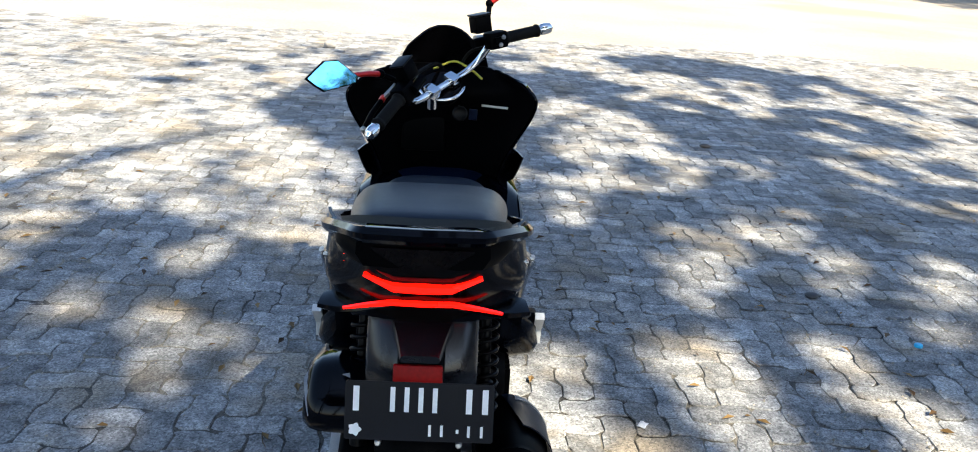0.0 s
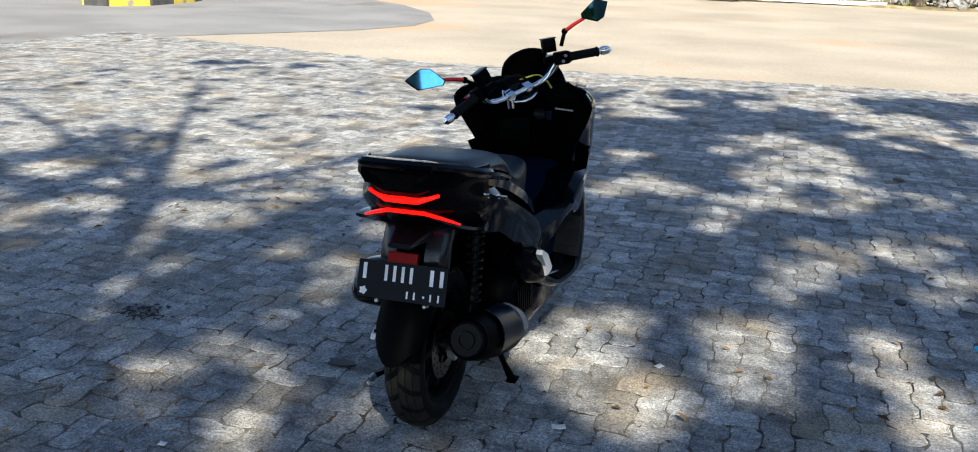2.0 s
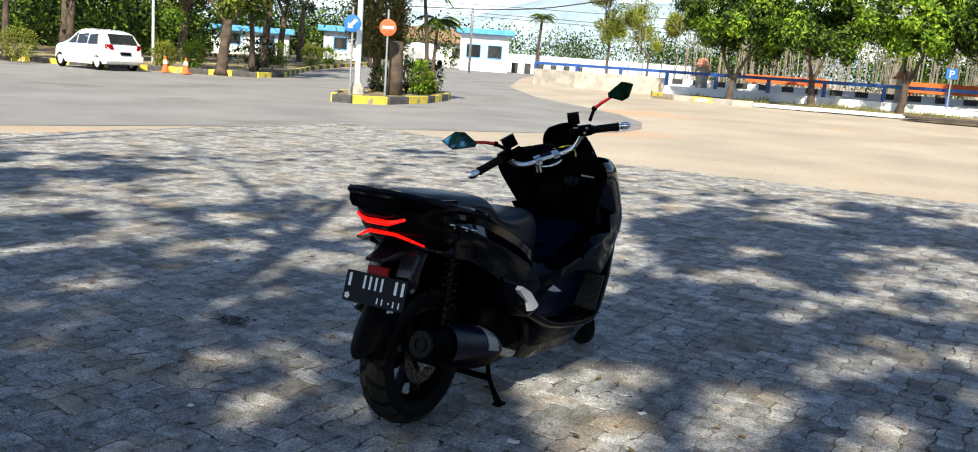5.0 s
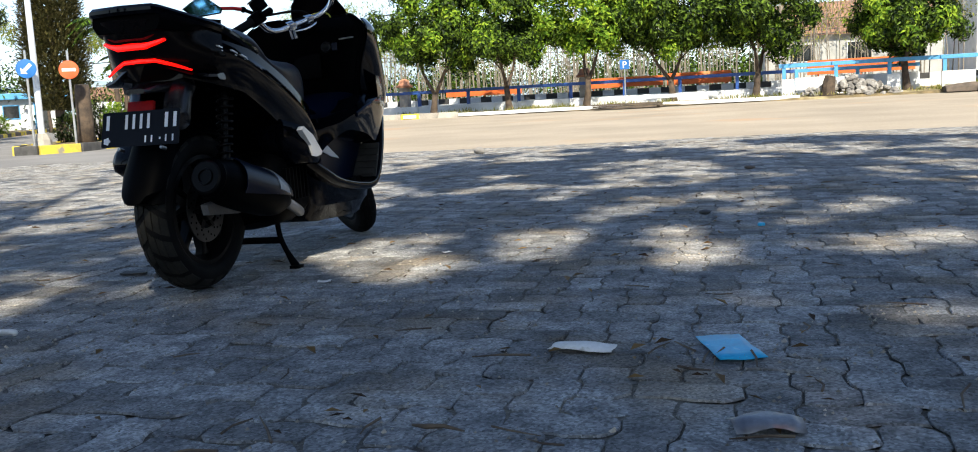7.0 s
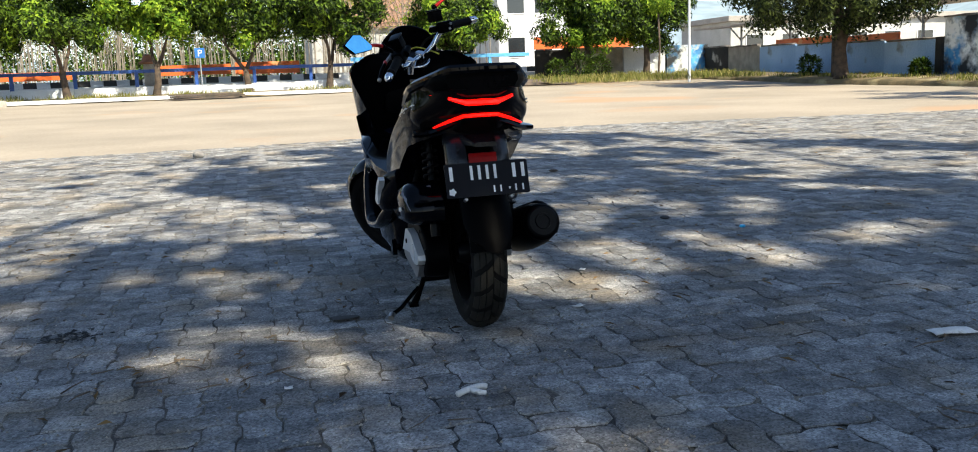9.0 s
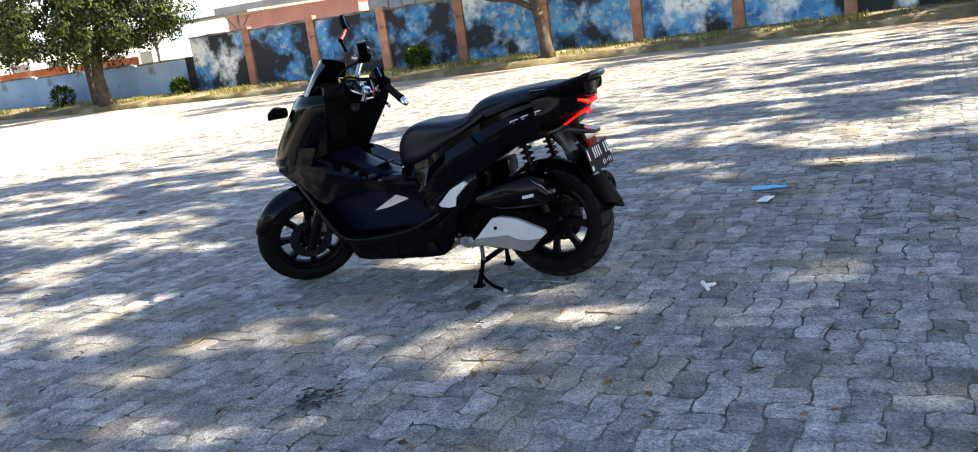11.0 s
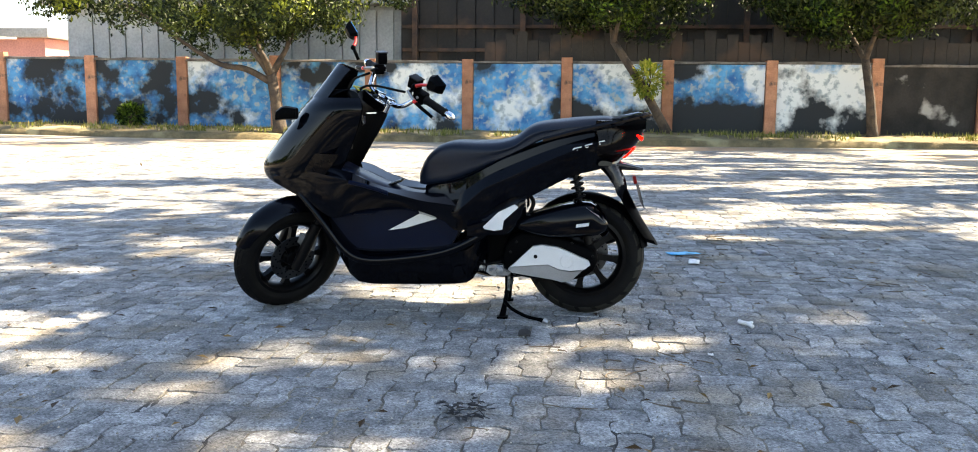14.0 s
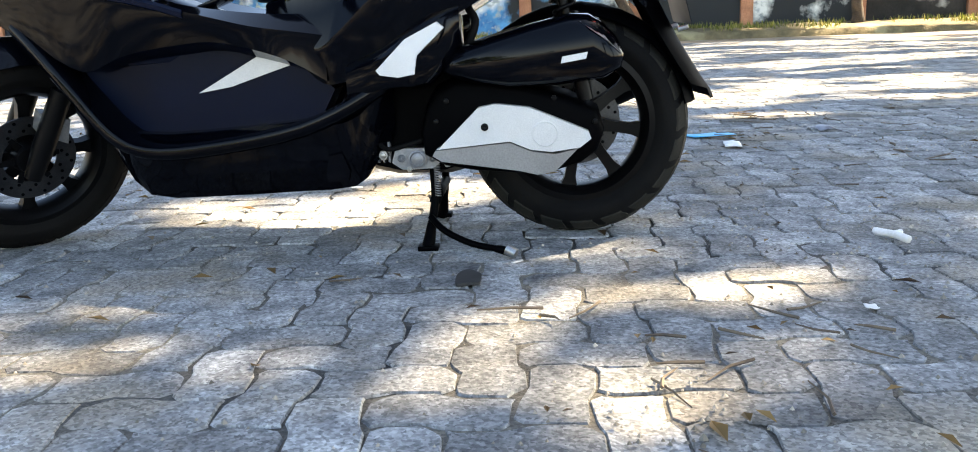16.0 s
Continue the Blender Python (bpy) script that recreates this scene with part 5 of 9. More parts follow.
tube(bm, catmull([Vector(p) for p in ((-0.150, -0.308, 0.075), (-0.19, -0.345, 0.050), (-0.235, -0.41, 0.030), (-0.275, -0.475, 0.026), (-0.285, -0.50, 0.020))], 4), [0.008] * 12 + [0.010] * 5, 8)
part("stand_pedal", bm, M["matte"], stand, "bent stand pedal with a worn bright tip", True, 50)
bm = bmesh.new()
tube(bm, [(-0.281, -0.488, 0.028), (-0.290, -0.508, 0.019)], [0.013, 0.012], 8)
part("pedal_tip", bm, M["steel"], stand, smooth=True, angle=50)
bm = bmesh.new()
tube(bm, [Vector((-0.132 + 0.007 * math.cos(i * 1.05), -0.326 + 0.007 * math.sin(i * 1.05), 0.205 - 0.085 * i / 90)) for i in range(91)], 0.0018, 5)
part("return_spring", bm, M["steel"], stand, "bright coiled return spring", True)


# ---- plants ----
def leaf_quad(bm, p, d, up, ln, wd):
    """One folded leaf of two triangles."""
    side = d.cross(up)
    if side.length < 1e-3:
        side = d.cross(Vector((1, 0, 0)))
    side.normalize()
    tip, mid = p + d * ln, p + d * ln * 0.45
    nrm = side.cross(d) * wd * 0.25
    a, b, c, e = bm.verts.new(p), bm.verts.new(mid + side * wd / 2 + nrm), bm.verts.new(tip), bm.verts.new(mid - side * wd / 2 + nrm)
    bm.faces.new((a, b, c))
    bm.faces.new((a, c, e))


def rand_dir(r, flat=1.0):
    while True:
        v = Vector((r.uniform(-1, 1), r.uniform(-1, 1), r.uniform(-1, 1) * flat))
        if 0.05 < v.length < 1:
            return v.normalized()


def branch_out(bm, r, p, d, ln, rad, level, ends, spread=0.6, kids=3, curl=0.25):
    pts, radii, q, dd = [p], [rad], p.copy(), d.copy()
    steps = 4
    for i in range(steps):
        dd = (dd + rand_dir(r) * curl * 0.5 + Vector((0, 0, 0.06))).normalized()
        q = q + dd * ln / steps
        pts.append(q.copy())
        radii.append(rad * (1 - 0.45 * (i + 1) / steps))
    tube(bm, pts, radii, 7 if level > 1 else 5, cap=level == 0)
    if level == 0:
        ends.append((pts[-1], dd))
        ends.append((pts[2], dd))
        return
    for k in range(kids):
        nd = (dd + rand_dir(r, 0.7) * spread + Vector((0, 0, 0.1))).normalized()
        branch_out(bm, r, pts[-1] if k < 2 else pts[3], nd, ln * r.uniform(0.6, 0.85), radii[-1] * 0.72, level - 1, ends, spread, kids, curl)


def broad_tree(name, at, label, seed, trunk_h=1.6, trunk_r=0.16, lean=(0, 0), crown=2.6, crown_h=2.4, levels=2, kids=3, leaves=5000, leaf=0.17, mat_leaf="leaf_mango",
               clump=0.55, group="", fork=2, crowd=0, second=None, low=0.0, shift=(0, 0)):
    """A tree: a tapered trunk that forks into limbs, and a crown of leaf clumps with gaps."""
    r = random.Random(seed)
    base = Vector((at[0], at[1], ground_z(at[1]) + (at[2] if len(at) > 2 else 0)))
    tree = thing(name, label, "tree", Matrix.Translation(base), group)
    wood, ends = bmesh.new(), []
    top = Vector((lean[0], lean[1], trunk_h))
    mid = top * 0.5 + Vector((r.uniform(-0.08, 0.08), r.uniform(-0.08, 0.08), 0)) * trunk_h * 0.5
    tube(wood, [(0, 0, -0.1), (lean[0] * 0.05, lean[1] * 0.05, 0.15), mid, top], [trunk_r * 1.5, trunk_r * 1.1, trunk_r * 0.9, trunk_r * 0.8], 10)
    for k in range(fork):
        a = 2 * math.pi * (k + r.uniform(-0.2, 0.2)) / fork + seed
        d = Vector((math.cos(a) * 0.6, math.sin(a) * 0.6, 0.85)).normalized()
        branch_out(wood, r, top - Vector((0, 0, 0.05)), d, crown_h * 0.5, trunk_r * 0.62, levels, ends, kids=kids)
    part("trunk", wood, M["bark"], tree, smooth=True)
    # the crown: clumps on the branch ends and through an uneven ellipsoid
    centre = Vector((lean[0] + shift[0], lean[1] + shift[1], trunk_h + crown_h * 0.75 + low))
    clumps = [e for e, _ in ends if e.z > trunk_h * 0.8]
    want = max(14, int(leaves / (crowd or 95)))
    lobes = [(rand_dir(r, 0.8), r.uniform(0.65, 1.12)) for _ in range(9)]
    while len(clumps) < want:
        d = rand_dir(r)
        reach = 0.72 + 0.4 * max((l.dot(d) ** 3 * s for l, s in lobes if l.dot(d) > 0), default=0)
        f_ = r.uniform(0.5, 1.02) ** 0.7 * reach
        clumps.append(centre + Vector((d.x * crown, d.y * crown, d.z * crown_h * (0.95 if d.z > 0 else 0.8))) * f_)
    bm, bm2 = bmesh.new(), bmesh.new()
    per = max(15, int(leaves * 2.2 / len(clumps)))
    for c in clumps:
        size = clump * r.uniform(0.6, 1.25)
        # a quarter of the clumps get the lighter colour, standing in for sunlit leaves
        young = second and r.random() < 0.25
        bough = (c - centre).normalized() * 0.5 + Vector((0, 0, 0.25))
        for _ in range(per):
            d = rand_dir(r)
            p = c + d * size * r.uniform(0.5, 1.0)
            facing = (d * 0.8 + bough + rand_dir(r) * 0.45).normalized()
            way = facing.cross(rand_dir(r)).normalized() + Vector((0, 0, -0.3))
            leaf_quad(bm2 if young else bm, p, way.normalized(), facing, leaf * 0.75 * r.uniform(0.7, 1.3), leaf * 0.33)
    part("crown", bm, M[mat_leaf], tree)
    if len(bm2.verts):
        part("lit_toned_leaves", bm2, M[second], tree, "leaf clumps in a lighter, sunlit-looking colour")
    else:
        bm2.free()
    return tree


def shrub(at, label, seed, rad=0.5, height=0.9, mat_leaf="leaf_bright", leaves=900, leaf=0.09, name="shrub", group="clipped shrubs", cone=False):
    r = random.Random(seed)
    ob = thing(name, label, "shrub", Matrix.Translation((at[0], at[1], ground_z(at[1]) + (at[2] if len(at) > 2 else 0))), group)
    stems = bmesh.new()
    for k in range(5):
        a = k * 1.26 + seed
        tube(stems, [(0, 0, -0.02), (math.cos(a) * rad * 0.25, math.sin(a) * rad * 0.25, height * 0.45), (math.cos(a) * rad * 0.5, math.sin(a) * rad * 0.5, height * 0.8)], [0.025, 0.015, 0.006], 5)
    part("stem", stems, M["bark"], ob)
    bm = bmesh.new()
    for _ in range(leaves):
        d = rand_dir(r)
        f_ = r.uniform(0.55, 1.0) * (1 + 0.12 * math.sin(d.x * 5 + seed) * math.cos(d.y * 4))
        z = (d.z * f_ * 0.5 + 0.5) * height
        k = (1.15 - z / height) if cone else 1.0
        leaf_quad(bm, Vector((d.x * rad * f_ * k, d.y * rad * f_ * k, max(0.03, z))), (d + rand_dir(r) * 0.8).normalized(), Vector((0, 0, 1)), leaf * r.uniform(0.7, 1.3), leaf * 0.5)
    part("leaves", bm, M[mat_leaf], ob)
    return ob


def palm(at, label, seed, height=4.5, rad=0.13, fronds=14, reach=1.7, group="palms"):
    r = random.Random(seed)
    ob = thing("palm_tree", label, "palm tree", Matrix.Translation((at[0], at[1], ground_z(at[1]) + (at[2] if len(at) > 2 else 0))), group)
    wood = bmesh.new()
    lean = Vector((r.uniform(-0.25, 0.25), r.uniform(-0.25, 0.25), 0))
    pts = [Vector((0, 0, -0.05)) + lean * (i / 10) ** 2 + Vector((0, 0, height * i / 10)) for i in range(11)]
    tube(wood, pts, [rad * (1.35 - 0.6 * i / 10) * (1.06 if i % 2 else 1) for i in range(11)], 9)
    part("trunk", wood, M["bark"], ob, "ringed grey palm trunk", smooth=True)
    bm = bmesh.new()
    top = pts[-1]
    for k in range(fronds):
        a = 2 * math.pi * k / fronds + r.uniform(-0.2, 0.2)
        rise = r.uniform(0.1, 1.0)
        d = Vector((math.cos(a), math.sin(a), 0))
        spine = [top + d * reach * s + Vector((0, 0, reach * (rise * s - (0.75 + 0.3 * rise) * s * s))) for s in [i / 12 for i in range(13)]]
        for i in range(1, 13):
            fd = (spine[i] - spine[i - 1]).normalized()
            sd = fd.cross(Vector((0, 0, 1))).normalized()
            ln = reach * 0.34 * math.sin(math.pi * min(1, i / 13 + 0.12)) + 0.06
            for s in (-1, 1):
                for j in range(2):
                    p = spine[i - 1].lerp(spine[i], j * 0.5)
                    leaf_quad(bm, p, (sd * s + fd * 0.7 + Vector((0, 0, -0.35 - r.random() * 0.2))).normalized(), Vector((0, 0, 1)), ln * r.uniform(0.85, 1.1), 0.05)
        tube(bm, spine[::3], [0.02, 0.016, 0.012, 0.008, 0.004], 4)
    part("fronds", bm, M["leaf_mango"], ob)
    return ob


# unseen trees added behind the camera to dapple the yard: crown openings placed to fit the sun flecks in the camera's
# view, as (x, y, long, short, turn)
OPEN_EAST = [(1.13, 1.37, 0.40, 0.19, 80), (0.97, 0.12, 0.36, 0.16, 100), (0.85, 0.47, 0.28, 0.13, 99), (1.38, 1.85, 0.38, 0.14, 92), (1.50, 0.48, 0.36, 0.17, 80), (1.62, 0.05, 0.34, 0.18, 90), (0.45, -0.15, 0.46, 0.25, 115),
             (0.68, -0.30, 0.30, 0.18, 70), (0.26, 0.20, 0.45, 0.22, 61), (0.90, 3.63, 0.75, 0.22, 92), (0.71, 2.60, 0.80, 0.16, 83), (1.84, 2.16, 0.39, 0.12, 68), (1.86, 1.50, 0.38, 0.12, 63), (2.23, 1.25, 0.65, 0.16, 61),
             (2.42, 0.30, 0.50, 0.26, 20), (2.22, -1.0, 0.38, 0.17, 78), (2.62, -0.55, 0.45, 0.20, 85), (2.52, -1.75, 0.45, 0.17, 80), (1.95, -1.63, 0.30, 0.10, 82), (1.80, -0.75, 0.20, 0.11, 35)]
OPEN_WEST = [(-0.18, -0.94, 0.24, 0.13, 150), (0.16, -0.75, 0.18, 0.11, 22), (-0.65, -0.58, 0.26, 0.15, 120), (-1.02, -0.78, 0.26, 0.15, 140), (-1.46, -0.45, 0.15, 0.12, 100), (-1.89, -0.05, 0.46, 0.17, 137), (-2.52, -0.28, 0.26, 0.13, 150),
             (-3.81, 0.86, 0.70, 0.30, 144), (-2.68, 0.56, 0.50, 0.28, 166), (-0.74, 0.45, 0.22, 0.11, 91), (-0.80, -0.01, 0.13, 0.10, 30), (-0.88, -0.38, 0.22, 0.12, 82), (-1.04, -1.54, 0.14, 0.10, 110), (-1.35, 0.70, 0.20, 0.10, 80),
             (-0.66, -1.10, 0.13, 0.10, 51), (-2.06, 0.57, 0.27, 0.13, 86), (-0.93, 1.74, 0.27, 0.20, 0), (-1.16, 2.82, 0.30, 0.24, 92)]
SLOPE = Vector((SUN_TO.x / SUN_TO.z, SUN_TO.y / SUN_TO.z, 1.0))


def crown_fill(gx, gy):
    """How leafy the crowns are along the sun's line to places in the yard, set to suit the light and shade in view: 0
    open, 1 dense.
    """
    rag = np.array([noise.noise((x * 5.1, y * 5.1, 2.2)) for x, y in zip(gx, gy)])
    v = np.array([0.6 * noise.noise((x * 0.85, y * 0.55, 1.7)) + 0.45 * noise.noise((x * 2.4, y * 1.6, 6.2)) for x, y in zip(gx, gy)])
    wave = np.array([noise.noise((x * 0.7, y * 0.7, 4.4)) + 0.5 * noise.noise((x * 1.9, y * 1.9, 8.1)) for x, y in zip(gx, gy)])
    zx, zy = gx + np.clip(gx - 0.8, 0.3, 1.1) * wave, gy + 0.6 * rag
    # leaf limits by zone, set for the brightness wanted on the paving
    limit = np.full(len(gx), 0.07)
    limit[(zy < 1.8) & (zx > -0.4) & (zx < 3)] = 0.46
    limit[(zy < 2.3) & (zx <= -0.4) & (zx > -2.4)] = 0.16
    limit[(zx < -2.4) & (zy > -1.2)] = -0.12
    limit[(zx <= -0.4) & (zx > -4) & (zy > 0.2) & (zy < 3.2)] = -0.17
    limit[(zx < -1.3) & (zy > 3.0)] = -0.34
    limit[(zx > 1.0) & (zy > 1.8) & (zy < 7.5)] = -0.03
    limit[zy < -1.0] = 0.46
    limit[(zx < -0.4) & (zy < -1.0) & (zy > -2.6)] = 0.12
    limit -= np.clip(gx - 2.6, 0, 9) * 0.045
    limit[(zx > 3) & (zy > 1.5)] -= 0.06
    limit[(zx > 2.8) & (zy < -0.4)] = -0.06
    keep = np.clip((limit - v) / 0.10 + 0.5, 0.03, 1.0)
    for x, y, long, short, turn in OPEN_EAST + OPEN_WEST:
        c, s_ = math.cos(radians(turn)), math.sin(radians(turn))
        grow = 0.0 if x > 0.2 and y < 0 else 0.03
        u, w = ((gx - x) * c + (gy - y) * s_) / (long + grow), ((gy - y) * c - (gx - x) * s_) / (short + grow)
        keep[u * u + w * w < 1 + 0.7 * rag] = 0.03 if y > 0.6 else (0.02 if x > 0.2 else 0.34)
    edge = np.interp(gx, [-10, -8, -7, -5.8, -3, 0, 3.5, 5, 6.5, 8.5, 10, 12, 14, 16, 18], [1.0, 3.4, 6.2, 8.6, 8.9, 9.1, 9.5, 9.0, 7.4, 5.4, 4.6, 3.6, 1.5, -1.5, -4.0])
    keep[gy > edge + 0.9 * rag] = 0.0
    keep[(zx < -0.5) & (zy > -1.2)] *= 0.42
    keep[(zx > 2.8) & (zy < -0.4)] *= 0.62
    keep[(gx > 19) | (gx < -15)] = 0.0
    return keep


def shade_tree(at, seed, trunk_h, reach, clumps):
    """A tall unseen tree whose crown of leaf clumps is thinned where sun flecks fall in view."""
    r, rng = random.Random(seed), np.random.default_rng(seed)
    tree = thing("shade_tree", "unseen tall shade tree added to dapple the yard, with a loose green crown", "tree", Matrix.Translation((at[0], at[1], ground_z(at[1]))), "shade trees")

    def dirs(n, flat=1.0):
        d = rng.normal(size=(n, 3)) * (1, 1, flat)
        return d / np.linalg.norm(d, axis=1, keepdims=True)

    a, f_ = rng.uniform(0, 2 * math.pi, clumps), rng.random(clumps) ** 0.5
    puffs = np.stack([np.cos(a) * reach * f_, np.sin(a) * reach * f_, trunk_h + 2.4 + rng.uniform(-1, 1, clumps) * 1.9 * np.sqrt(1.05 - f_ ** 2)], 1)
    per = 36
    p = np.repeat(puffs, per, 0) + dirs(clumps * per) * 0.55 * rng.random((clumps * per, 1)) ** 0.5
    d = dirs(len(p), 0.5)
    side = np.cross(d, dirs(len(p), 0.5) * 0.7 + (0, 0, 1))
    side /= np.linalg.norm(side, axis=1, keepdims=True)
    ln, wd = 0.25 * rng.uniform(0.7, 1.3, (len(p), 1)), 0.16
    mid = p + d * ln * 0.45
    w = mid + (at[0], at[1], 0)
    # leaves are dropped where their shadow would cover a fitted opening
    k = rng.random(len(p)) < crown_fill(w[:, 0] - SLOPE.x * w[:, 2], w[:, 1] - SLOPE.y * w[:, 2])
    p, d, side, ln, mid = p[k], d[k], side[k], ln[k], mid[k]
    nrm = np.cross(side, d) * wd * 0.25
    v = np.stack([p, mid + side * wd / 2 + nrm, p + d * ln, mid - side * wd / 2 + nrm], 1).reshape(-1, 3)
    q = np.arange(len(p))[:, None] * 4
    me = bpy.data.meshes.new("crown")
    me.from_pydata(v.tolist(), [], np.concatenate([q + (0, 1, 2), q + (0, 2, 3)]).tolist())
    me.materials.append(M["leaf_shade"])
    new("crown", me).parent = tree
    wood = bmesh.new()
    top = Vector((0.15, 0.1, trunk_h))
    tube(wood, [(0, 0, -0.1), (0.02, 0, 0.25), (0.12, 0.03, trunk_h * 0.5), top], [0.32, 0.21, 0.16, 0.13], 10)
    for c in puffs[:9]:
        c = Vector(c)
        tube(wood, [top - Vector((0, 0, 0.1)), top.lerp(c, 0.4) + Vector((0, 0, 0.35)), c], [0.07, 0.04, 0.012], 6)
    part("trunk", wood, M["bark"], tree, smooth=True)


# trunks stand out of view, spaced so that the crowns cover the shade
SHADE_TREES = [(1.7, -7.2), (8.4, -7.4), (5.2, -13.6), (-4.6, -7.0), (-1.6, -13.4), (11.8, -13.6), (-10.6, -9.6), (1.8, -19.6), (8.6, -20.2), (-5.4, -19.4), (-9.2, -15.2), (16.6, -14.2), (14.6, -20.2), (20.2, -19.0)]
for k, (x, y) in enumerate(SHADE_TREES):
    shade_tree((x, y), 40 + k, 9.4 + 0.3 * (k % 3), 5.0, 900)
# the row along the fence
for k, (x, y, tr, ch, cr, kind, lf) in enumerate([(-11.0, 34.6, 1.5, 3.2, 2.7, "leaf_mango", 9000), (-7.8, 35.5, 1.6, 3.2, 2.5, "leaf_mango", 9000), (-4.5, 36.2, 1.7, 2.8, 2.3, "leaf_bright", 7500),
                                                  (-0.8, 36.6, 1.4, 3.2, 2.7, "leaf_mango", 9000), (2.6, 36.7, 1.4, 3.0, 2.7, "leaf_mango", 9000), (8.4, 36.4, 1.4, 2.3, 2.4, "leaf_mango", 8000)]):
    broad_tree("mango_tree", (x, y, 0.05), "mango tree with a low forked trunk and a glossy green crown", 60 + k, 0.95 + 0.12 * (k % 3), 0.15, (0.10 * (-1) ** k, 0.05), cr * 0.95, ch * 0.80, 2, 3, int(lf * 1.25), 0.27, kind, 0.50, "trees along the fence", 2,
               second="leaf_bright" if kind == "leaf_mango" else "leaf_mango", low=1.0 if k < 5 else 0.3)


# ---- the yard's border ----
def peeling_paint(name, pale_at, mould_at, low_edge=0.0):
    """Sky-blue and white wall paint, blotched and peeling to black mould, worse below a ragged tide line; each panel differs."""
    m = bpy.data.materials.new(name)
    m.use_nodes = True
    n, l = m.node_tree.nodes, m.node_tree.links
    b = n["Principled BSDF"]
    co, info = n.new("ShaderNodeTexCoord"), n.new("ShaderNodeObjectInfo")
    w = n.new("ShaderNodeMath")
    w.operation = "MULTIPLY"
    w.inputs[1].default_value = 37.0
    l.new(info.outputs["Random"], w.inputs[0])

    def cloud(scale, detail, lo, hi, shift):
        t = n.new("ShaderNodeTexNoise")
        t.noise_dimensions = "4D"
        t.inputs["Scale"].default_value, t.inputs["Detail"].default_value, t.inputs["Roughness"].default_value = scale, detail, 0.56
        l.new(co.outputs["Object"], t.inputs["Vector"])
        a = n.new("ShaderNodeMath")
        a.inputs[1].default_value = shift
        l.new(w.outputs[0], a.inputs[0])
        l.new(a.outputs[0], t.inputs["W"])
        r = n.new("ShaderNodeMapRange")
        r.inputs["From Min"].default_value, r.inputs["From Max"].default_value = lo, hi
        l.new(t.outputs["Fac"], r.inputs["Value"])
        return t, r

    def mix(fac, a, b_):
        x = n.new("ShaderNodeMix")
        x.data_type = "RGBA"
        l.new(fac.outputs["Result"], x.inputs["Factor"])
        for port, v in (("A", a), ("B", b_)):
            if isinstance(v, tuple):
                x.inputs[port].default_value = (*v, 1)
            else:
                l.new(v.outputs["Result"], x.inputs[port])
        return x

    _, tone = cloud(2.2, 5, 0.35, 0.68, 3)
    blue = mix(tone, (0.020, 0.12, 0.34), (0.12, 0.42, 0.70))
    _, pale = cloud(0.7, 8, pale_at, pale_at + 0.08, 11)
    paint = mix(pale, blue, (0.76, 0.79, 0.78))
    _, streak = cloud(6.0, 8, 0.52, 0.62, 17)
    worn = mix(streak, paint, (0.36, 0.42, 0.44))
    tn, mould = cloud(0.8, 10, mould_at, mould_at + 0.085, 23)
    if low_edge:
        sep = n.new("ShaderNodeSeparateXYZ")
        l.new(co.outputs["Object"], sep.inputs[0])
        drop = n.new("ShaderNodeMapRange")
        drop.inputs["From Min"].default_value, drop.inputs["From Max"].default_value = low_edge + 0.25, low_edge - 0.25
        drop.inputs["To Min"].default_value, drop.inputs["To Max"].default_value = -0.06, 0.10
        l.new(sep.outputs["Z"], drop.inputs["Value"])
        add = n.new("ShaderNodeMath")
        l.new(tn.outputs["Fac"], add.inputs[0])
        l.new(drop.outputs["Result"], add.inputs[1])
        l.new(add.outputs[0], mould.inputs["Value"])
    full = mix(mould, worn, (0.020, 0.024, 0.028))
    l.new(full.outputs["Result"], b.inputs["Base Color"])
    b.inputs["Roughness"].default_value = 0.85
    bp = n.new("ShaderNodeBump")
    bp.inputs["Strength"].default_value, bp.inputs["Distance"].default_value = 0.5, 0.012
    l.new(tn.outputs["Fac"], bp.inputs["Height"])
    l.new(bp.outputs["Normal"], b.inputs["Normal"])
    return m


M["wall_paint"] = peeling_paint("peeling_blue_paint", 0.53, 0.49)
M["wall_white"] = peeling_paint("peeling_white_paint", 0.41, 0.485, 0.80)
M["wall_tide"] = peeling_paint("peeling_blue_paint_tide_marked", 0.54, 0.475, 0.95)
M["wall_deep"] = peeling_paint("deep_blue_flaking_paint", 0.60, 0.455)
M["wall_mould"] = peeling_paint("white_paint_under_black_mould", 0.42, 0.46)
M["wall_dark"] = surface("mouldy_render", (0.038, 0.034, 0.031), (0.012, 0.0115, 0.011), 0.9, scale=1.6, fine=18, bump=0.5, depth=0.01, stain=(0.40, 0.38, 0.35), stain_at=0.615, stain_scale=1.1)
M["wall_pale"] = surface("pale_blue_wall_paint", (0.34, 0.50, 0.72), (0.20, 0.34, 0.56), 0.85, scale=0.5, fine=18, bump=0.4, depth=0.008, stain=(0.16, 0.17, 0.18), stain_at=0.66, stain_scale=0.8)
M["pillar"] = surface("salmon_pillar_paint", (0.50, 0.24, 0.14), (0.36, 0.16, 0.09), 0.85, scale=3.5, fine=30, bump=0.5, depth=0.008, vary=0.25, stain=(0.08, 0.06, 0.05), stain_at=0.58, stain_scale=2.6)
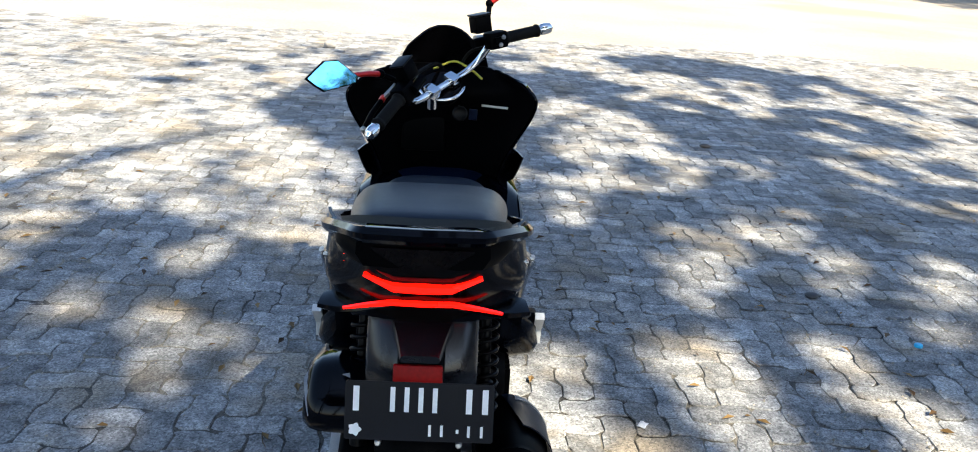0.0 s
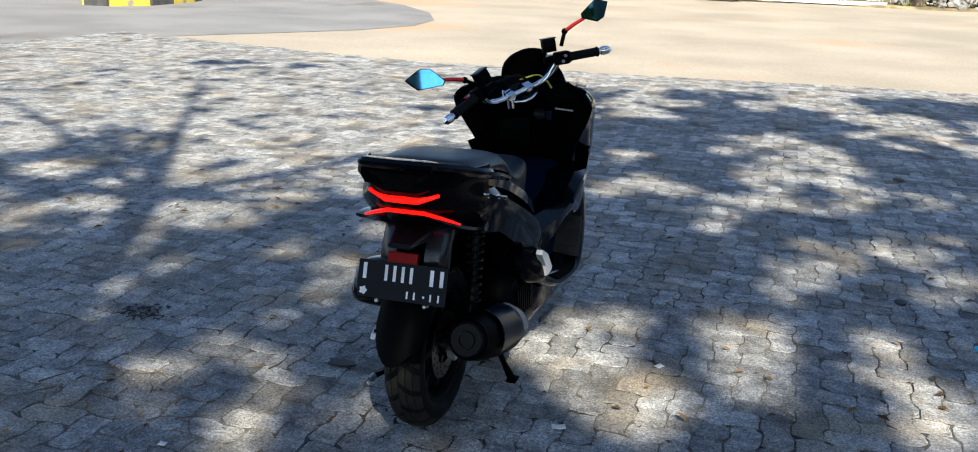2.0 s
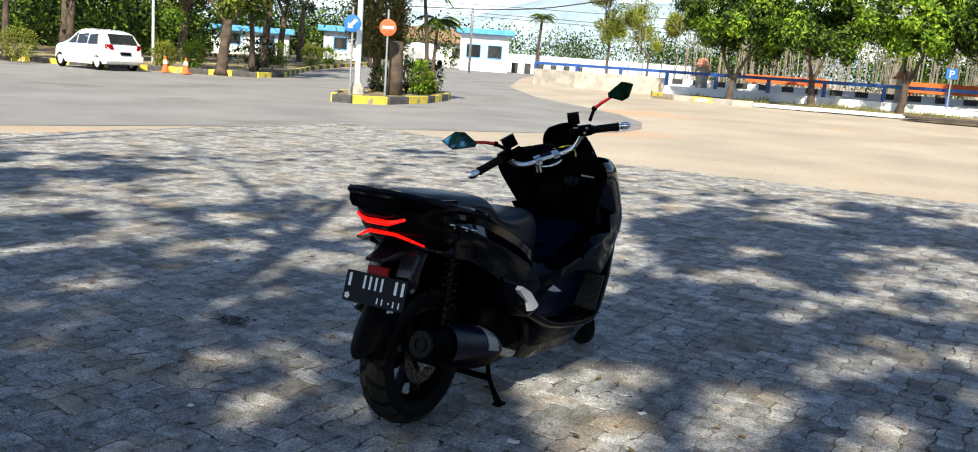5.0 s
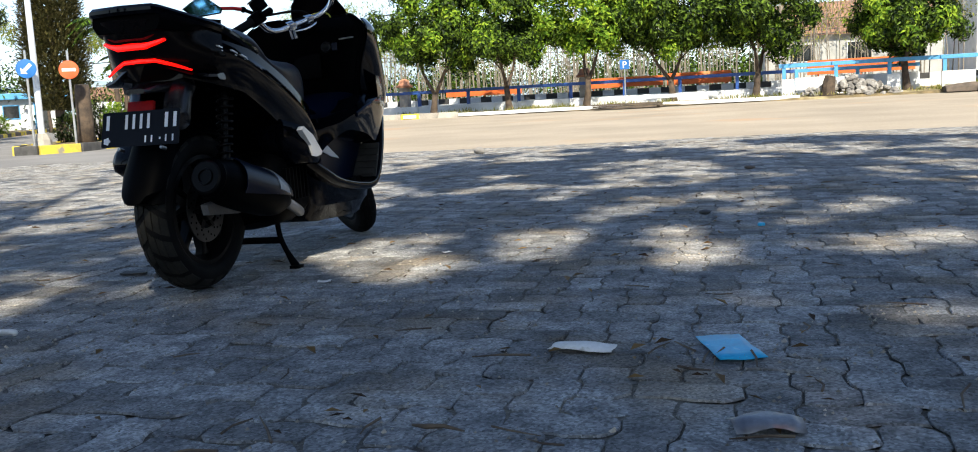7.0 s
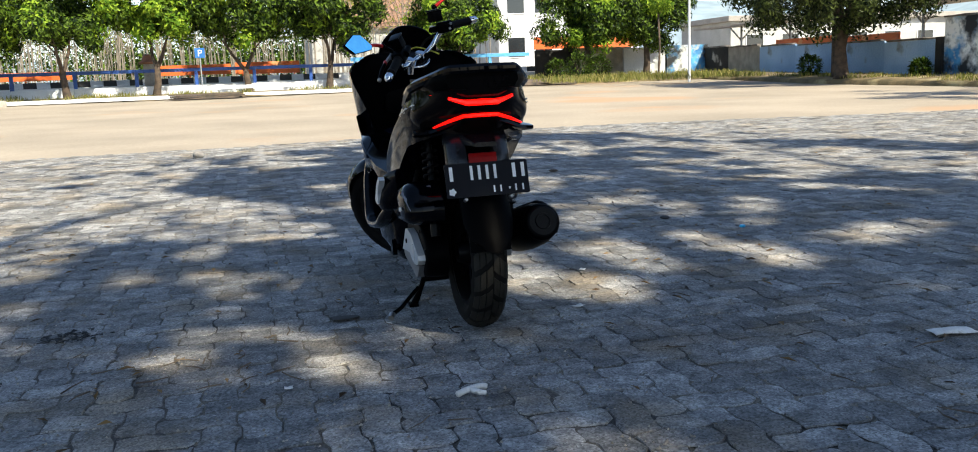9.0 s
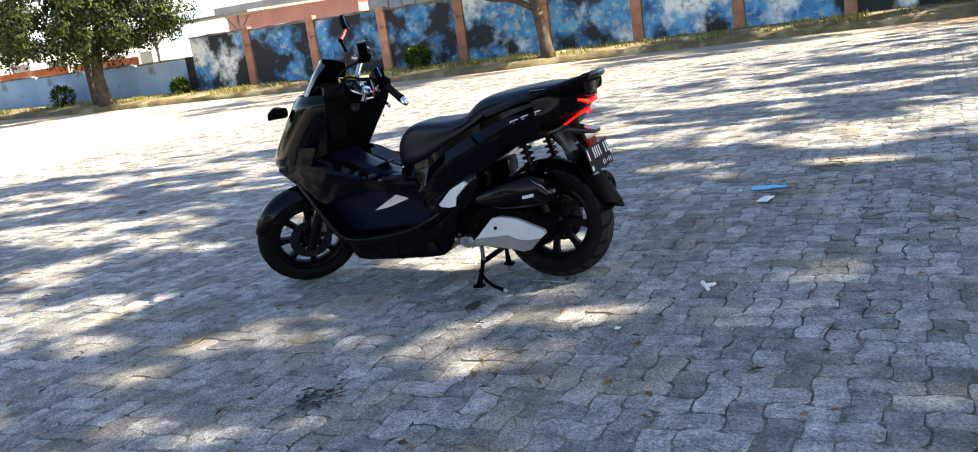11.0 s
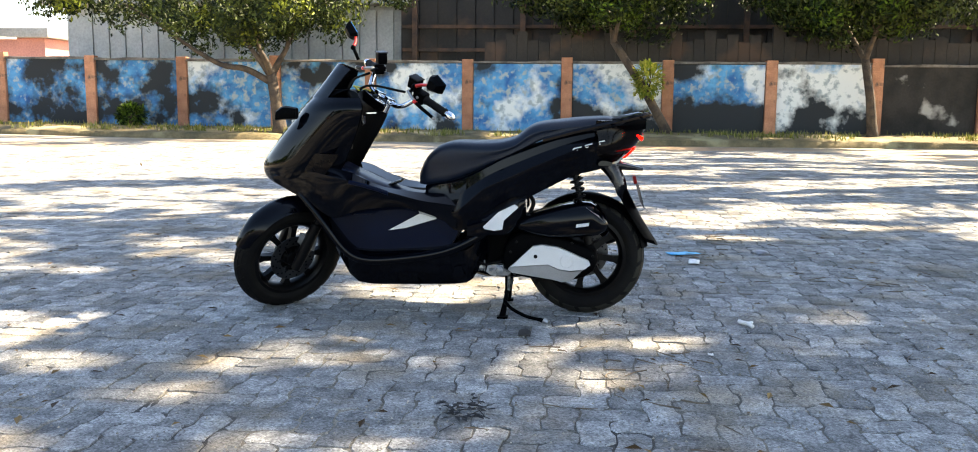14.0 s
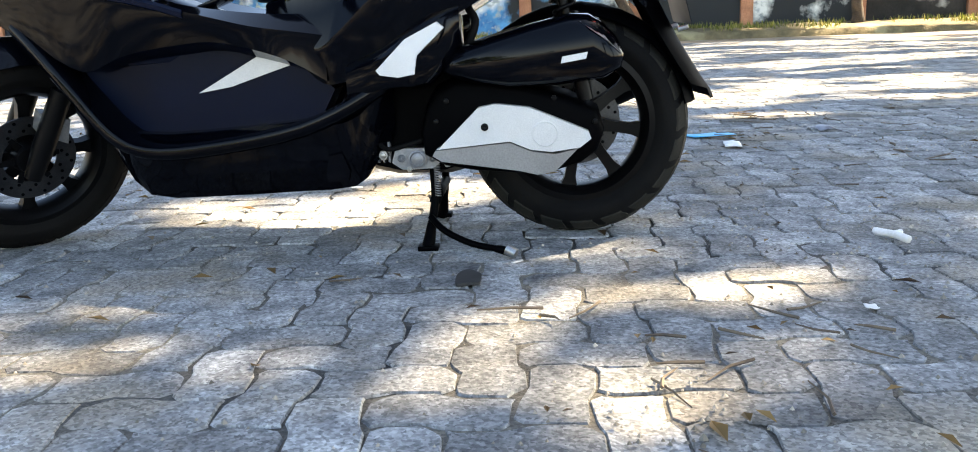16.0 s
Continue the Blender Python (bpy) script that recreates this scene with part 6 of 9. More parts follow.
M["coping"] = surface("worn_coping", (0.22, 0.20, 0.18), (0.09, 0.08, 0.07), 0.9, scale=3, fine=25, bump=0.5, depth=0.01)
M["white_wall"] = surface("white_painted_wall", (0.74, 0.76, 0.78), (0.58, 0.61, 0.64), 0.8, scale=1.2, fine=20, bump=0.3, depth=0.006, stain=(0.40, 0.42, 0.42), stain_at=0.62, stain_scale=0.9)
M["blue_paint"] = surface("blue_fence_paint", (0.022, 0.085, 0.33), (0.018, 0.06, 0.25), 0.5, scale=3, fine=40, bump=0.2, depth=0.003)
M["light_blue"] = surface("light_blue_paint", (0.10, 0.36, 0.66), (0.08, 0.29, 0.56), 0.5, scale=3, fine=40, bump=0.2, depth=0.003)
M["orange"] = surface("orange_board", (0.72, 0.15, 0.03), (0.58, 0.11, 0.02), 0.6, scale=2, fine=30, bump=0.2, depth=0.003, stain=(0.70, 0.30, 0.12), stain_at=0.6)
M["black_paint"] = surface("black_block_paint", (0.03, 0.03, 0.032), (0.05, 0.05, 0.05), 0.7, scale=3, fine=30, bump=0.3)
M["kerb_yellow"] = surface("yellow_kerb_paint", (0.62, 0.50, 0.05), (0.45, 0.36, 0.06), 0.8, scale=5, fine=40, bump=0.4, depth=0.005, vary=0.15, stain=(0.25, 0.23, 0.18), stain_at=0.62, stain_scale=3)
M["kerb_black"] = surface("black_kerb_paint", (0.05, 0.05, 0.05), (0.09, 0.088, 0.085), 0.8, scale=5, fine=40, bump=0.4, depth=0.005, vary=0.15)
M["kerb_plain"] = surface("kerb_concrete", (0.42, 0.39, 0.34), (0.28, 0.26, 0.23), 0.9, scale=3, fine=40, bump=0.5, depth=0.006, vary=0.2)
M["pole_white"] = surface("white_pole_paint", (0.70, 0.73, 0.76), (0.58, 0.61, 0.64), 0.45, 0.2, scale=3, fine=40, bump=0.1)
M["galv"] = surface("galvanised_steel", (0.45, 0.46, 0.47), (0.36, 0.37, 0.38), 0.45, 0.7, scale=5, fine=60, bump=0.1)
M["sign_red"] = surface("sign_red_faded", (0.66, 0.12, 0.035), None, 0.45, scale=4, fine=60, bump=0.05)
M["sign_blue"] = surface("sign_blue", (0.02, 0.15, 0.46), None, 0.45, scale=4, fine=60, bump=0.05)
M["sign_white"] = surface("sign_white", (0.80, 0.80, 0.80), None, 0.45, scale=4, fine=60, bump=0.05)
# base colours darkened to hold the shadow under the roof overhang; rust stains besides
M["shed_wall"] = surface("shadow_toned_shed_cladding", (0.038, 0.032, 0.027), (0.016, 0.0145, 0.013), 0.8, scale=0.8, fine=14, bump=0.4, depth=0.01, stain=(0.070, 0.042, 0.028), stain_at=0.55, stain_scale=0.7)
M["rust"] = surface("rusty_steel", (0.13, 0.070, 0.042), (0.045, 0.032, 0.026), 0.85, scale=2.5, fine=30, bump=0.4, depth=0.006, vary=0.2)
M["shed_pale"] = surface("pale_shed_cladding", (0.46, 0.47, 0.46), (0.34, 0.35, 0.34), 0.7, scale=0.8, fine=14, bump=0.3, depth=0.01)
M["roof_tile"] = surface("clay_roof_tile", (0.34, 0.20, 0.13), (0.22, 0.13, 0.09), 0.85, scale=1.5, fine=14, bump=0.4, island=0.25)
M["roof_grey"] = surface("grey_roof_sheet", (0.36, 0.34, 0.31), (0.26, 0.245, 0.22), 0.6, 0.1, scale=1.0, fine=12, bump=0.2)
M["pink_wall"] = surface("pink_wall_paint", (0.56, 0.25, 0.20), (0.48, 0.21, 0.17), 0.8, scale=0.8, fine=14, bump=0.2)
M["car_white"] = surface("white_car_paint", (0.78, 0.79, 0.80), (0.74, 0.75, 0.76), 0.2, scale=1, fine=100, bump=0.0, coat=0.8)
M["car_glass"] = surface("dark_car_glass", (0.02, 0.024, 0.028), None, 0.06, scale=1, fine=100, bump=0.0, coat=0.6)
M["timber"] = surface("weathered_timber", (0.11, 0.085, 0.065), (0.05, 0.042, 0.036), 0.9, scale=4, fine=30, bump=0.5, vary=0.3)
M["rubble"] = surface("rubble", (0.30, 0.29, 0.27), (0.16, 0.15, 0.14), 0.95, scale=3, fine=20, bump=0.8, depth=0.02, island=0.3)
# the pale blue of distance haze is put into the hill colour
M["hill"] = surface("haze_tinted_hill", (0.27, 0.34, 0.39), (0.22, 0.29, 0.34), 1.0, scale=0.004, fine=0.03, bump=0.0, spec=0.0)
M["window"] = M["car_glass"]

# east boundary wall with its pillars, panel by panel
WX, STEP = 21.0, 2.73
PANELS = {-1: "wall_white", -2: "wall_tide", -3: "wall_white", -4: "wall_dark", -5: "wall_dark", -6: "wall_dark", -7: "wall_dark", 4: "wall_deep", 5: "wall_paint", 6: "wall_deep", 7: "wall_mould", 12: "kerb_plain", 13: "wall_dark"}
wall = thing("wall_east", "old boundary wall with peeling blue and white paint panels", "wall", kind="structure")
for k in range(-7, 14):
    y0 = -0.30 + k * STEP
    z0, h = ground_z(y0) + 0.22, (1.92 if k >= -3 else 1.86) if k < 8 else 1.22
    rr = random.Random(200 + k)
    bm = bmesh.new()
    inset = 0.16 if k < 8 else 0.0
    box(bm, (0, inset, -0.25), (0.12, STEP - inset, h - 0.06 + rr.uniform(-0.015, 0.015)), None, 0.01)
    pan = part("panel", bm, M[PANELS.get(k, "wall_paint" if k < 8 else "wall_pale")], wall)
    pan.matrix_basis = Matrix.Translation((WX + 0.05, y0, z0))
    bm = bmesh.new()
    box(bm, (-0.03, -0.15, -0.3), (0.20, 0.15, h + ((0.10 if k % 3 == 0 else 0.04) if k < 8 else 0.0)), None, 0.015)
    if k < 9:
        pl = part("pillar", bm, M["pillar"] if k < 8 else M["wall_dark"], wall)
        pl.matrix_basis = Matrix.Translation((WX, y0, z0))
    else:
        bm.free()
    bm = bmesh.new()
    nseg = 5
    rows_ = [[(-0.02, 0.15 + (STEP - 0.3) * i / nseg, h - 0.06), (0.17, 0.15 + (STEP - 0.3) * i / nseg, h - 0.06), (0.17, 0.15 + (STEP - 0.3) * i / nseg, h + rr.uniform(-0.02, 0.02)), (-0.02, 0.15 + (STEP - 0.3) * i / nseg, h + rr.uniform(-0.02, 0.02))] for i in range(nseg + 1)]
    loft(bm, rows_)
    cp = part("coping", bm, M["coping"], wall)
    cp.matrix_basis = Matrix.Translation((WX + 0.02, y0, z0))
# ragged brick course above the southern panels
bm = bmesh.new()
rr = random.Random(31)
for i in range(60):
    y = -16 + i * 0.30
    hh = 0.35 + 0.5 * abs(math.sin(i * 0.7)) * rr.random()
    box(bm, (WX + 0.3, y, 2.0), (WX + 0.48, y + 0.29, 2.3 + hh))
tagged(finish("brick_ruin", bm, M["shed_wall"]), "ragged dark brick course behind the wall", "ruined wall", kind="structure")
# north-east wall
wall2 = thing("wall_north_east", "grey and pale blue rendered boundary wall", "wall", kind="structure")
for k in range(4):
    x0 = 12.4 + k * 2.2
    z0 = ground_z(37.5) + 0.3
    bm = bmesh.new()
    box(bm, (0, -0.08, -0.4), (2.19, 0.08, 1.15 + 0.05 * (k % 2)), None, 0.01)
    p_ = part("panel", bm, (M["wall_dark"], M["kerb_plain"], M["white_wall"], M["wall_paint"])[k], wall2)
    p_.matrix_basis = Matrix.Translation((x0, 37.9 - 0.12 * k, z0))

# verge along the east wall
bm = bmesh.new()
ys = [-22 + i * 1.0 for i in range(61)]
rr = random.Random(9)
rows_ = []
for y in ys:
    e = 18.75 + 0.25 * math.sin(y * 0.45) + rr.uniform(-0.08, 0.08)
    z = ground_z(y)
    rows_.append([(e, y, z - 0.05), (e + 0.05, y, z + 0.09 + rr.uniform(0, 0.03)), (e + 0.5, y, z + 0.16 + rr.uniform(-0.02, 0.04)), (20.0, y, z + 0.22 + rr.uniform(-0.03, 0.04)), (21.15, y, z + 0.24)])
loft(bm, rows_, cap=False, closed=False)
solid("verge_east", bm, M["grass_ground"], "raised verge of dry soil and litter", "verge", kind="structure", smooth=True)
bm = bmesh.new()
rows_ = []
for i in range(27):
    x = -14 + i * 1.35
    rows_.append([(x, 33.6 + 0.2 * math.sin(x), ground_z(33.6) - 0.05), (x, 33.8 + 0.2 * math.sin(x), ground_z(33.8) + 0.06), (x, 36, ground_z(36) + 0.08), (x, 41, ground_z(41) + 0.1)])
loft(bm, list(reversed(rows_)), cap=False, closed=False)
solid("verge_north", bm, M["grass_ground"], "dry grassy verge before the fence", "verge", kind="structure", smooth=True)


def grass_patch(name, spots, seed, label, tall=0.22, mat_="grass", per=26):
    r = random.Random(seed)
    bm = bmesh.new()
    for x, y, z, spread in spots:
        for _ in range(per):
            p = Vector((x + r.gauss(0, spread), y + r.gauss(0, spread), z))
            d = Vector((r.uniform(-0.5, 0.5), r.uniform(-0.5, 0.5), 1)).normalized()
            leaf_quad(bm, p, d, Vector((r.uniform(-1, 1), r.uniform(-1, 1), 0.1)), tall * r.uniform(0.4, 1.3), 0.02 + tall * 0.05)
    return solid(name, bm, M[mat_], label, "grass", kind="stuff")


rr = random.Random(77)
grass_patch("grass_tufts", [(x, y, ground_z(y) + 0.13, 0.16) for x, y in [(rr.uniform(18.9, 20.8), rr.uniform(-15, 34)) for _ in range(260)]], 5, "dry grass tufts along the east verge", 0.20)
grass_patch("tall_grass", [(x, y, ground_z(y) + 0.12, 0.3) for x, y in [(rr.uniform(11, 19.5), rr.uniform(29.5, 36.5)) for _ in range(120)]], 6, "tall yellowing grass in the corner of the yard", 0.32)
grass_patch("fence_grass", [(x, y, ground_z(y) + 0.07, 0.25) for x, y in [(rr.uniform(-13, 11), rr.uniform(33.7, 36.5)) for _ in range(60)]], 8, "sparse grass before the fence", 0.22)

# north fence: white base wall, blue posts and rail
fence = thing("fence_north", "low white fence wall with blue posts and rail", "fence", kind="structure")


def fence_z(x):
    return ground_z(37.2) - 0.02


for k in range(-3, 10):
    x0 = -15.0 + k * 2.4
    lowwall = 0 <= k < 8
    bm = bmesh.new()
    box(bm, (0, 37.1, 0), (2.39, 37.3, 0.55 if lowwall else 0.9), Matrix.Translation((x0, 0, fence_z(x0) - 0.1)), 0.015)
    part("base_wall", bm, M["white_wall"] if k >= 0 else M["kerb_plain"], fence)
    bm = bmesh.new()
    box(bm, (-0.07, 37.12, 0.4), (0.07, 37.26, 1.13), Matrix.Translation((x0 + 0.05, 0, fence_z(x0))), 0.01)
    part("post", bm, M["blue_paint"] if k < 8 else M["light_blue"], fence)
    bm = bmesh.new()
    box(bm, (0, 37.14, 1.02), (2.4, 37.24, 1.16), Matrix.Translation((x0, 0, fence_z(x0))), 0.01)
    part("rail", bm, M["blue_paint"] if k < 8 else M["light_blue"], fence)
fence2 = thing("fence_corner", "brighter blue-topped white fence section", "fence", kind="structure")
for k in range(4):
    x0 = 3.6 + k * 2.0
    bm = bmesh.new()
    box(bm, (0, 36.0, -0.1), (0.5 if k < 3 else 1.2, 36.15, 0.75), Matrix.Translation((x0, 0, ground_z(36))), 0.015)
    part("white_pier", bm, M["white_wall"], fence2)
    bm = bmesh.new()
    box(bm, (-0.07, 36.02, 0.6), (0.07, 36.13, 1.3), Matrix.Translation((x0 + 0.1, 0, ground_z(36))), 0.01)
    part("post", bm, M["light_blue"], fence2)
    bm = bmesh.new()
    box(bm, (-0.1, 35.99, 1.22), (1.95, 36.13, 1.38), Matrix.Translation((x0, 0, ground_z(36))), 0.01)
    part("rail", bm, M["light_blue"], fence2)
# block wall of the road behind, black and white
blocks = thing("roadside_wall", "black and white chequered road wall behind the fence", "wall", kind="structure")
for k in range(56):
    bm = bmesh.new()
    box(bm, (0, 0, 0), (0.54, 0.16, 0.26), None, 0.01)
    o = part("block", bm, M["white_wall"] if k % 2 else M["black_paint"], blocks)
    o.matrix_basis = Matrix.Translation((-17 + k * 0.55, 40.2, ground_z(40) + 0.42))
bm = bmesh.new()
box(bm, (-18, 40.1, ground_z(40) - 0.2), (14, 40.4, ground_z(40) + 0.415))
part("wall_foot", bm, M["white_wall"], blocks)
for k, (x0, x1, z0, z1) in enumerate(((-12.6, -8.6, 0.75, 1.12), (-5.4, -1.6, 0.78, 1.25), (-1.4, 1.6, 0.74, 1.3), (5.0, 9.6, 0.85, 1.5), (13.5, 19.0, 1.5, 2.1))):
    bm = bmesh.new()
    box(bm, (x0, 41.5, ground_z(41) + z0), (x1, 41.56, ground_z(41) + z1), None, 0.01)
    for i in range(3):
        xx = x0 + (x1 - x0) * (0.1 + 0.4 * i)
        box(bm, (xx, 41.56, ground_z(41) - 0.1), (xx + 0.06, 41.62, ground_z(41) + z1))
    solid("orange_barrier_board", bm, M["orange"], "orange plastic barrier board beside the road", "barrier", "orange barriers")
for x, y in ((-5.0, 39.0), (-14.0, 39.2)):
    t_ = thing("gate_pillar", "brick pillar with a terracotta cap", "pillar", Matrix.Translation((x, y, ground_z(y))), "terracotta pillars")
    bm = bmesh.new()
    box(bm, (-0.22, -0.22, -0.1), (0.22, 0.22, 1.35), None, 0.02)
    part("shaft", bm, M["kerb_plain"], t_)
    bm = bmesh.new()
    spin(bm, [(1.35, 0.40), (1.43, 0.42), (1.5, 0.30), (1.72, 0.22), (1.78, 0.05)], (0, 0, 0), (0, 0, 1), 16)
    part("cap", bm, M["pillar"], t_, "terracotta cap", True, 40)

for y0, y1 in ((27.0, 30.8), (31.2, 35.6)):
    bm = bmesh.new()
    box(bm, (23.8, y0, ground_z(y0) + 1.30), (23.9, y1, ground_z(y0) + 1.72), None, 0.01)
    for f_ in (0.1, 0.5, 0.9):
        box(bm, (23.9, y0 + (y1 - y0) * f_, ground_z(y0) - 0.1), (23.96, y0 + (y1 - y0) * f_ + 0.06, ground_z(y0) + 1.7))
    solid("orange_barrier_board", bm, M["orange"], "orange board behind the corner of the wall", "barrier", "orange barriers")

# things along the fence
rr = random.Random(12)
for k, (x0, x1, y, z, r0) in enumerate(((-12.0, -7.0, 33.5, 0.07, 0.08), (-7.2, -2.6, 33.6, 0.08, 0.09), (-1.0, 4.2, 33.8, 0.08, 0.08), (-3.5, 1.0, 33.1, 0.40, 0.07))):
    bm = bmesh.new()
    box(bm, (x0, y - 0.12, ground_z(y) + z - 0.07), (x1, y + 0.12, ground_z(y) + z + 0.07), Matrix.Translation((0, 0, 0)) @ Matrix.Rotation(rr.uniform(-0.004, 0.004), 4, "Z"), 0.012)
    solid("concrete_beam", bm, M["white_wall"], "long pale concrete beam lying on the ground", "beam", "concrete beams")
for k in range(9):
    bm = bmesh.new()
    zz = ground_z(32.6) + 0.04 + 0.07 * (k // 3)
    box(bm, (-1.3, -0.09, -0.03), (1.3, 0.09, 0.03), Matrix.Translation((-2.3 + rr.uniform(-0.2, 0.2), 32.7 + 0.22 * (k % 3), zz)) @ Matrix.Rotation(rr.uniform(-0.08, 0.08), 4, "Z"), 0.006)
    solid("timber_plank", bm, M["timber"], "dark weathered plank in a low stack", "plank", "stacked planks")
bm = bmesh.new()
r2 = random.Random(14)
for i in range(160):
    a, f_ = r2.uniform(0, 6.28), r2.random() ** 0.6
    px, py = 6.0 + math.cos(a) * 2.0 * f_, 34.6 + math.sin(a) * 0.8 * f_
    hz = ground_z(34.6) + 0.75 * (1 - f_) ** 0.8 * r2.uniform(0.6, 1.05)
    s_ = r2.uniform(0.08, 0.26)
    bmesh.ops.create_icosphere(bm, subdivisions=1, radius=s_, matrix=Matrix.Translation((px, py, hz)) @ Matrix.Rotation(r2.uniform(0, 3), 4, rand_dir(r2)) @ Matrix.Diagonal((1, r2.uniform(0.6, 1), r2.uniform(0.4, 0.8), 1)))
solid("rubble_heap", bm, M["rubble"], "grey heap of rubble and soil", "rubble heap", kind="stuff")
bm = bmesh.new()
tube(bm, [(5.2, 34.0, ground_z(34) - 0.05), (5.22, 34.0, ground_z(34) + 0.4), (5.3, 34.05, ground_z(34) + 0.8)], [0.28, 0.25, 0.20], 9)
solid("tree_stump", bm, M["bark"], "dark broken tree stump in the rubble", "stump")
for i in range(5):
    bm = bmesh.new()
    box(bm, (-1.2, -0.08, -0.015), (1.2, 0.08, 0.015), Matrix.Translation((10.5 + 0.1 * i, 33.4 + 0.25 * i, ground_z(33.5) + 0.1 + 0.02 * i)) @ Matrix.Rotation(0.1 * i - 0.2, 4, "Z"))
    solid("loose_board", bm, M["timber"], "dark loose board under the tarpaulin", "plank", "loose boards")
bm = bmesh.new()
smooth_shell(bm, [[(9.2 + k * 0.9, 33.2, ground_z(33) + 0.02), (9.2 + k * 0.9, 33.5, ground_z(33) + 0.25 + 0.1 * (k % 2)), (9.2 + k * 0.9, 34.3, ground_z(34) + 0.1), (9.2 + k * 0.9, 34.2, ground_z(34))] for k in range(5)], 2, 2)
solid("dark_tarpaulin", bm, M["timber"], "dark tarpaulin over loose boards", "tarpaulin")


def post_sign(at, height, plate_fn, label, category, pole_r=0.03, face=0.0):
    ob = thing("road_sign", label, category, Matrix.Translation((at[0], at[1], ground_z(at[1]))) @ Matrix.Rotation(face, 4, "Z"), "road signs")
    bm = bmesh.new()
    tube(bm, [(0, 0, -0.05), (0, 0, height)], pole_r, 10)
    part("pole", bm, M["galv"], ob, smooth=True, angle=40)
    plate_fn(ob)
    return ob


def round_plate(z, r0, col):
    def fn(ob):
        bm = bmesh.new()
        spin(bm, [(0.035, r0), (0.05, r0), (0.052, r0 - 0.012)], (0, 0, z), (0, -1, 0), 36)
        disc = part("sign_plate", bm, M[col], ob, smooth=True, angle=30)
        if col == "sign_red":
            bm = bmesh.new()
            box(bm, (-r0 * 0.68, -0.057, z - r0 * 0.17), (r0 * 0.68, -0.051, z + r0 * 0.17))
            part("white_bar", bm, M["sign_white"], disc)
        else:
            bm = bmesh.new()
            plate_from(bm, [(-0.125, -0.125), (-0.125, 0.025), (-0.08, -0.025), (0.08, 0.135), (0.135, 0.08), (-0.025, -0.08), (0.025, -0.125)], 0.006, Matrix.Translation((0, -0.054, z)) @ pose(0, 0, 0, 90, 0, 0))
            part("arrow", bm, M["sign_white"], disc)
    return fn


post_sign((-14.75, 16.6), 2.55, round_plate(2.06, 0.235, "sign_red"), "round no-entry sign, faded red with a white bar", "road sign", face=radians(40))
post_sign((-15.25, 15.7), 2.55, round_plate(2.10, 0.235, "sign_blue"), "round blue sign with a white diagonal arrow", "road sign", face=radians(40))


def parking_plate(ob):
    bm = bmesh.new()
    box(bm, (-0.19, -0.05, 1.55), (0.19, -0.035, 1.93), None, 0.004)
    pl_ = part("sign_plate", bm, M["sign_blue"], ob)
    cu = bpy.data.curves.new("letter", "FONT")
    cu.body, cu.size, cu.align_x, cu.extrude = "P", 0.37, "CENTER", 0.003
    lt = new("letter", cu)
    lt.parent = pl_
    lt.data.materials.append(M["sign_white"])
    lt.matrix_basis = Matrix.Translation((0, -0.056, 1.61)) @ pose(0, 0, 0, 90, 0, 0)


post_sign((-2.6, 34.4), 1.97, parking_plate, "square blue parking sign with a white letter", "road sign", face=radians(5))

# island with its kerb, lamp pole, palms
ISL = [(-15.8, 15.7), (-15.2, 15.0), (-14.6, 15.1), (-14.15, 16.0), (-14.35, 18.0), (-15.1, 20.0), (-15.9, 21.2), (-16.7, 21.4), (-17.0, 20.4), (-17.0, 18.2), (-16.5, 16.7)]
bm = bmesh.new()
vs_ = [bm.verts.new((x, y, ground_z(y) + 0.17)) for x, y in ISL]
bm.faces.new(vs_)
solid("island_soil", bm, M["grass_ground"], "dry soil of the traffic island", "island", kind="structure")


def kerb_run(name, pts, label, height=0.2, width=0.16, step=0.85, colours=("kerb_yellow", "kerb_black"), closed=False):
    ob = thing(name, label, "kerb", kind="structure")
    pts = [Vector((x, y, 0)) for x, y in pts]
    if closed:
        pts.append(pts[0])
    k = 0
    for a, b in zip(pts, pts[1:]):
        n_ = max(1, round((b - a).length / step))
        for i in range(n_):
            p, q = a.lerp(b, i / n_), a.lerp(b, (i + 1) / n_)
            d = q - p
            bm = bmesh.new()
            box(bm, (0, -width / 2, -0.06), (d.length - 0.012, width / 2, height), None, 0.02)
            st_ = part("kerbstone", bm, M[colours[k % len(colours)]], ob)
            st_.matrix_basis = Matrix.Translation((p.x, p.y, ground_z(p.y))) @ Matrix.Rotation(math.atan2(d.y, d.x), 4, "Z")
            k += 1
    return ob


kerb_run("kerb_island", ISL, "yellow and black painted island kerb", closed=True)
kerb_run("kerb_west", [(-62, 12.5), (-50, 14.2), (-40, 16.6), (-33, 19.3), (-28, 21.3), (-26.4, 22.4), (-26.8, 24.2), (-29.5, 27.5), (-33, 32), (-36.5, 38), (-40, 46)], "yellow and black painted road kerb", step=0.9)
kerb_run("kerb_north", [(-15.5, 37.0), (-14.4, 34.6), (-13.0, 33.6), (-9.5, 33.3)], "yellow and plain painted kerb", step=0.9, colours=("kerb_yellow", "kerb_plain", "kerb_plain"))
bm = bmesh.new()
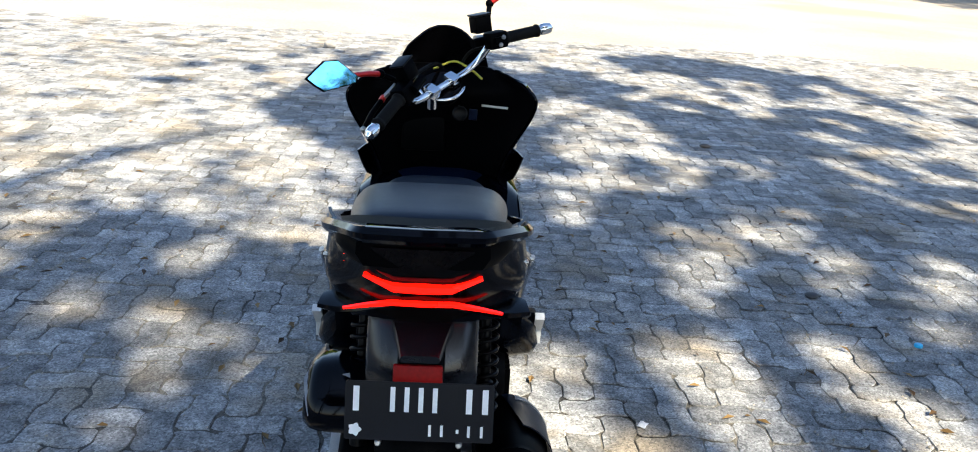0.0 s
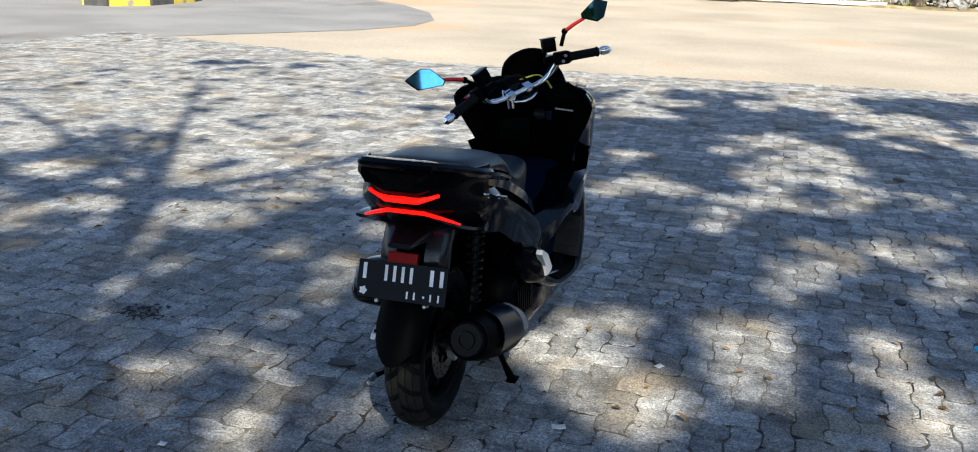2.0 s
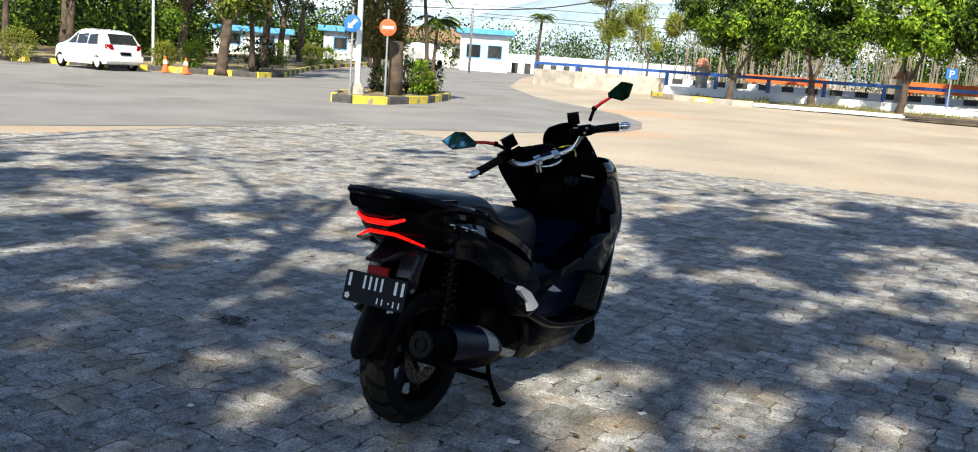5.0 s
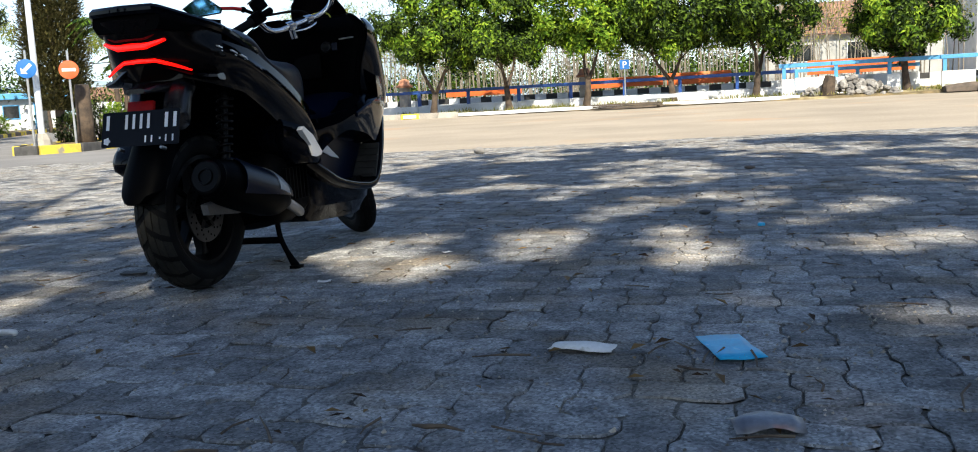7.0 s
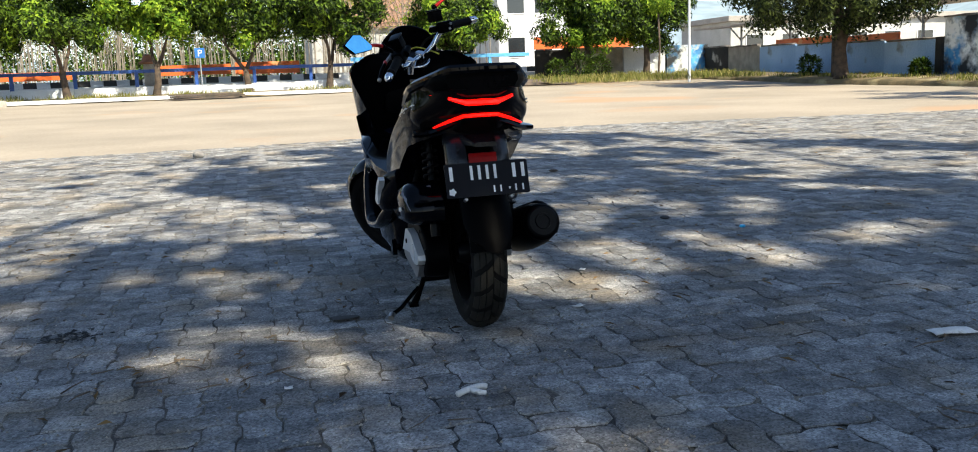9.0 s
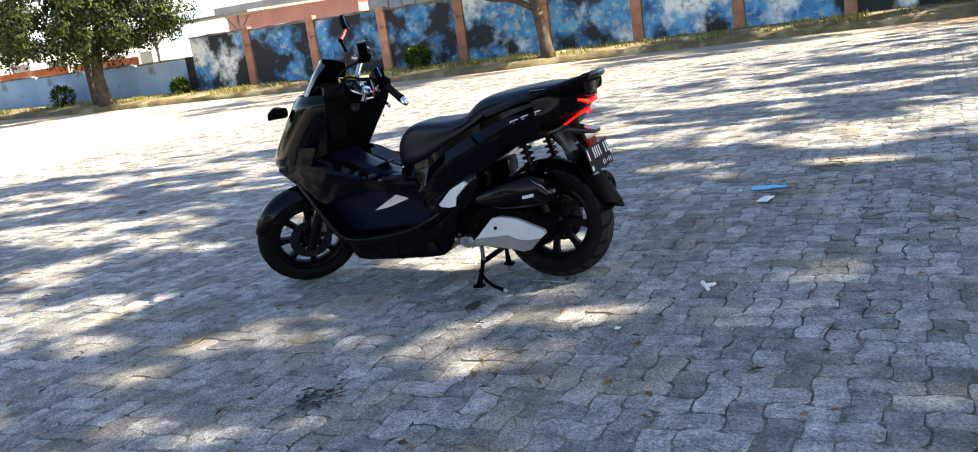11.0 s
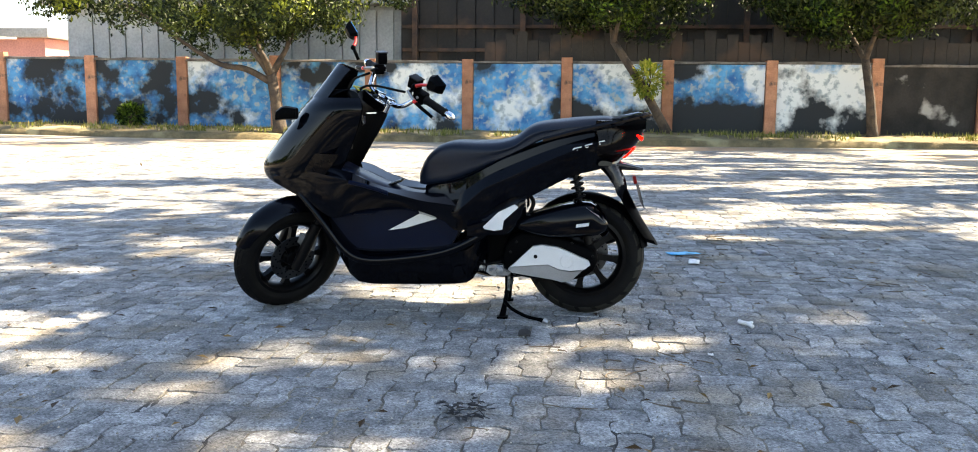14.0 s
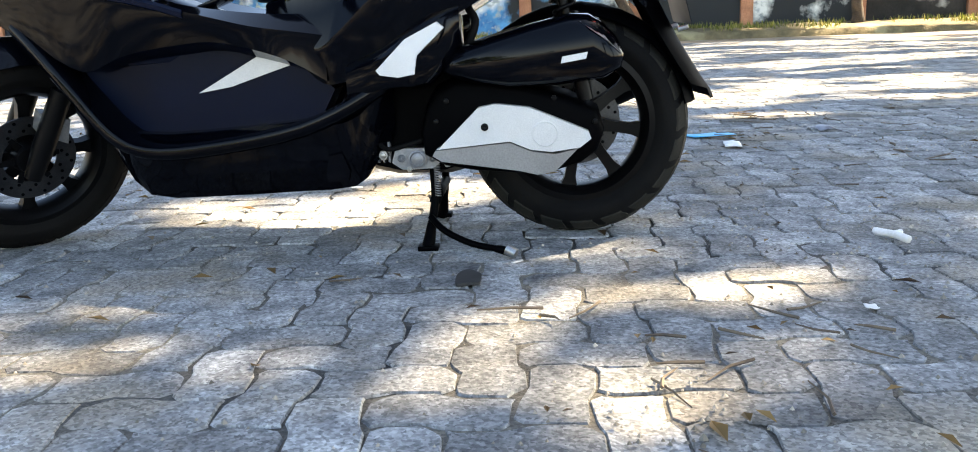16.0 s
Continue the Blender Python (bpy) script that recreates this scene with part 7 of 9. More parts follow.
outl = [(-62, 12.6), (-50, 14.3), (-40, 16.7), (-33, 19.4), (-28, 21.4), (-26.5, 22.4), (-26.9, 24.2), (-29.6, 27.5), (-33.1, 32), (-36.6, 38), (-40, 46), (-62, 60), (-90, 60), (-90, 12)]
bm.faces.new([bm.verts.new((x, y, 0)) for x, y in outl])
y = 14
while y < 60:
    bmesh.ops.bisect_plane(bm, geom=list(bm.verts) + list(bm.edges) + list(bm.faces), plane_co=(0, y, 0), plane_no=(0, 1, 0))
    y += 3
for v in bm.verts:
    v.co.z = ground_z(v.co.y) + 0.14
bmesh.ops.triangulate(bm, faces=list(bm.faces))
solid("verge_west", bm, M["grass_ground"], "planted verge beyond the road", "verge", kind="structure")


def lamp_pole(at, height, label, r0=0.085, arm=None, base=True):
    ob = thing("street_lamp", label, "lamp pole", Matrix.Translation((at[0], at[1], ground_z(at[1]) + 0.1)), "lamp poles")
    bm = bmesh.new()
    tube(bm, [(0, 0, -0.1), (0, 0, height * 0.5), (0, 0, height)], [r0, r0 * 0.85, r0 * 0.6], 14)
    part("pole", bm, M["pole_white"], ob, smooth=True, angle=40)
    if base:
        bm = bmesh.new()
        tube(bm, [(0, 0, -0.12), (0, 0, 0.22), (0, 0, 0.38)], [0.26, 0.22, 0.14], 8)
        part("footing", bm, M["kerb_plain"], ob, "chipped concrete footing")
    bm = bmesh.new()
    tube(bm, [(0, 0, height - 0.05), (0.5, -0.3, height + 0.25), (1.1, -0.7, height + 0.3)], 0.03, 8)
    box(bm, (1.0, -0.95, height + 0.24), (1.45, -0.65, height + 0.34), None, 0.02)
    part("lamp_arm", bm, M["galv"], ob)
    return ob


lamp_pole((-15.35, 16.1), 7.5, "white street lamp pole on a concrete footing")
lamp_pole((-33.5, 22.7), 7.0, "slim pale street lamp pole among trees", 0.07, base=False)
lamp_pole((16.5, 30.2), 6.5, "slim white lamp pole near the boundary wall", 0.06, base=False)
sol = thing("solar_lamp", "tall solar street lamp with a flat panel", "lamp pole", Matrix.Translation((-31.7, 44.9, ground_z(44.9))), "lamp poles")
bm = bmesh.new()
tube(bm, [(0, 0, -0.1), (0, 0, 6.6)], [0.09, 0.06], 10)
part("pole", bm, M["galv"], sol, smooth=True)
bm = bmesh.new()
box(bm, (-0.7, -0.4, -0.03), (0.7, 0.4, 0.03), Matrix.Translation((0, 0, 6.75)) @ Matrix.Rotation(0.25, 4, "X"), 0.01)
part("solar_panel", bm, M["black_paint"], sol, "dark solar panel")
bm = bmesh.new()
tube(bm, [(0, 0, 5.6), (0.9, -0.4, 5.75)], 0.025, 6)
box(bm, (0.8, -0.6, 5.7), (1.2, -0.3, 5.78))
part("lamp_head", bm, M["galv"], sol)

palm((-15.3, 19.2, 0.15), "slim palm with arching fronds on the island", 4, 3.3, 0.06, 17, 1.0)
palm((-15.4, 19.6, 0.15), "slim pale-stemmed palm on the island", 5, 2.3, 0.05, 13, 0.8)
palm((-36.0, 60.5, 0.0), "coconut palm behind the gate", 6, 4.6, 0.12, 16, 1.3)
palm((-36.0, 17.4, 0.1), "palm among the roadside trees", 8, 3.6, 0.12, 14, 1.8)
palm((-27.6, 23.2, 0.1), "palm in the shrub bed", 9, 2.6, 0.10, 13, 1.3)
bm = bmesh.new()
tube(bm, [(0, 0, -0.1), (0.02, 0, 0.6), (0.0, 0.02, 1.2), (0.03, 0, 1.55)], [0.24, 0.21, 0.20, 0.18], 12)
solid("cut_trunk", bm, M["bark"], "brown cut-off palm trunk on the island", "trunk", m=Matrix.Translation((-15.0, 17.3, ground_z(17) + 0.15)), smooth=True)
for k, (x, y, r0, h, c, ml) in enumerate(((-15.6, 18.6, 0.6, 1.25, False, "leaf_dark"), (-15.0, 18.5, 0.5, 1.2, False, "leaf_bright"), (-15.9, 20.2, 0.6, 1.1, False, "leaf_mango"), (-15.3, 19.2, 0.45, 0.8, False, "leaf_yellow"), (-16.3, 18.2, 0.5, 0.9, False, "leaf_dark"))):
    shrub((x, y, 0.14), "leafy shrub on the traffic island", 90 + k, r0 * 0.7, h * 0.9, ml, 800, 0.11, group="island shrubs")
for k, (x, y, r0, h, ml, lab) in enumerate(((-34.7, 17.2, 0.8, 1.3, "leaf_yellow", "yellow-green shrub under the trees"), (-36.6, 16.9, 0.7, 1.2, "leaf_bright", "green shrub under the trees"), (-38.5, 16.8, 0.7, 1.1, "leaf_yellow", "yellow-green shrub under the trees"),
                                            (-30.3, 20.9, 0.55, 1.1, "leaf_yellow", "clipped yellow-green shrub beside the road"), (-29.1, 21.4, 0.5, 1.2, "leaf_bright", "clipped green shrub beside the road"), (-28.6, 24.4, 0.9, 1.5, "leaf_dark", "dark rounded bush beside the road"),
                                            (-34.5, 31.2, 0.6, 1.25, "leaf_bright", "round clipped bright green shrub"), (-34.7, 33.8, 0.6, 1.3, "leaf_yellow", "round clipped shrub with reddish tips"), (-41.5, 17.0, 0.9, 1.4, "leaf_bright", "green shrub under the trees"),
                                            (-33.2, 29.0, 0.6, 1.0, "leaf_mango", "low green shrub beside the road"), (-36.0, 36.5, 0.6, 1.1, "leaf_bright", "round clipped green shrub"))):
    shrub((x, y, 0.12), lab, 110 + k, r0, h, ml, 1100, 0.12)
# trees beyond the road
for k, (x, y, th, tr, cr, ch, lf, ml, sz, lab) in enumerate((
        (-27.6, 21.6, 1.9, 0.22, 3.0, 2.9, 9000, "leaf_mango", 0.17, "stout tree with a dense pale green crown"), (-37.4, 21.0, 2.6, 0.18, 3.4, 3.4, 8000, "leaf_mango", 0.2, "leafy green roadside tree beyond the road"), (-42.5, 19.0, 2.4, 0.2, 3.6, 3.6, 8000, "leaf_mango", 0.2, "leafy green roadside tree beyond the road"),
        (-36.5, 26.5, 2.8, 0.22, 3.8, 3.8, 9000, "leaf_dark", 0.2, "dark leafy roadside tree"), (-35.8, 32.5, 2.6, 0.18, 2.6, 3.4, 7000, "leaf_dark", 0.16, "dark fine-leaved roadside tree"), (-31.6, 27.5, 3.0, 0.2, 3.0, 3.0, 7000, "leaf_mango", 0.18, "tall green roadside tree beyond the road"),
        (-39.4, 37.5, 3.4, 0.18, 2.4, 3.6, 4500, "leaf_road", 0.16, "airy pale green tree"), (-41.0, 33.0, 3.2, 0.24, 4.2, 4.6, 9000, "leaf_mango", 0.22, "tall leafy roadside tree"), (-46.0, 26.0, 3.0, 0.24, 4.4, 4.4, 9000, "leaf_mango", 0.22, "tall leafy roadside tree"),
        (-36.2, 40.5, 2.2, 0.10, 1.7, 3.4, 1500, "leaf_yellow", 0.15, "airy pale green tree"))):
    broad_tree("roadside_tree", (x, y, 0.1), lab, 300 + k, th, tr, (0.2, 0.1), cr * 1.18, ch * 1.2, 2, 3, int(lf * 1.0), sz * 1.4, "leaf_road" if ml == "leaf_mango" else ml, 0.52, "trees beyond the road", 2, second="leaf_bright" if ml == "leaf_mango" else None)
# dark column of the cypress behind the island
r3 = random.Random(21)
cy = thing("cypress_tree", "dark columnar conifer behind the island", "tree", Matrix.Translation((-18.8, 20.9, ground_z(20.9) + 0.1)))
bm = bmesh.new()
tube(bm, [(0, 0, -0.1), (0, 0, 3), (0, 0, 6.5)], [0.16, 0.12, 0.03], 8)
part("trunk", bm, M["bark"], cy)
bm = bmesh.new()
for i in range(26000):
    z = 1.0 + 5.9 * r3.random()
    rad = 0.95 * min(1, (z - 0.7) * 1.2) * (1 - 0.35 * ((z - 1.3) / 5.6) ** 2) * (1 + 0.18 * math.sin(z * 3.1 + i % 7))
    a = r3.uniform(0, 6.283)
    d = Vector((math.cos(a), math.sin(a), 0.6))
    leaf_quad(bm, Vector((math.cos(a) * rad * r3.uniform(0.55, 1.05), math.sin(a) * rad * r3.uniform(0.55, 1.05), z)), (d + rand_dir(r3) * 0.6).normalized(), Vector((0, 0, 1)), 0.14, 0.07)
M["leaf_olive"] = leaf_surface("olive_needles", (0.050, 0.050, 0.018), (0.19, 0.165, 0.062), 0.08)
part("foliage", bm, M["leaf_olive"], cy)
# trees by the east wall and in the corner
old_tree = broad_tree("wall_tree", (19.3, 7.2, 0.18), "old tree beside the painted wall, its crown reaching over it", 401, 1.5, 0.17, (0.1, 0.25), 5.2, 1.9, 2, 3, 17000, 0.20, "leaf_dark", 0.5, "trees by the wall", 3, second="leaf_road", low=1.05, shift=(0.3, 1.8))
bm = bmesh.new()
tube(bm, catmull([Vector(p) for p in ((0.08, 0.2, 1.25), (0.0, 0.9, 1.62), (-0.1, 1.5, 1.72), (-0.1, 2.3, 2.15), (0.0, 3.2, 2.75), (0.1, 4.2, 3.3))], 5), [0.095 - 0.0027 * i for i in range(26)], 9)
part("bough", bm, M["bark"], old_tree, "long crooked bough", True)
broad_tree("wall_tree", (20.3, -3.0, 0.2), "tree leaning northwards before the wall", 402, 2.4, 0.12, (-0.3, 1.5), 3.0, 1.9, 2, 3, 14000, 0.20, "leaf_dark", 0.55, "trees by the wall", 2, second="leaf_mango", low=0.3)
broad_tree("wall_tree", (20.2, -8.2, 0.2), "tree beside the dark end of the wall", 403, 2.0, 0.13, (0.0, 0.3), 3.2, 1.9, 2, 3, 14000, 0.20, "leaf_dark", 0.55, "trees by the wall", 2, second="leaf_mango", low=0.4)
broad_tree("wall_tree", (19.0, 23.8, 0.15), "twin-trunked dark tree before the wall", 405, 2.0, 0.22, (0.1, 0.0), 4.0, 1.9, 2, 3, 15000, 0.22, "leaf_dark", 0.55, "trees by the wall", 3, low=-0.3)
broad_tree("wall_tree", (19.4, 24.6, 0.15), "twin-trunked dark tree before the wall", 406, 2.2, 0.2, (0.2, 0.4), 2.4, 1.8, 2, 3, 4500, 0.19, "leaf_dark", 0.55, "trees by the wall", 2)
broad_tree("wall_tree", (14.5, 36.4, 0.1), "dense round tree at the corner of the yard", 407, 1.3, 0.16, (0.0, 0.0), 2.3, 2.2, 2, 3, 9000, 0.25, "leaf_mango", 0.55, "trees by the wall", 2, second="leaf_bright")
broad_tree("wall_tree", (17.3, 36.1, 0.1), "dense round tree at the corner of the yard", 408, 1.4, 0.16, (0.0, 0.0), 2.2, 2.2, 2, 3, 9000, 0.25, "leaf_mango", 0.55, "trees by the wall", 2, second="leaf_bright")
broad_tree("young_tree", (15.9, 31.8, 0.15), "thin young tree beside the lamp pole", 409, 2.6, 0.045, (0.05, 0.1), 0.9, 0.9, 1, 3, 700, 0.16, "leaf_bright", 0.35, "", 2)
shrub((19.9, -2.4, 1.15), "bright green sprout on the leaning trunk", 130, 0.36, 0.95, "leaf_yellow", 700, 0.14, "trunk_sprout", "")
for k, (x, y, h) in enumerate(((13.2, 34.0, 1.2), (12.0, 33.6, 0.9), (19.9, 27.0, 0.8), (20.3, 11.8, 0.7), (20.3, 21.5, 0.6), (14.6, 35.2, 1.0))):
    shrub((x, y, 0.15), "weedy green bush beside the wall", 140 + k, h * 0.55, h, "leaf_mango", 900, 0.13, group="weeds by the wall")

# ---- buildings ----
def building(name, label, lo, hi, z0, h, wall_mat, roof_mat, roof="flat", rot=0.0, overhang=0.4, windows=(), band=None, rise=1.2):
    """A simple house: walls with window openings set in, and a flat or pitched roof."""
    cx, cy_, hx, hy = (lo[0] + hi[0]) / 2, (lo[1] + hi[1]) / 2, (hi[0] - lo[0]) / 2, (hi[1] - lo[1]) / 2
    ob = thing(name, label, "building", Matrix.Translation((cx, cy_, z0)) @ Matrix.Rotation(rot, 4, "Z"))
    bm = bmesh.new()
    box(bm, (-hx, -hy, -0.3), (hx, hy, h), None, 0.02)
    part("wall", bm, wall_mat, ob)
    bm = bmesh.new()
    if roof == "flat":
        box(bm, (-hx - overhang, -hy - overhang, h + 0.004), (hx + overhang, hy + overhang, h + 0.4), None, 0.03)
        part("roof", bm, roof_mat, ob)
    else:
        rows__ = [[(x, -hy - overhang, h - 0.1), (x, 0, h + rise), (x, hy + overhang, h - 0.1), (x, hy + overhang, h - 0.2), (x, 0, h + rise - 0.12), (x, -hy - overhang, h - 0.2)] for x in (-hx - overhang, hx + overhang)]
        loft(bm, rows__)
        rf = part("roof", bm, roof_mat, ob)
        bm = bmesh.new()
        for i in range(int((2 * hx + 2 * overhang) / 0.3)):
            x = -hx - overhang + 0.15 + i * 0.3
            for s in (-1, 1):
                tube(bm, [(x, 0, h + rise + 0.02), (x, s * (hy + overhang), h - 0.08)], 0.045, 5)
        tagged(part("tile_rows", bm, roof_mat, rf), "rows of clay tiles", kind="stuff")
    for wx, wz, ww, wh in windows:
        wo = bmesh.new()
        box(wo, (wx - ww / 2, -hy - 0.02, wz), (wx + ww / 2, -hy + 0.05, wz + wh))
        win = part("window", wo, M["window"], ob)
        fr = bmesh.new()
        for a, b_, c, d in ((wx - ww / 2 - 0.06, wx + ww / 2 + 0.06, wz - 0.06, wz), (wx - ww / 2 - 0.06, wx + ww / 2 + 0.06, wz + wh, wz + wh + 0.06), (wx - ww / 2 - 0.06, wx - ww / 2, wz, wz + wh), (wx + ww / 2, wx + ww / 2 + 0.06, wz, wz + wh)):
            box(fr, (a, -hy - 0.05, c), (b_, -hy + 0.02, d))
        part("window_frame", fr, M["white_wall"] if band is None else band, win)
    return ob


building("guard_house", "small white guard house with a blue roof edge", (-46.0, 46.0), (-41.8, 49.0), ground_z(46), 2.1, M["white_wall"], M["light_blue"], rot=radians(38), windows=((-0.9, 0.9, 0.9, 0.8), (0.9, 0.1, 0.8, 1.8)), band=M["light_blue"])
building("gate_house", "white gate house with a blue fascia", (-39.2, 53.5), (-35.6, 56.5), ground_z(54), 2.7, M["white_wall"], M["light_blue"], rot=radians(32), windows=((-0.8, 1.0, 1.0, 0.9), (0.8, 1.0, 1.0, 0.9)), band=M["light_blue"])
building("low_kiosk", "low kiosk with a blue roof behind the trees", (-54, 42.5), (-48.5, 46), ground_z(44), 1.7, M["white_wall"], M["light_blue"], rot=radians(45), windows=((-1.2, 0.8, 1.0, 0.7), (1.2, 0.8, 1.0, 0.7)), band=M["light_blue"])
building("tiled_house", "house with a brown clay tile roof", (-53, 62), (-45, 68), ground_z(62), 2.3, M["white_wall"], M["roof_tile"], "pitched", radians(36), windows=((-2, 0.8, 1.0, 0.9), (1.5, 0.8, 1.0, 0.9)))
building("tiled_house", "large house with a clay tile roof behind the fence", (4.0, 68), (16, 77), ground_z(70), 4.2, M["shed_pale"], M["roof_tile"], "pitched", 0.0, windows=((-3.5, 2.2, 1.6, 1.2), (0.5, 2.2, 1.6, 1.2), (4, 2.2, 1.6, 1.2)), rise=2.6)
building("long_shed", "long grey shed behind the east wall", (24.0, -24), (34, 4.85), 0.1, 5.2, M["shed_wall"], M["roof_grey"], overhang=0.6)
building("pale_shed", "pale metal-clad shed behind the east wall", (24.5, 4.95), (33, 16), 0.1, 3.9, M["shed_pale"], M["roof_grey"], overhang=0.6)
building("pink_building", "pink and cream painted building behind the wall", (33, 22), (41, 30), 0.2, 3.4, M["pink_wall"], M["roof_grey"])
building("white_building", "white apartment block behind the corner", (14.5, 52), (24, 60), ground_z(52), 6.4, M["white_wall"], M["roof_grey"], windows=tuple((x, z, 1.1, 1.2) for x in (-3.6, -1.8, 0, 1.8, 3.6) for z in (1.2, 3.9)))
building("cream_building", "wide cream building behind the carport", (34, 58), (56, 66), ground_z(58), 3.4, M["shed_pale"], M["roof_grey"], windows=tuple((x, 1.2, 1.4, 1.2) for x in (-9, -6, -3, 0, 3, 6, 9)))
# pale slabs on the shed wall
for k in range(19):
    y = 5.2 + k * 0.55
    bm = bmesh.new()
    box(bm, (24.40, y, 0.2), (24.46, y + 0.50, 3.85))
    o = finish("cladding_rib", bm, M["shed_pale"])
    o.parent = bpy.data.objects["pale_shed"]
    o.matrix_parent_inverse = bpy.data.objects["pale_shed"].matrix_basis.inverted()
# boards, girts and posts on the dark shed
shed = bpy.data.objects["long_shed"]
rb = random.Random(63)


def on_shed(name, lo, hi, mat_, bevel=0.0):
    bm = bmesh.new()
    box(bm, lo, hi, None, bevel)
    o = finish(name, bm, mat_)
    o.parent = shed
    o.matrix_parent_inverse = shed.matrix_basis.inverted()


for k in range(36):
    y = -16.0 + k * 0.58
    on_shed("cladding_board", (23.93 + rb.uniform(-0.02, 0.02), y, 0.2), (23.99, y + 0.58 - rb.uniform(0.02, 0.05), 5.0 - rb.uniform(0, 0.3)), M["shed_wall"])
for z in (2.55, 3.25):
    on_shed("girt", (23.80, -16.0, z), (23.905, 4.8, z + 0.11), M["rust"], 0.01)
for k in range(7):
    on_shed("post", (23.62, -15.5 + k * 3.3, 0.1), (23.78, -15.34 + k * 3.3, 5.1), M["rust"], 0.01)
# carport behind the wall
cpt = thing("carport", "open carport with a pale sheet roof on posts", "carport", Matrix.Translation((24.5, 31.0, ground_z(31))))
for i in range(5):
    bm = bmesh.new()
    tube(bm, [(0, -9 + i * 4.5, -0.2), (0, -9 + i * 4.5, 2.6)], 0.06, 8)
    tube(bm, [(0, -9 + i * 4.5, 1.9), (0.7, -9 + i * 4.5, 2.6)], 0.04, 6)
    tube(bm, [(0, -9 + i * 4.5, 1.9), (-0.7, -9 + i * 4.5, 2.6)], 0.04, 6)
    part("post", bm, M["galv"], cpt)
bm = bmesh.new()
box(bm, (-1.6, -11, 2.62), (3.6, 11, 2.70), Matrix.Rotation(radians(-3), 4, "Y"))
part("roof_sheet", bm, M["roof_grey"], cpt)
chk = thing("chequered_wall", "white road wall with black blocks by the gate", "wall", kind="structure")
for k in range(12):
    bm = bmesh.new()
    box(bm, (0, 0, 0), (0.5, 0.25, 1.2 if k % 2 else 0.9), None, 0.02)
    o = part("block", bm, M["white_wall"] if k % 2 else M["black_paint"], chk)
    o.matrix_basis = Matrix.Translation((-37.8 + k * 0.45, 59.6 + k * 0.27, ground_z(60) - 0.1)) @ Matrix.Rotation(0.53, 4, "Z")
bm = bmesh.new()
box(bm, (-39, 61, ground_z(61)), (-24, 61.3, ground_z(61) + 1.5), Matrix.Translation((-38, 61, 0)) @ Matrix.Rotation(0.5, 4, "Z") @ Matrix.Translation((38, -61, 0)))
part("white_wall", bm, M["white_wall"], chk)

# overhead cable
cable = bmesh.new()
tube(cable, catmull([Vector(p) for p in ((-40, 47.5, 5.0), (-31, 44.5, 4.72), (-25.5, 43, 4.78), (-20.6, 41.3, 5.15), (-12, 39.5, 5.9))], 5), 0.035, 6)
solid("overhead_cable", cable, M["black_paint"], "sagging black overhead cable", "cable")
for k, z in enumerate((4.3, 4.55, 5.2)):
    cable = bmesh.new()
    tube(cable, [(-45, 58, z + 1), (-22, 55, z), (-4, 56, z - 0.1), (14, 60, z + 0.3)], 0.02, 5)
    solid("overhead_cable", cable, M["black_paint"], "thin black overhead wire behind the fence", "cable", "overhead wires")
# distant woods: bare pale trunks and sparse crowns, and green masses
r4 = random.Random(55)
wood_bm, leaf_bm, green_bm = bmesh.new(), bmesh.new(), bmesh.new()
for i in range(300):
    x, y = r4.uniform(-24, 14), r4.uniform(50, 74)
    h = r4.uniform(4.5, 8.0)
    z0 = ground_z(y)
    b0 = Vector((x, y, z0))
    top = b0 + Vector((r4.uniform(-0.4, 0.4), r4.uniform(-0.4, 0.4), h))
    tube(wood_bm, [b0, b0.lerp(top, 0.5) + rand_dir(r4) * 0.1, top], [0.040, 0.028, 0.010], 5)
    for j in range(6):
        s0 = b0.lerp(top, r4.uniform(0.45, 0.95))
        e0 = s0 + Vector((r4.uniform(-0.9, 0.9), r4.uniform(-0.9, 0.9), r4.uniform(0.4, 1.1)))
        tube(wood_bm, [s0, e0], [0.025, 0.008], 4)
        for _ in range(9):
            leaf_quad(leaf_bm, e0 + rand_dir(r4) * 0.5, rand_dir(r4), Vector((0, 0, 1)), 0.22, 0.10)
for i in range(60):
    x, y = r4.uniform(-75, 45), r4.uniform(95, 135)
    c0 = Vector((x, y, ground_z(y) + r4.uniform(1.5, 4.0)))
    for _ in range(700):
        leaf_quad(green_bm, c0 + Vector((r4.gauss(0, 2.4), r4.gauss(0, 2.0), r4.gauss(0, 1.3))), rand_dir(r4), Vector((0, 0, 1)), 0.48, 0.28)
for i in range(70):
    x, y = r4.uniform(-84, -44), r4.uniform(24, 66)
    c0 = Vector((x, y, ground_z(y) + r4.uniform(0.5, 2.8)))
    for _ in range(1050):
        leaf_quad(green_bm, c0 + Vector((r4.gauss(0, 1.7), r4.gauss(0, 1.6), r4.gauss(0, 1.2))), rand_dir(r4), Vector((0, 0, 1)), 0.34, 0.20)
M["pale_bark"] = surface("pale_bark", (0.27, 0.24, 0.19), (0.15, 0.135, 0.11), 0.9, scale=4, fine=20, bump=0.3)
solid("woods_trunks", wood_bm, M["pale_bark"], "stand of slender pale trunks behind the fence", "woods", kind="stuff")
solid("woods_leaves", leaf_bm, M["leaf_yellow"], "sparse yellowish leaves of the far woods", "woods", kind="stuff")
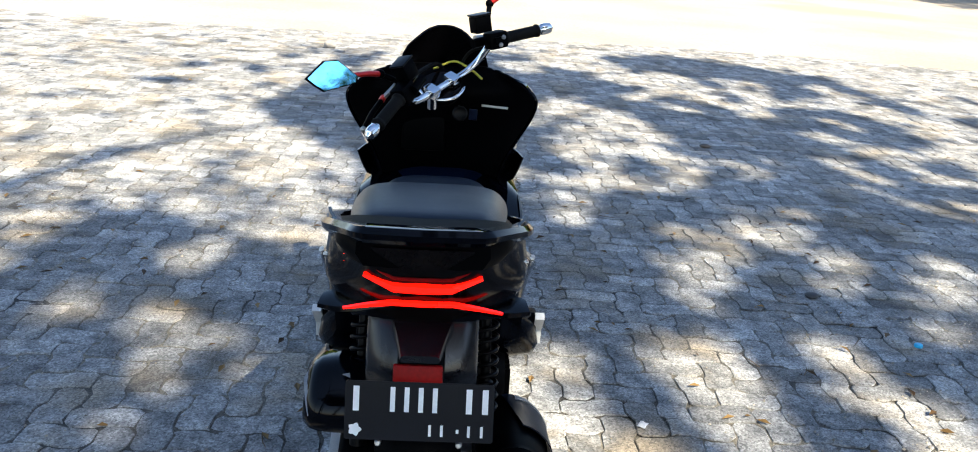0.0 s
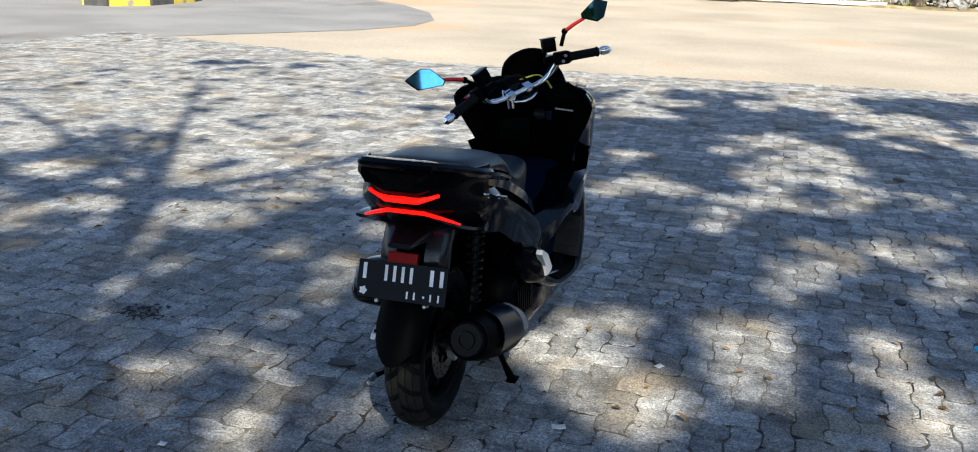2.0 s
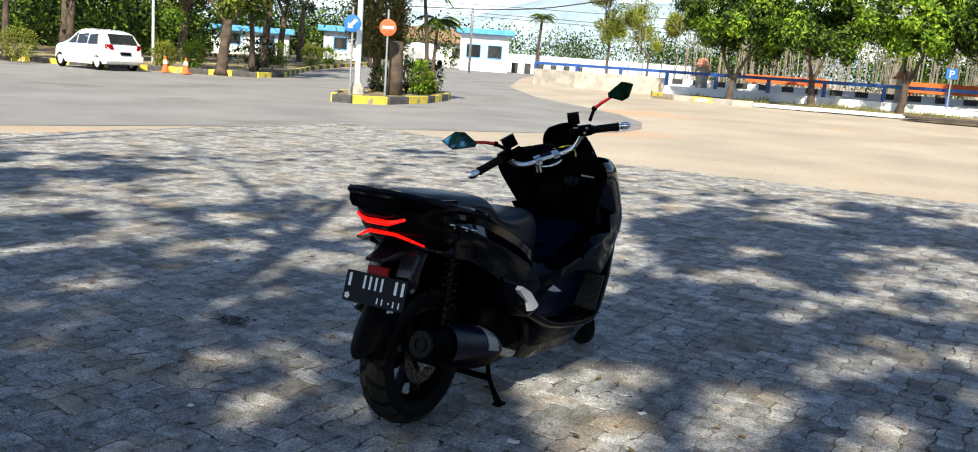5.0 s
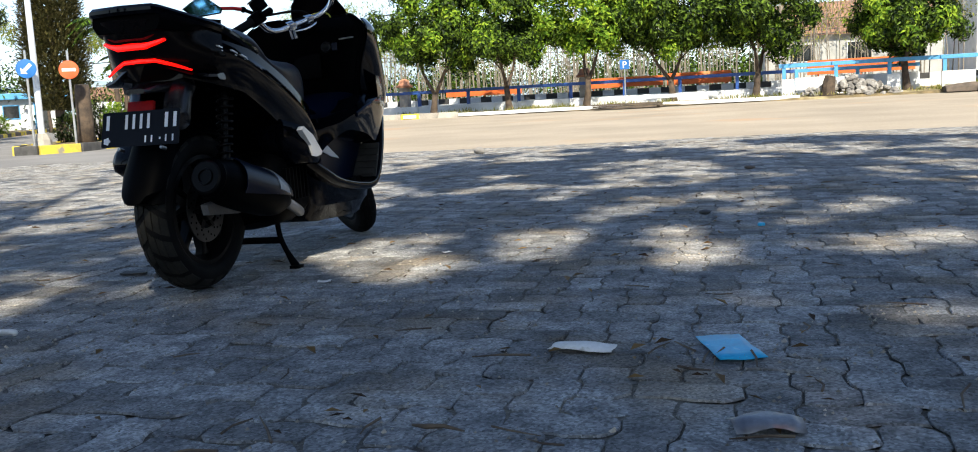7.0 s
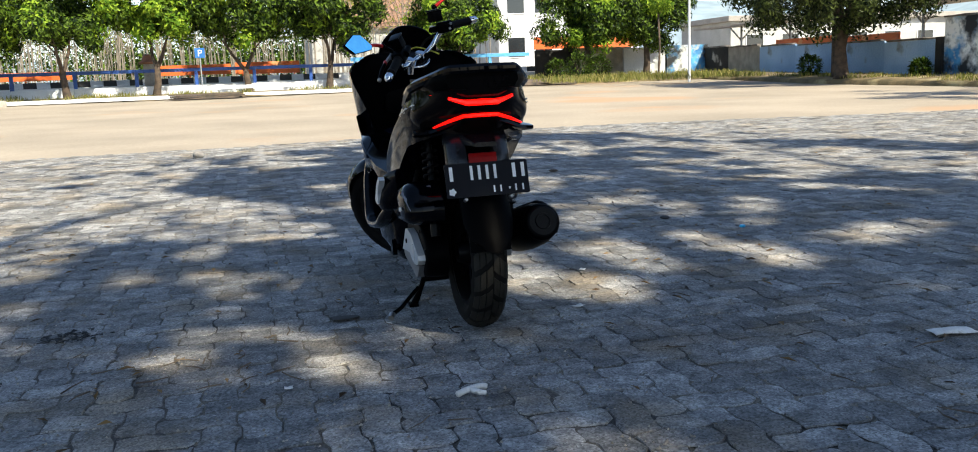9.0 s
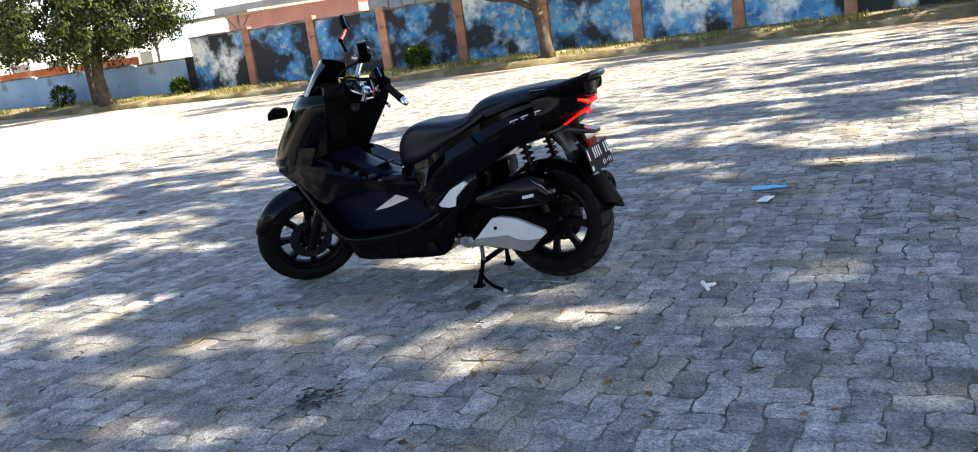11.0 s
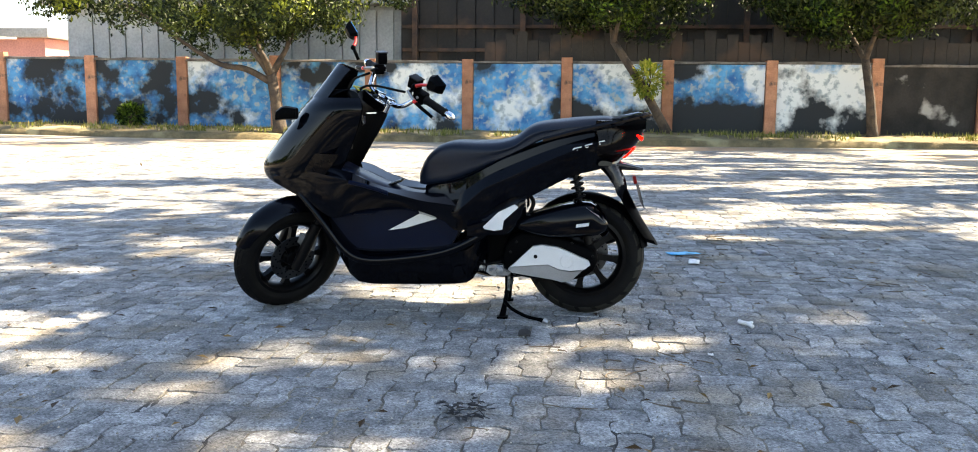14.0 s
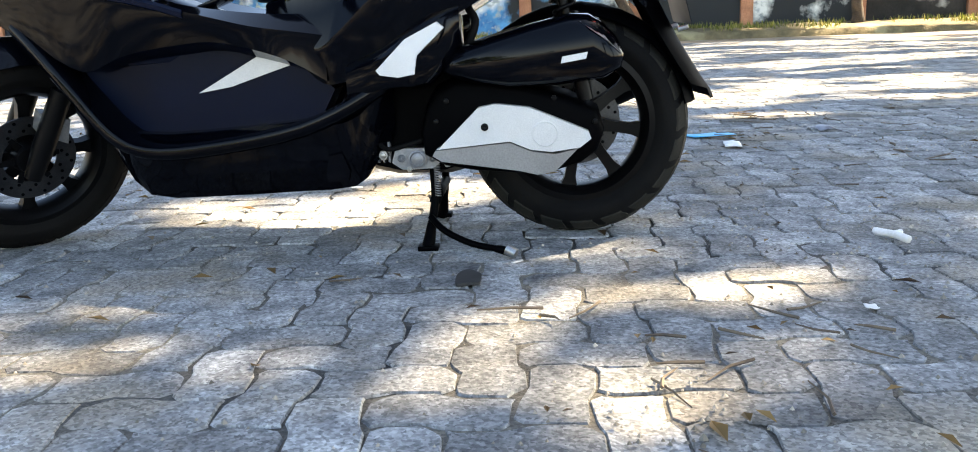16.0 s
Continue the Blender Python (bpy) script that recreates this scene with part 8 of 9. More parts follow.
solid("far_trees", green_bm, M["leaf_mango"], "distant green tree line", "woods", kind="stuff")
broad_tree("poplar_tree", (-24.7, 50.5, 0.0), "tall light-leaved tree behind the fence", 420, 2.2, 0.10, (0, 0), 1.5, 4.6, 2, 3, 7000, 0.22, "leaf_yellow", 0.6, "", 2, low=0.2)
broad_tree("poplar_tree", (-22.8, 52.5, 0.0), "tall light-leaved tree behind the fence", 421, 1.8, 0.08, (0, 0), 1.2, 3.0, 2, 3, 4500, 0.22, "leaf_yellow", 0.6, "", 2, low=0.1)
# far hills, with the haze of distance in their colour
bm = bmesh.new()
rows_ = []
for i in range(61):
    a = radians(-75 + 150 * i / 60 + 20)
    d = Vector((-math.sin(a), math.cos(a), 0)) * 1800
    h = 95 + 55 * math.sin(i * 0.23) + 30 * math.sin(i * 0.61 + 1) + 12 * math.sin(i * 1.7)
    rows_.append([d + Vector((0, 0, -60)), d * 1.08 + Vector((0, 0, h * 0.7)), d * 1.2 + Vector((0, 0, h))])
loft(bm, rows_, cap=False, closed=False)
solid("backdrop_hills", bm, M["hill"], "hills on the horizon, blue haze put into their colour", "hills", kind="structure", smooth=True)


# ---- the parked car ----
def hatchback(m, label):
    ob = thing("hatchback_car", label, "car", m)
    ST_ = [(-1.82, 0.70, 0.36, 0.78, 0.80, 0.60), (-1.70, 0.79, 0.26, 0.92, 1.05, 0.66), (-1.35, 0.81, 0.22, 0.95, 1.44, 0.60), (-0.6, 0.82, 0.20, 0.93, 1.52, 0.60), (0.1, 0.82, 0.20, 0.92, 1.50, 0.59), (0.7, 0.82, 0.20, 0.91, 1.20, 0.62), (1.05, 0.81, 0.22, 0.90, 0.98, 0.66), (1.5, 0.78, 0.26, 0.82, 0.88, 0.64), (1.76, 0.68, 0.34, 0.66, 0.70, 0.55)]
    bm = bmesh.new()
    smooth_shell(bm, [both(y, [(0, zt), (wt, zt - 0.03), (w * 0.97, zs), (w, (zs + zb) / 2), (w * 0.95, zb), (0, zb)]) for y, w, zb, zs, zt, wt in ST_], 4, 2)
    part("body", bm, M["car_white"], ob, "white painted body", True, 40)
    for s in (-1, 1):
        for y0, y1 in ((-1.25, -0.65), (-0.58, 0.05), (0.12, 0.62)):
            bm = bmesh.new()
            q = [(y0, 0.97), (y1, 0.96), (min(y1, 0.40), 1.30 if y1 < 0.5 else 1.12), (max(y0, -1.15), 1.36)]
            pts_ = [(s * (0.815 - 0.155 * max(0, (z - 0.94)) / 0.5 + 0.008), y, z) for y, z in q]
            pts2 = [(x - s * 0.03, y, z) for x, y, z in pts_]
            loft(bm, [pts_, pts2] if s < 0 else [pts2, pts_])
            part("side_window", bm, M["car_glass"], ob)
        for y in (-1.22, 1.2):
            wh = new("wheel")
            wh.parent = ob
            wh.matrix_basis = Matrix.Translation((s * 0.74, y, 0.285))
            bm = bmesh.new()
            spin(bm, [(-0.085, 0.19), (-0.09, 0.25), (-0.06, 0.285), (0.06, 0.285), (0.09, 0.25), (0.085, 0.19)], (0, 0, 0), (1, 0, 0), 28, True)
            part("tyre", bm, M["rubber"], wh, smooth=True, angle=50)
            bm = bmesh.new()
            spin(bm, [(-0.05, 0.19), (0.05, 0.19), (0.06, 0.15), (0.05, 0.03)], (0, 0, 0), (s, 0, 0), 20)
            part("rim", bm, M["silver"], wh, smooth=True, angle=40)
        bm = bmesh.new()
        smooth_shell(bm, [[(s * 0.50, -1.84, 0.80), (s * 0.74, -1.78, 0.80), (s * 0.78, -1.70, 0.86), (s * 0.52, -1.80, 0.84)], [(s * 0.56, -1.82, 0.98), (s * 0.72, -1.76, 0.98), (s * 0.76, -1.66, 1.0), (s * 0.56, -1.76, 0.99)]], 2, 2)
        part("tail_light", bm, M["red_lens"], ob, "red tail light")
    bm = bmesh.new()
    loft(bm, [[(-0.58, -1.765, 1.02), (0.58, -1.765, 1.02), (0.52, -1.50, 1.38), (-0.52, -1.50, 1.38)], [(-0.58, -1.70, 1.02), (0.58, -1.70, 1.02), (0.52, -1.44, 1.38), (-0.52, -1.44, 1.38)]])
    part("rear_window", bm, M["car_glass"], ob)
    bm = bmesh.new()
    box(bm, (-0.78, -1.87, 0.34), (0.78, -1.72, 0.58), None, 0.04)
    part("rear_bumper", bm, M["car_white"], ob, smooth=True, angle=40)
    bm = bmesh.new()
    box(bm, (-0.22, -1.885, 0.60), (0.22, -1.84, 0.72), None, 0.004)
    part("plate", bm, M["plate_black"], ob, "dark number plate, unreadable")
    return ob


hatchback(Matrix.Translation((-31.0, 18.3, ground_z(18.3) - 0.02)) @ Matrix.Rotation(radians(90), 4, "Z"), "white hatchback car parked beside the kerb")
van = thing("white_pickup", "small white pickup truck far off by the gate", "pickup", Matrix.Translation((-40.5, 51.0, ground_z(51))) @ Matrix.Rotation(radians(60), 4, "Z"))
bm = bmesh.new()
smooth_shell(bm, [both(y, [(0, zt), (0.7, zt), (0.8, 0.9), (0.8, 0.4), (0, 0.4)]) for y, zt in ((-0.9, 1.7), (-0.2, 1.75), (0.4, 1.6), (0.8, 1.0), (1.2, 0.9))], 2, 2)
part("cab", bm, M["car_white"], van, smooth=True, angle=40)
bm = bmesh.new()
box(bm, (-0.8, -2.6, 0.6), (0.8, -0.95, 1.05), None, 0.02)
part("bed", bm, M["car_white"], van)
for x in (-0.75, 0.75):
    for y in (-2.0, 0.6):
        bm = bmesh.new()
        spin(bm, [(-0.08, 0.27), (-0.08, 0.30), (0.08, 0.30), (0.08, 0.27)], (x, y, 0.3), (1, 0, 0), 20)
        part("wheel", bm, M["rubber"], van)
for x, y in ((-27.9, 20.1), (-28.9, 19.9)):
    co_ = thing("traffic_cone", "orange traffic cone with a white band", "traffic cone", Matrix.Translation((x, y, ground_z(y))), "traffic cones")
    bm = bmesh.new()
    box(bm, (-0.17, -0.17, 0), (0.17, 0.17, 0.04), None, 0.01)
    tube(bm, [(0, 0, 0.04), (0, 0, 0.62)], [0.14, 0.03], 16)
    part("body", bm, M["orange"], co_)
    bm = bmesh.new()
    tube(bm, [(0, 0, 0.33), (0, 0, 0.48)], [0.098, 0.074], 16)
    part("white_band", bm, M["sign_white"], co_)


# ---- litter and loose bits on the paving ----
M["card_blue"] = surface("blue_card", (0.03, 0.46, 0.76), (0.02, 0.38, 0.66), 0.4, scale=20, fine=120, bump=0.1, depth=0.001, stain=(0.55, 0.68, 0.74), stain_at=0.64, stain_scale=22)
M["paper"] = surface("soiled_paper", (0.82, 0.81, 0.79), (0.68, 0.66, 0.62), 0.8, scale=18, fine=150, bump=0.3, depth=0.001, stain=(0.36, 0.32, 0.24), stain_at=0.62, stain_scale=14)
M["foil"] = surface("grey_foil_packet", (0.24, 0.24, 0.26), (0.14, 0.14, 0.16), 0.35, 0.4, scale=16, fine=90, bump=0.4, depth=0.002, stain=(0.40, 0.22, 0.20), stain_at=0.60, stain_scale=9)
M["dead_leaf"] = leaf_surface("dead_leaf", (0.05, 0.028, 0.012), (0.26, 0.16, 0.06), 0.15)
M["fallen_leaf"] = surface("fallen_leaf", (0.34, 0.33, 0.16), (0.22, 0.20, 0.10), 0.6, scale=30, fine=160, bump=0.4, depth=0.001, stain=(0.16, 0.11, 0.06), stain_at=0.6, stain_scale=24)
M["twig"] = surface("dry_twig", (0.16, 0.12, 0.08), (0.07, 0.05, 0.035), 0.9, scale=12, fine=80, bump=0.4, depth=0.002)
M["pebble"] = surface("pale_grit", (0.40, 0.35, 0.28), (0.14, 0.125, 0.10), 0.9, scale=8, fine=80, bump=0.4, depth=0.002, island=0.4)
M["oil"] = surface("dried_oil", (0.012, 0.011, 0.011), (0.022, 0.021, 0.020), 0.7, scale=9, fine=120, bump=0.2, depth=0.001)


def paver_top(x, y):
    return ground_z(y) + 0.0035 * math.sin(x * 1.3 + 2) * math.cos(y * 1.1) + 0.001


def crumpled(name, at, size, turn, mat_, label, category, seed, lift=0.006, puff=0.0):
    """A bent thin sheet, or a puffed packet, lying on the ground."""
    r = random.Random(seed)
    bm = bmesh.new()
    nx, ny = 7, 5
    ph = [r.uniform(0, 6.28) for _ in range(4)]
    grid = []
    for i in range(nx):
        row = []
        for j in range(ny):
            u, v = i / (nx - 1) - 0.5, j / (ny - 1) - 0.5
            z = 0.004 + lift * (0.5 + 0.5 * math.sin(u * 7 + ph[0]) * math.cos(v * 6 + ph[1])) + puff * (1 - (2 * u) ** 2) * (1 - (2 * v) ** 2)
            row.append(Vector((u * size[0] * (1 + 0.03 * math.sin(v * 9 + ph[2])), v * size[1] * (1 + 0.04 * math.sin(u * 8 + ph[3])), z)))
        grid.append(row)
    sheet_solid(bm, grid, 0.0015)
    return solid(name, bm, mat_, label, category, m=Matrix.Translation((at[0], at[1], paver_top(*at))) @ Matrix.Rotation(radians(turn), 4, "Z"), smooth=True)


crumpled("plastic_card", (1.73, -1.30), (0.10, 0.205), 17, M["card_blue"], "flat bright blue card dropped on the paving", "card", 1, 0.002)
crumpled("paper_packet", (1.41, -1.33), (0.145, 0.065), -8, M["paper"], "white crumpled paper packet on the paving", "litter", 2, 0.004, 0.011)
crumpled("foil_sachet", (1.79, -1.80), (0.115, 0.08), 12, M["foil"], "grey squashed foil packet on the paving", "litter", 3, 0.012, 0.015)
crumpled("paper_scrap", (0.41, -0.57), (0.045, 0.03), 20, M["paper"], "small white paper scrap near the rear wheel", "litter", 4, 0.004)
crumpled("paper_scrap", (0.65, 0.03), (0.035, 0.025), 60, M["paper"], "tiny white paper bit on the paving", "litter", 5, 0.004)
crumpled("paper_scrap", (-0.68, -1.13), (0.024, 0.02), 0, M["paper"], "tiny pale yellow paper dot on the paving", "litter", 7, 0.003)
crumpled("dry_leaf", (-1.82, -1.89), (0.11, 0.045), -25, M["fallen_leaf"], "large pale yellow-green curled leaf on the paving", "leaf", 8, 0.014, 0.006)
# a forked white scrap
bm = bmesh.new()
tube(bm, catmull([Vector(p) for p in ((-0.045, -0.018, 0.006), (-0.01, 0.0, 0.010), (0.03, 0.022, 0.008), (0.05, 0.020, 0.006))], 4), [0.009] * 12 + [0.006], 6)
tube(bm, [(-0.005, 0.002, 0.009), (0.020, -0.022, 0.006), (0.034, -0.030, 0.006)], [0.009, 0.008, 0.006], 6)
solid("plastic_scrap", bm, M["paper"], "bent white plastic scrap behind the rear wheel", "litter", m=Matrix.Translation((-0.19, -1.35, paver_top(-0.19, -1.35) + 0.004)), smooth=True)
bm = bmesh.new()
spin(bm, [(0, 0.016), (0.005, 0.0165), (0.011, 0.015), (0.013, 0.011), (0.013, 0.001)], (0, 0, 0), (0, 0, 1), 18)
solid("bottle_cap", bm, M["card_blue"], "small green-blue bottle cap on the paving", "bottle cap", m=Matrix.Translation((1.85, 0.73, paver_top(1.85, 0.73))))


def stone(at, r0, label, mat_, seed, flat=0.55):
    r = random.Random(seed)
    bm = bmesh.new()
    bmesh.ops.create_icosphere(bm, subdivisions=2, radius=r0)
    for v in bm.verts:
        v.co *= 1 + 0.25 * noise.noise(v.co * 18 / (r0 * 20) + Vector((seed, 0, 0)))
        v.co.z *= flat
    solid("stone", bm, mat_, label, "stone", m=Matrix.Translation((at[0], at[1], paver_top(*at) + r0 * flat * 0.7)) @ Matrix.Rotation(r.uniform(0, 3), 4, "Z"), smooth=True)


stone((1.60, 1.18), 0.030, "dark flat stone lying on the paving", M["black_paint"], 1, 0.4)
stone((-1.4, 7.8), 0.075, "grey loose stone at the shade's edge", M["rubble"], 2, 0.7)
stone((1.85, 4.0), 0.040, "dark loose stone on the paving", M["timber"], 3, 0.35)
# dried oil under the engine
bm = bmesh.new()
ring_ = [bm.verts.new((-0.455 + 0.050 * math.cos(a) * (1 + 0.25 * math.sin(3 * a + 1)), -0.416 + 0.032 * math.sin(a) * (1 + 0.2 * math.cos(2 * a)), paver_top(-0.455, -0.416) + 0.007)) for a in [i * math.pi / 12 for i in range(24)]]
low_ = [bm.verts.new(v.co - Vector((0, 0, 0.006))) for v in ring_]
bm.faces.new(ring_)
for i in range(24):
    bm.faces.new((ring_[i], low_[i], low_[(i + 1) % 24], ring_[(i + 1) % 24]))
solid("oil_stain", bm, M["oil"], "dark dried oil stain under the engine", "stain")
# the clump of rotten leaves and twigs
rl = random.Random(88)
bm = bmesh.new()
for i in range(46):
    p = Vector((-1.41 + rl.gauss(0, 0.055), -0.29 + rl.gauss(0, 0.035), paver_top(-1.41, -0.29) + rl.uniform(0.002, 0.007)))
    leaf_quad(bm, p, rand_dir(rl, 0.06), Vector((0, 0, 1)) + rand_dir(rl) * 0.3, rl.uniform(0.02, 0.045), 0.016)
for i in range(9):
    p = Vector((-1.41 + rl.gauss(0, 0.06), -0.29 + rl.gauss(0, 0.04), paver_top(-1.41, -0.29) + rl.uniform(0.004, 0.012)))
    tube(bm, [p, p + rand_dir(rl, 0.05) * 0.06], 0.0018, 4)
solid("leaf_clump", bm, M["oil"], "dark clump of rotten leaves and twigs", "leaf litter", kind="stuff")
# loose grit, dry leaves and twigs
bm, bm2, bm3 = bmesh.new(), bmesh.new(), bmesh.new()
drifts = [(rl.uniform(-2.6, 3.2), rl.uniform(-2.5, 2.4), rl.uniform(0.05, 0.20)) for _ in range(90)]
for i in range(8000):
    near = rl.random() < 0.8
    x, y = (rl.uniform(-3.2, 3.4), rl.uniform(-2.6, 2.6)) if near else (rl.uniform(-6, 9), rl.uniform(-4, 8.5))
    if near and rl.random() < 0.65:
        dx, dy, dr = rl.choice(drifts)
        x, y = dx + rl.gauss(0, dr * 1.4), dy + rl.gauss(0, dr)
    s_ = rl.uniform(0.0018, 0.0055) * (1.5 if rl.random() < 0.06 else 1)
    a0, tip = rl.uniform(0, 6), bm.verts.new((x + s_ * 0.2, y, paver_top(x, y) + s_ * 1.2))
    rim_ = [bm.verts.new((x + s_ * math.cos(a0 + q * 1.257) * rl.uniform(0.7, 1.1), y + s_ * math.sin(a0 + q * 1.257) * rl.uniform(0.7, 1.1), paver_top(x, y) + s_ * rl.uniform(0.0, 0.4))) for q in range(5)]
    for q in range(5):
        bm.faces.new((rim_[q], rim_[(q + 1) % 5], tip))
for i in range(560):
    near = rl.random() < 0.7
    x, y = (rl.uniform(-3.2, 3.6), rl.uniform(-2.8, 2.6)) if near else (rl.uniform(-7, 10), rl.uniform(-4, 9))
    ln = rl.uniform(0.018, 0.06)
    leaf_quad(bm2, Vector((x, y, paver_top(x, y) + rl.uniform(0.005, 0.010))), rand_dir(rl, 0.12), Vector((0, 0, 1)) + rand_dir(rl) * 0.3, ln, ln * 0.42)
for i in range(90):
    x, y = rl.uniform(-3.2, 3.6), rl.uniform(-2.8, 3.0)
    p = Vector((x, y, paver_top(x, y) + 0.006))
    d = rand_dir(rl, 0.05)
    tube(bm3, [p, p + d * 0.04, p + d * 0.08 + rand_dir(rl, 0.05) * 0.015], [0.0022, 0.002, 0.001], 4)
for cx, cy_, n_ in ((2.25, -1.75, 16), (0.95, -2.2, 12), (-0.9, -0.9, 14), (1.55, -1.35, 8)):
    for i in range(n_):
        x, y = cx + rl.gauss(0, 0.22), cy_ + rl.gauss(0, 0.16)
        p = Vector((x, y, paver_top(x, y) + 0.006))
        d, ln = rand_dir(rl, 0.05), rl.uniform(0.03, 0.07)
        tube(bm3, [p, p + d * ln, p + d * ln * 2 + rand_dir(rl, 0.05) * 0.02], [0.003, 0.0026, 0.0014], 4)
        leaf_quad(bm2, p + Vector((rl.gauss(0, 0.1), rl.gauss(0, 0.1), 0)), rand_dir(rl, 0.12), Vector((0, 0, 1)) + rand_dir(rl) * 0.3, ln * 0.55, ln * 0.24)
p = Vector((1.20, -1.88, paver_top(1.20, -1.88) + 0.008))
tube(bm3, [p, p + Vector((0.03, -0.010, 0.002)), p + Vector((0.06, -0.006, 0.003)), p + Vector((0.10, -0.018, 0))], [0.002, 0.005, 0.004, 0.0015], 6)
solid("grit", bm, M["pebble"], "loose pale grit scattered over the paving", "grit", kind="stuff")
solid("dry_leaves", bm2, M["dead_leaf"], "scattered dry brown leaves on the paving", "leaf litter", kind="stuff")
solid("dry_twigs", bm3, M["twig"], "scattered dry twigs on the paving", "leaf litter", kind="stuff")


# ---- paving: interlocking zigzag concrete blocks ----
PW = 0.1025
WAVE = ((0.0, 0.0), (0.22, 1.0), (0.78, 1.0))


def paver_outline(lengthways, odd_x, odd_y, r):
    """A wavy-edged 2 x 1 block from its low corner; every unit edge bulges one way or the other, so that neighbours lock."""
    amp, g = 0.0080, 0.0021
    nx, ny = (2, 1) if lengthways else (1, 2)
    sx = [(-1) ** (odd_x + i) for i in range(nx)]
    sy = [(-1) ** (odd_y + i) for i in range(ny)]
    low = [((i + t) * PW, amp * w * sx[i]) for i in range(nx) for t, w in WAVE]
    up = [(amp * w * sy[i], (i + t) * PW) for i in range(ny) for t, w in WAVE]
    right = [(nx * PW + x, y) for x, y in up]
    back = [((i + 1 - t) * PW, ny * PW + amp * w * sx[i]) for i in reversed(range(nx)) for t, w in WAVE]
    left = [(amp * w * sy[i], (i + 1 - t) * PW) for i in reversed(range(ny)) for t, w in WAVE]
    cx, cy = nx * PW / 2, ny * PW / 2
    out = []
    for k, (x, y) in enumerate(low + right + back + left):
        corner = k in (0, len(low), len(low) + len(right), len(low) + len(right) + len(back))
        d = g + (0.0058 if corner else 0.0)
        x, y = x - cx, y - cy
        out.append((x * (1 - d / cx) + r.uniform(-0.0036, 0.0036), y * (1 - d / cy) + r.uniform(-0.0036, 0.0036)))
    return out


def paver_mesh(name, lengthways, odd_x, odd_y, seed, deep=True):
    r = random.Random(seed)
    bm = bmesh.new()
    j = paver_outline(lengthways, odd_x, odd_y, r)
    rings = [[bm.verts.new((x, y, -0.0044)) for x, y in j]]
    if deep:
        rings.insert(0, [bm.verts.new((x, y, -0.03)) for x, y in j])
    cx, cy = (0.978, 0.960) if lengthways else (0.960, 0.978)
    rings.append([bm.verts.new((x * cx, y * cy, r.uniform(-0.0012, 0.0008))) for x, y in j])
    n_ = len(j)
    for lo, hi in zip(rings, rings[1:]):
        for i in range(n_):
            k = (i + 1) % n_
            bm.faces.new((lo[i], lo[k], hi[k], hi[i])).material_index = 0 if hi is rings[-1] else 1
    bm.faces.new(rings[-1])
    me = bpy.data.meshes.new(name)
    bm.to_mesh(me)
    bm.free()
    return me


pavement = thing("pavement", "worn interlocking grey concrete block paving with dirty joints", "paving", kind="structure")
bm = bmesh.new()
xs_, ys_ = [-9.6 + i * 0.16 for i in range(157)], [-6.45 + i * 0.17 for i in range(91)]


def dirt_depth(x, y):
    """How far the dirt in the joints lies below the blocks; it fills them nearly up west of the scooter."""
    return max(0.0050, 0.0072 - 0.0062 * noise.noise((x * 1.9, y * 1.9, 0.4)) - 0.0042 * noise.noise((x * 4.3, y * 4.3, 3)) - 0.0030 * min(1, max(0, (0.1 - x) / 1.2)))


gr = [[bm.verts.new((x, y, ground_z(y) + 0.0035 * math.sin(x * 1.3 + 2) * math.cos(y * 1.1) - dirt_depth(x, y))) for x in xs_] for y in ys_]
for j in range(len(ys_) - 1):
    for i in range(len(xs_) - 1):
        bm.faces.new((gr[j][i], gr[j][i + 1], gr[j + 1][i + 1], gr[j + 1][i]))
part("joint_bed", bm, M["joint"], pavement, "dark dirt between the blocks")
kinds = [(l_, a, b, k) for l_ in (True, False) for a in (0, 1) for b in (0, 1) for k in range(5)]
variants = {q: paver_mesh("paver", q[0], q[1], q[2], 500 + i) for i, q in enumerate(kinds)}
flat = {q: paver_mesh("paver_flat", q[0], q[1], q[2], 500 + i, False) for i, q in enumerate(kinds)}
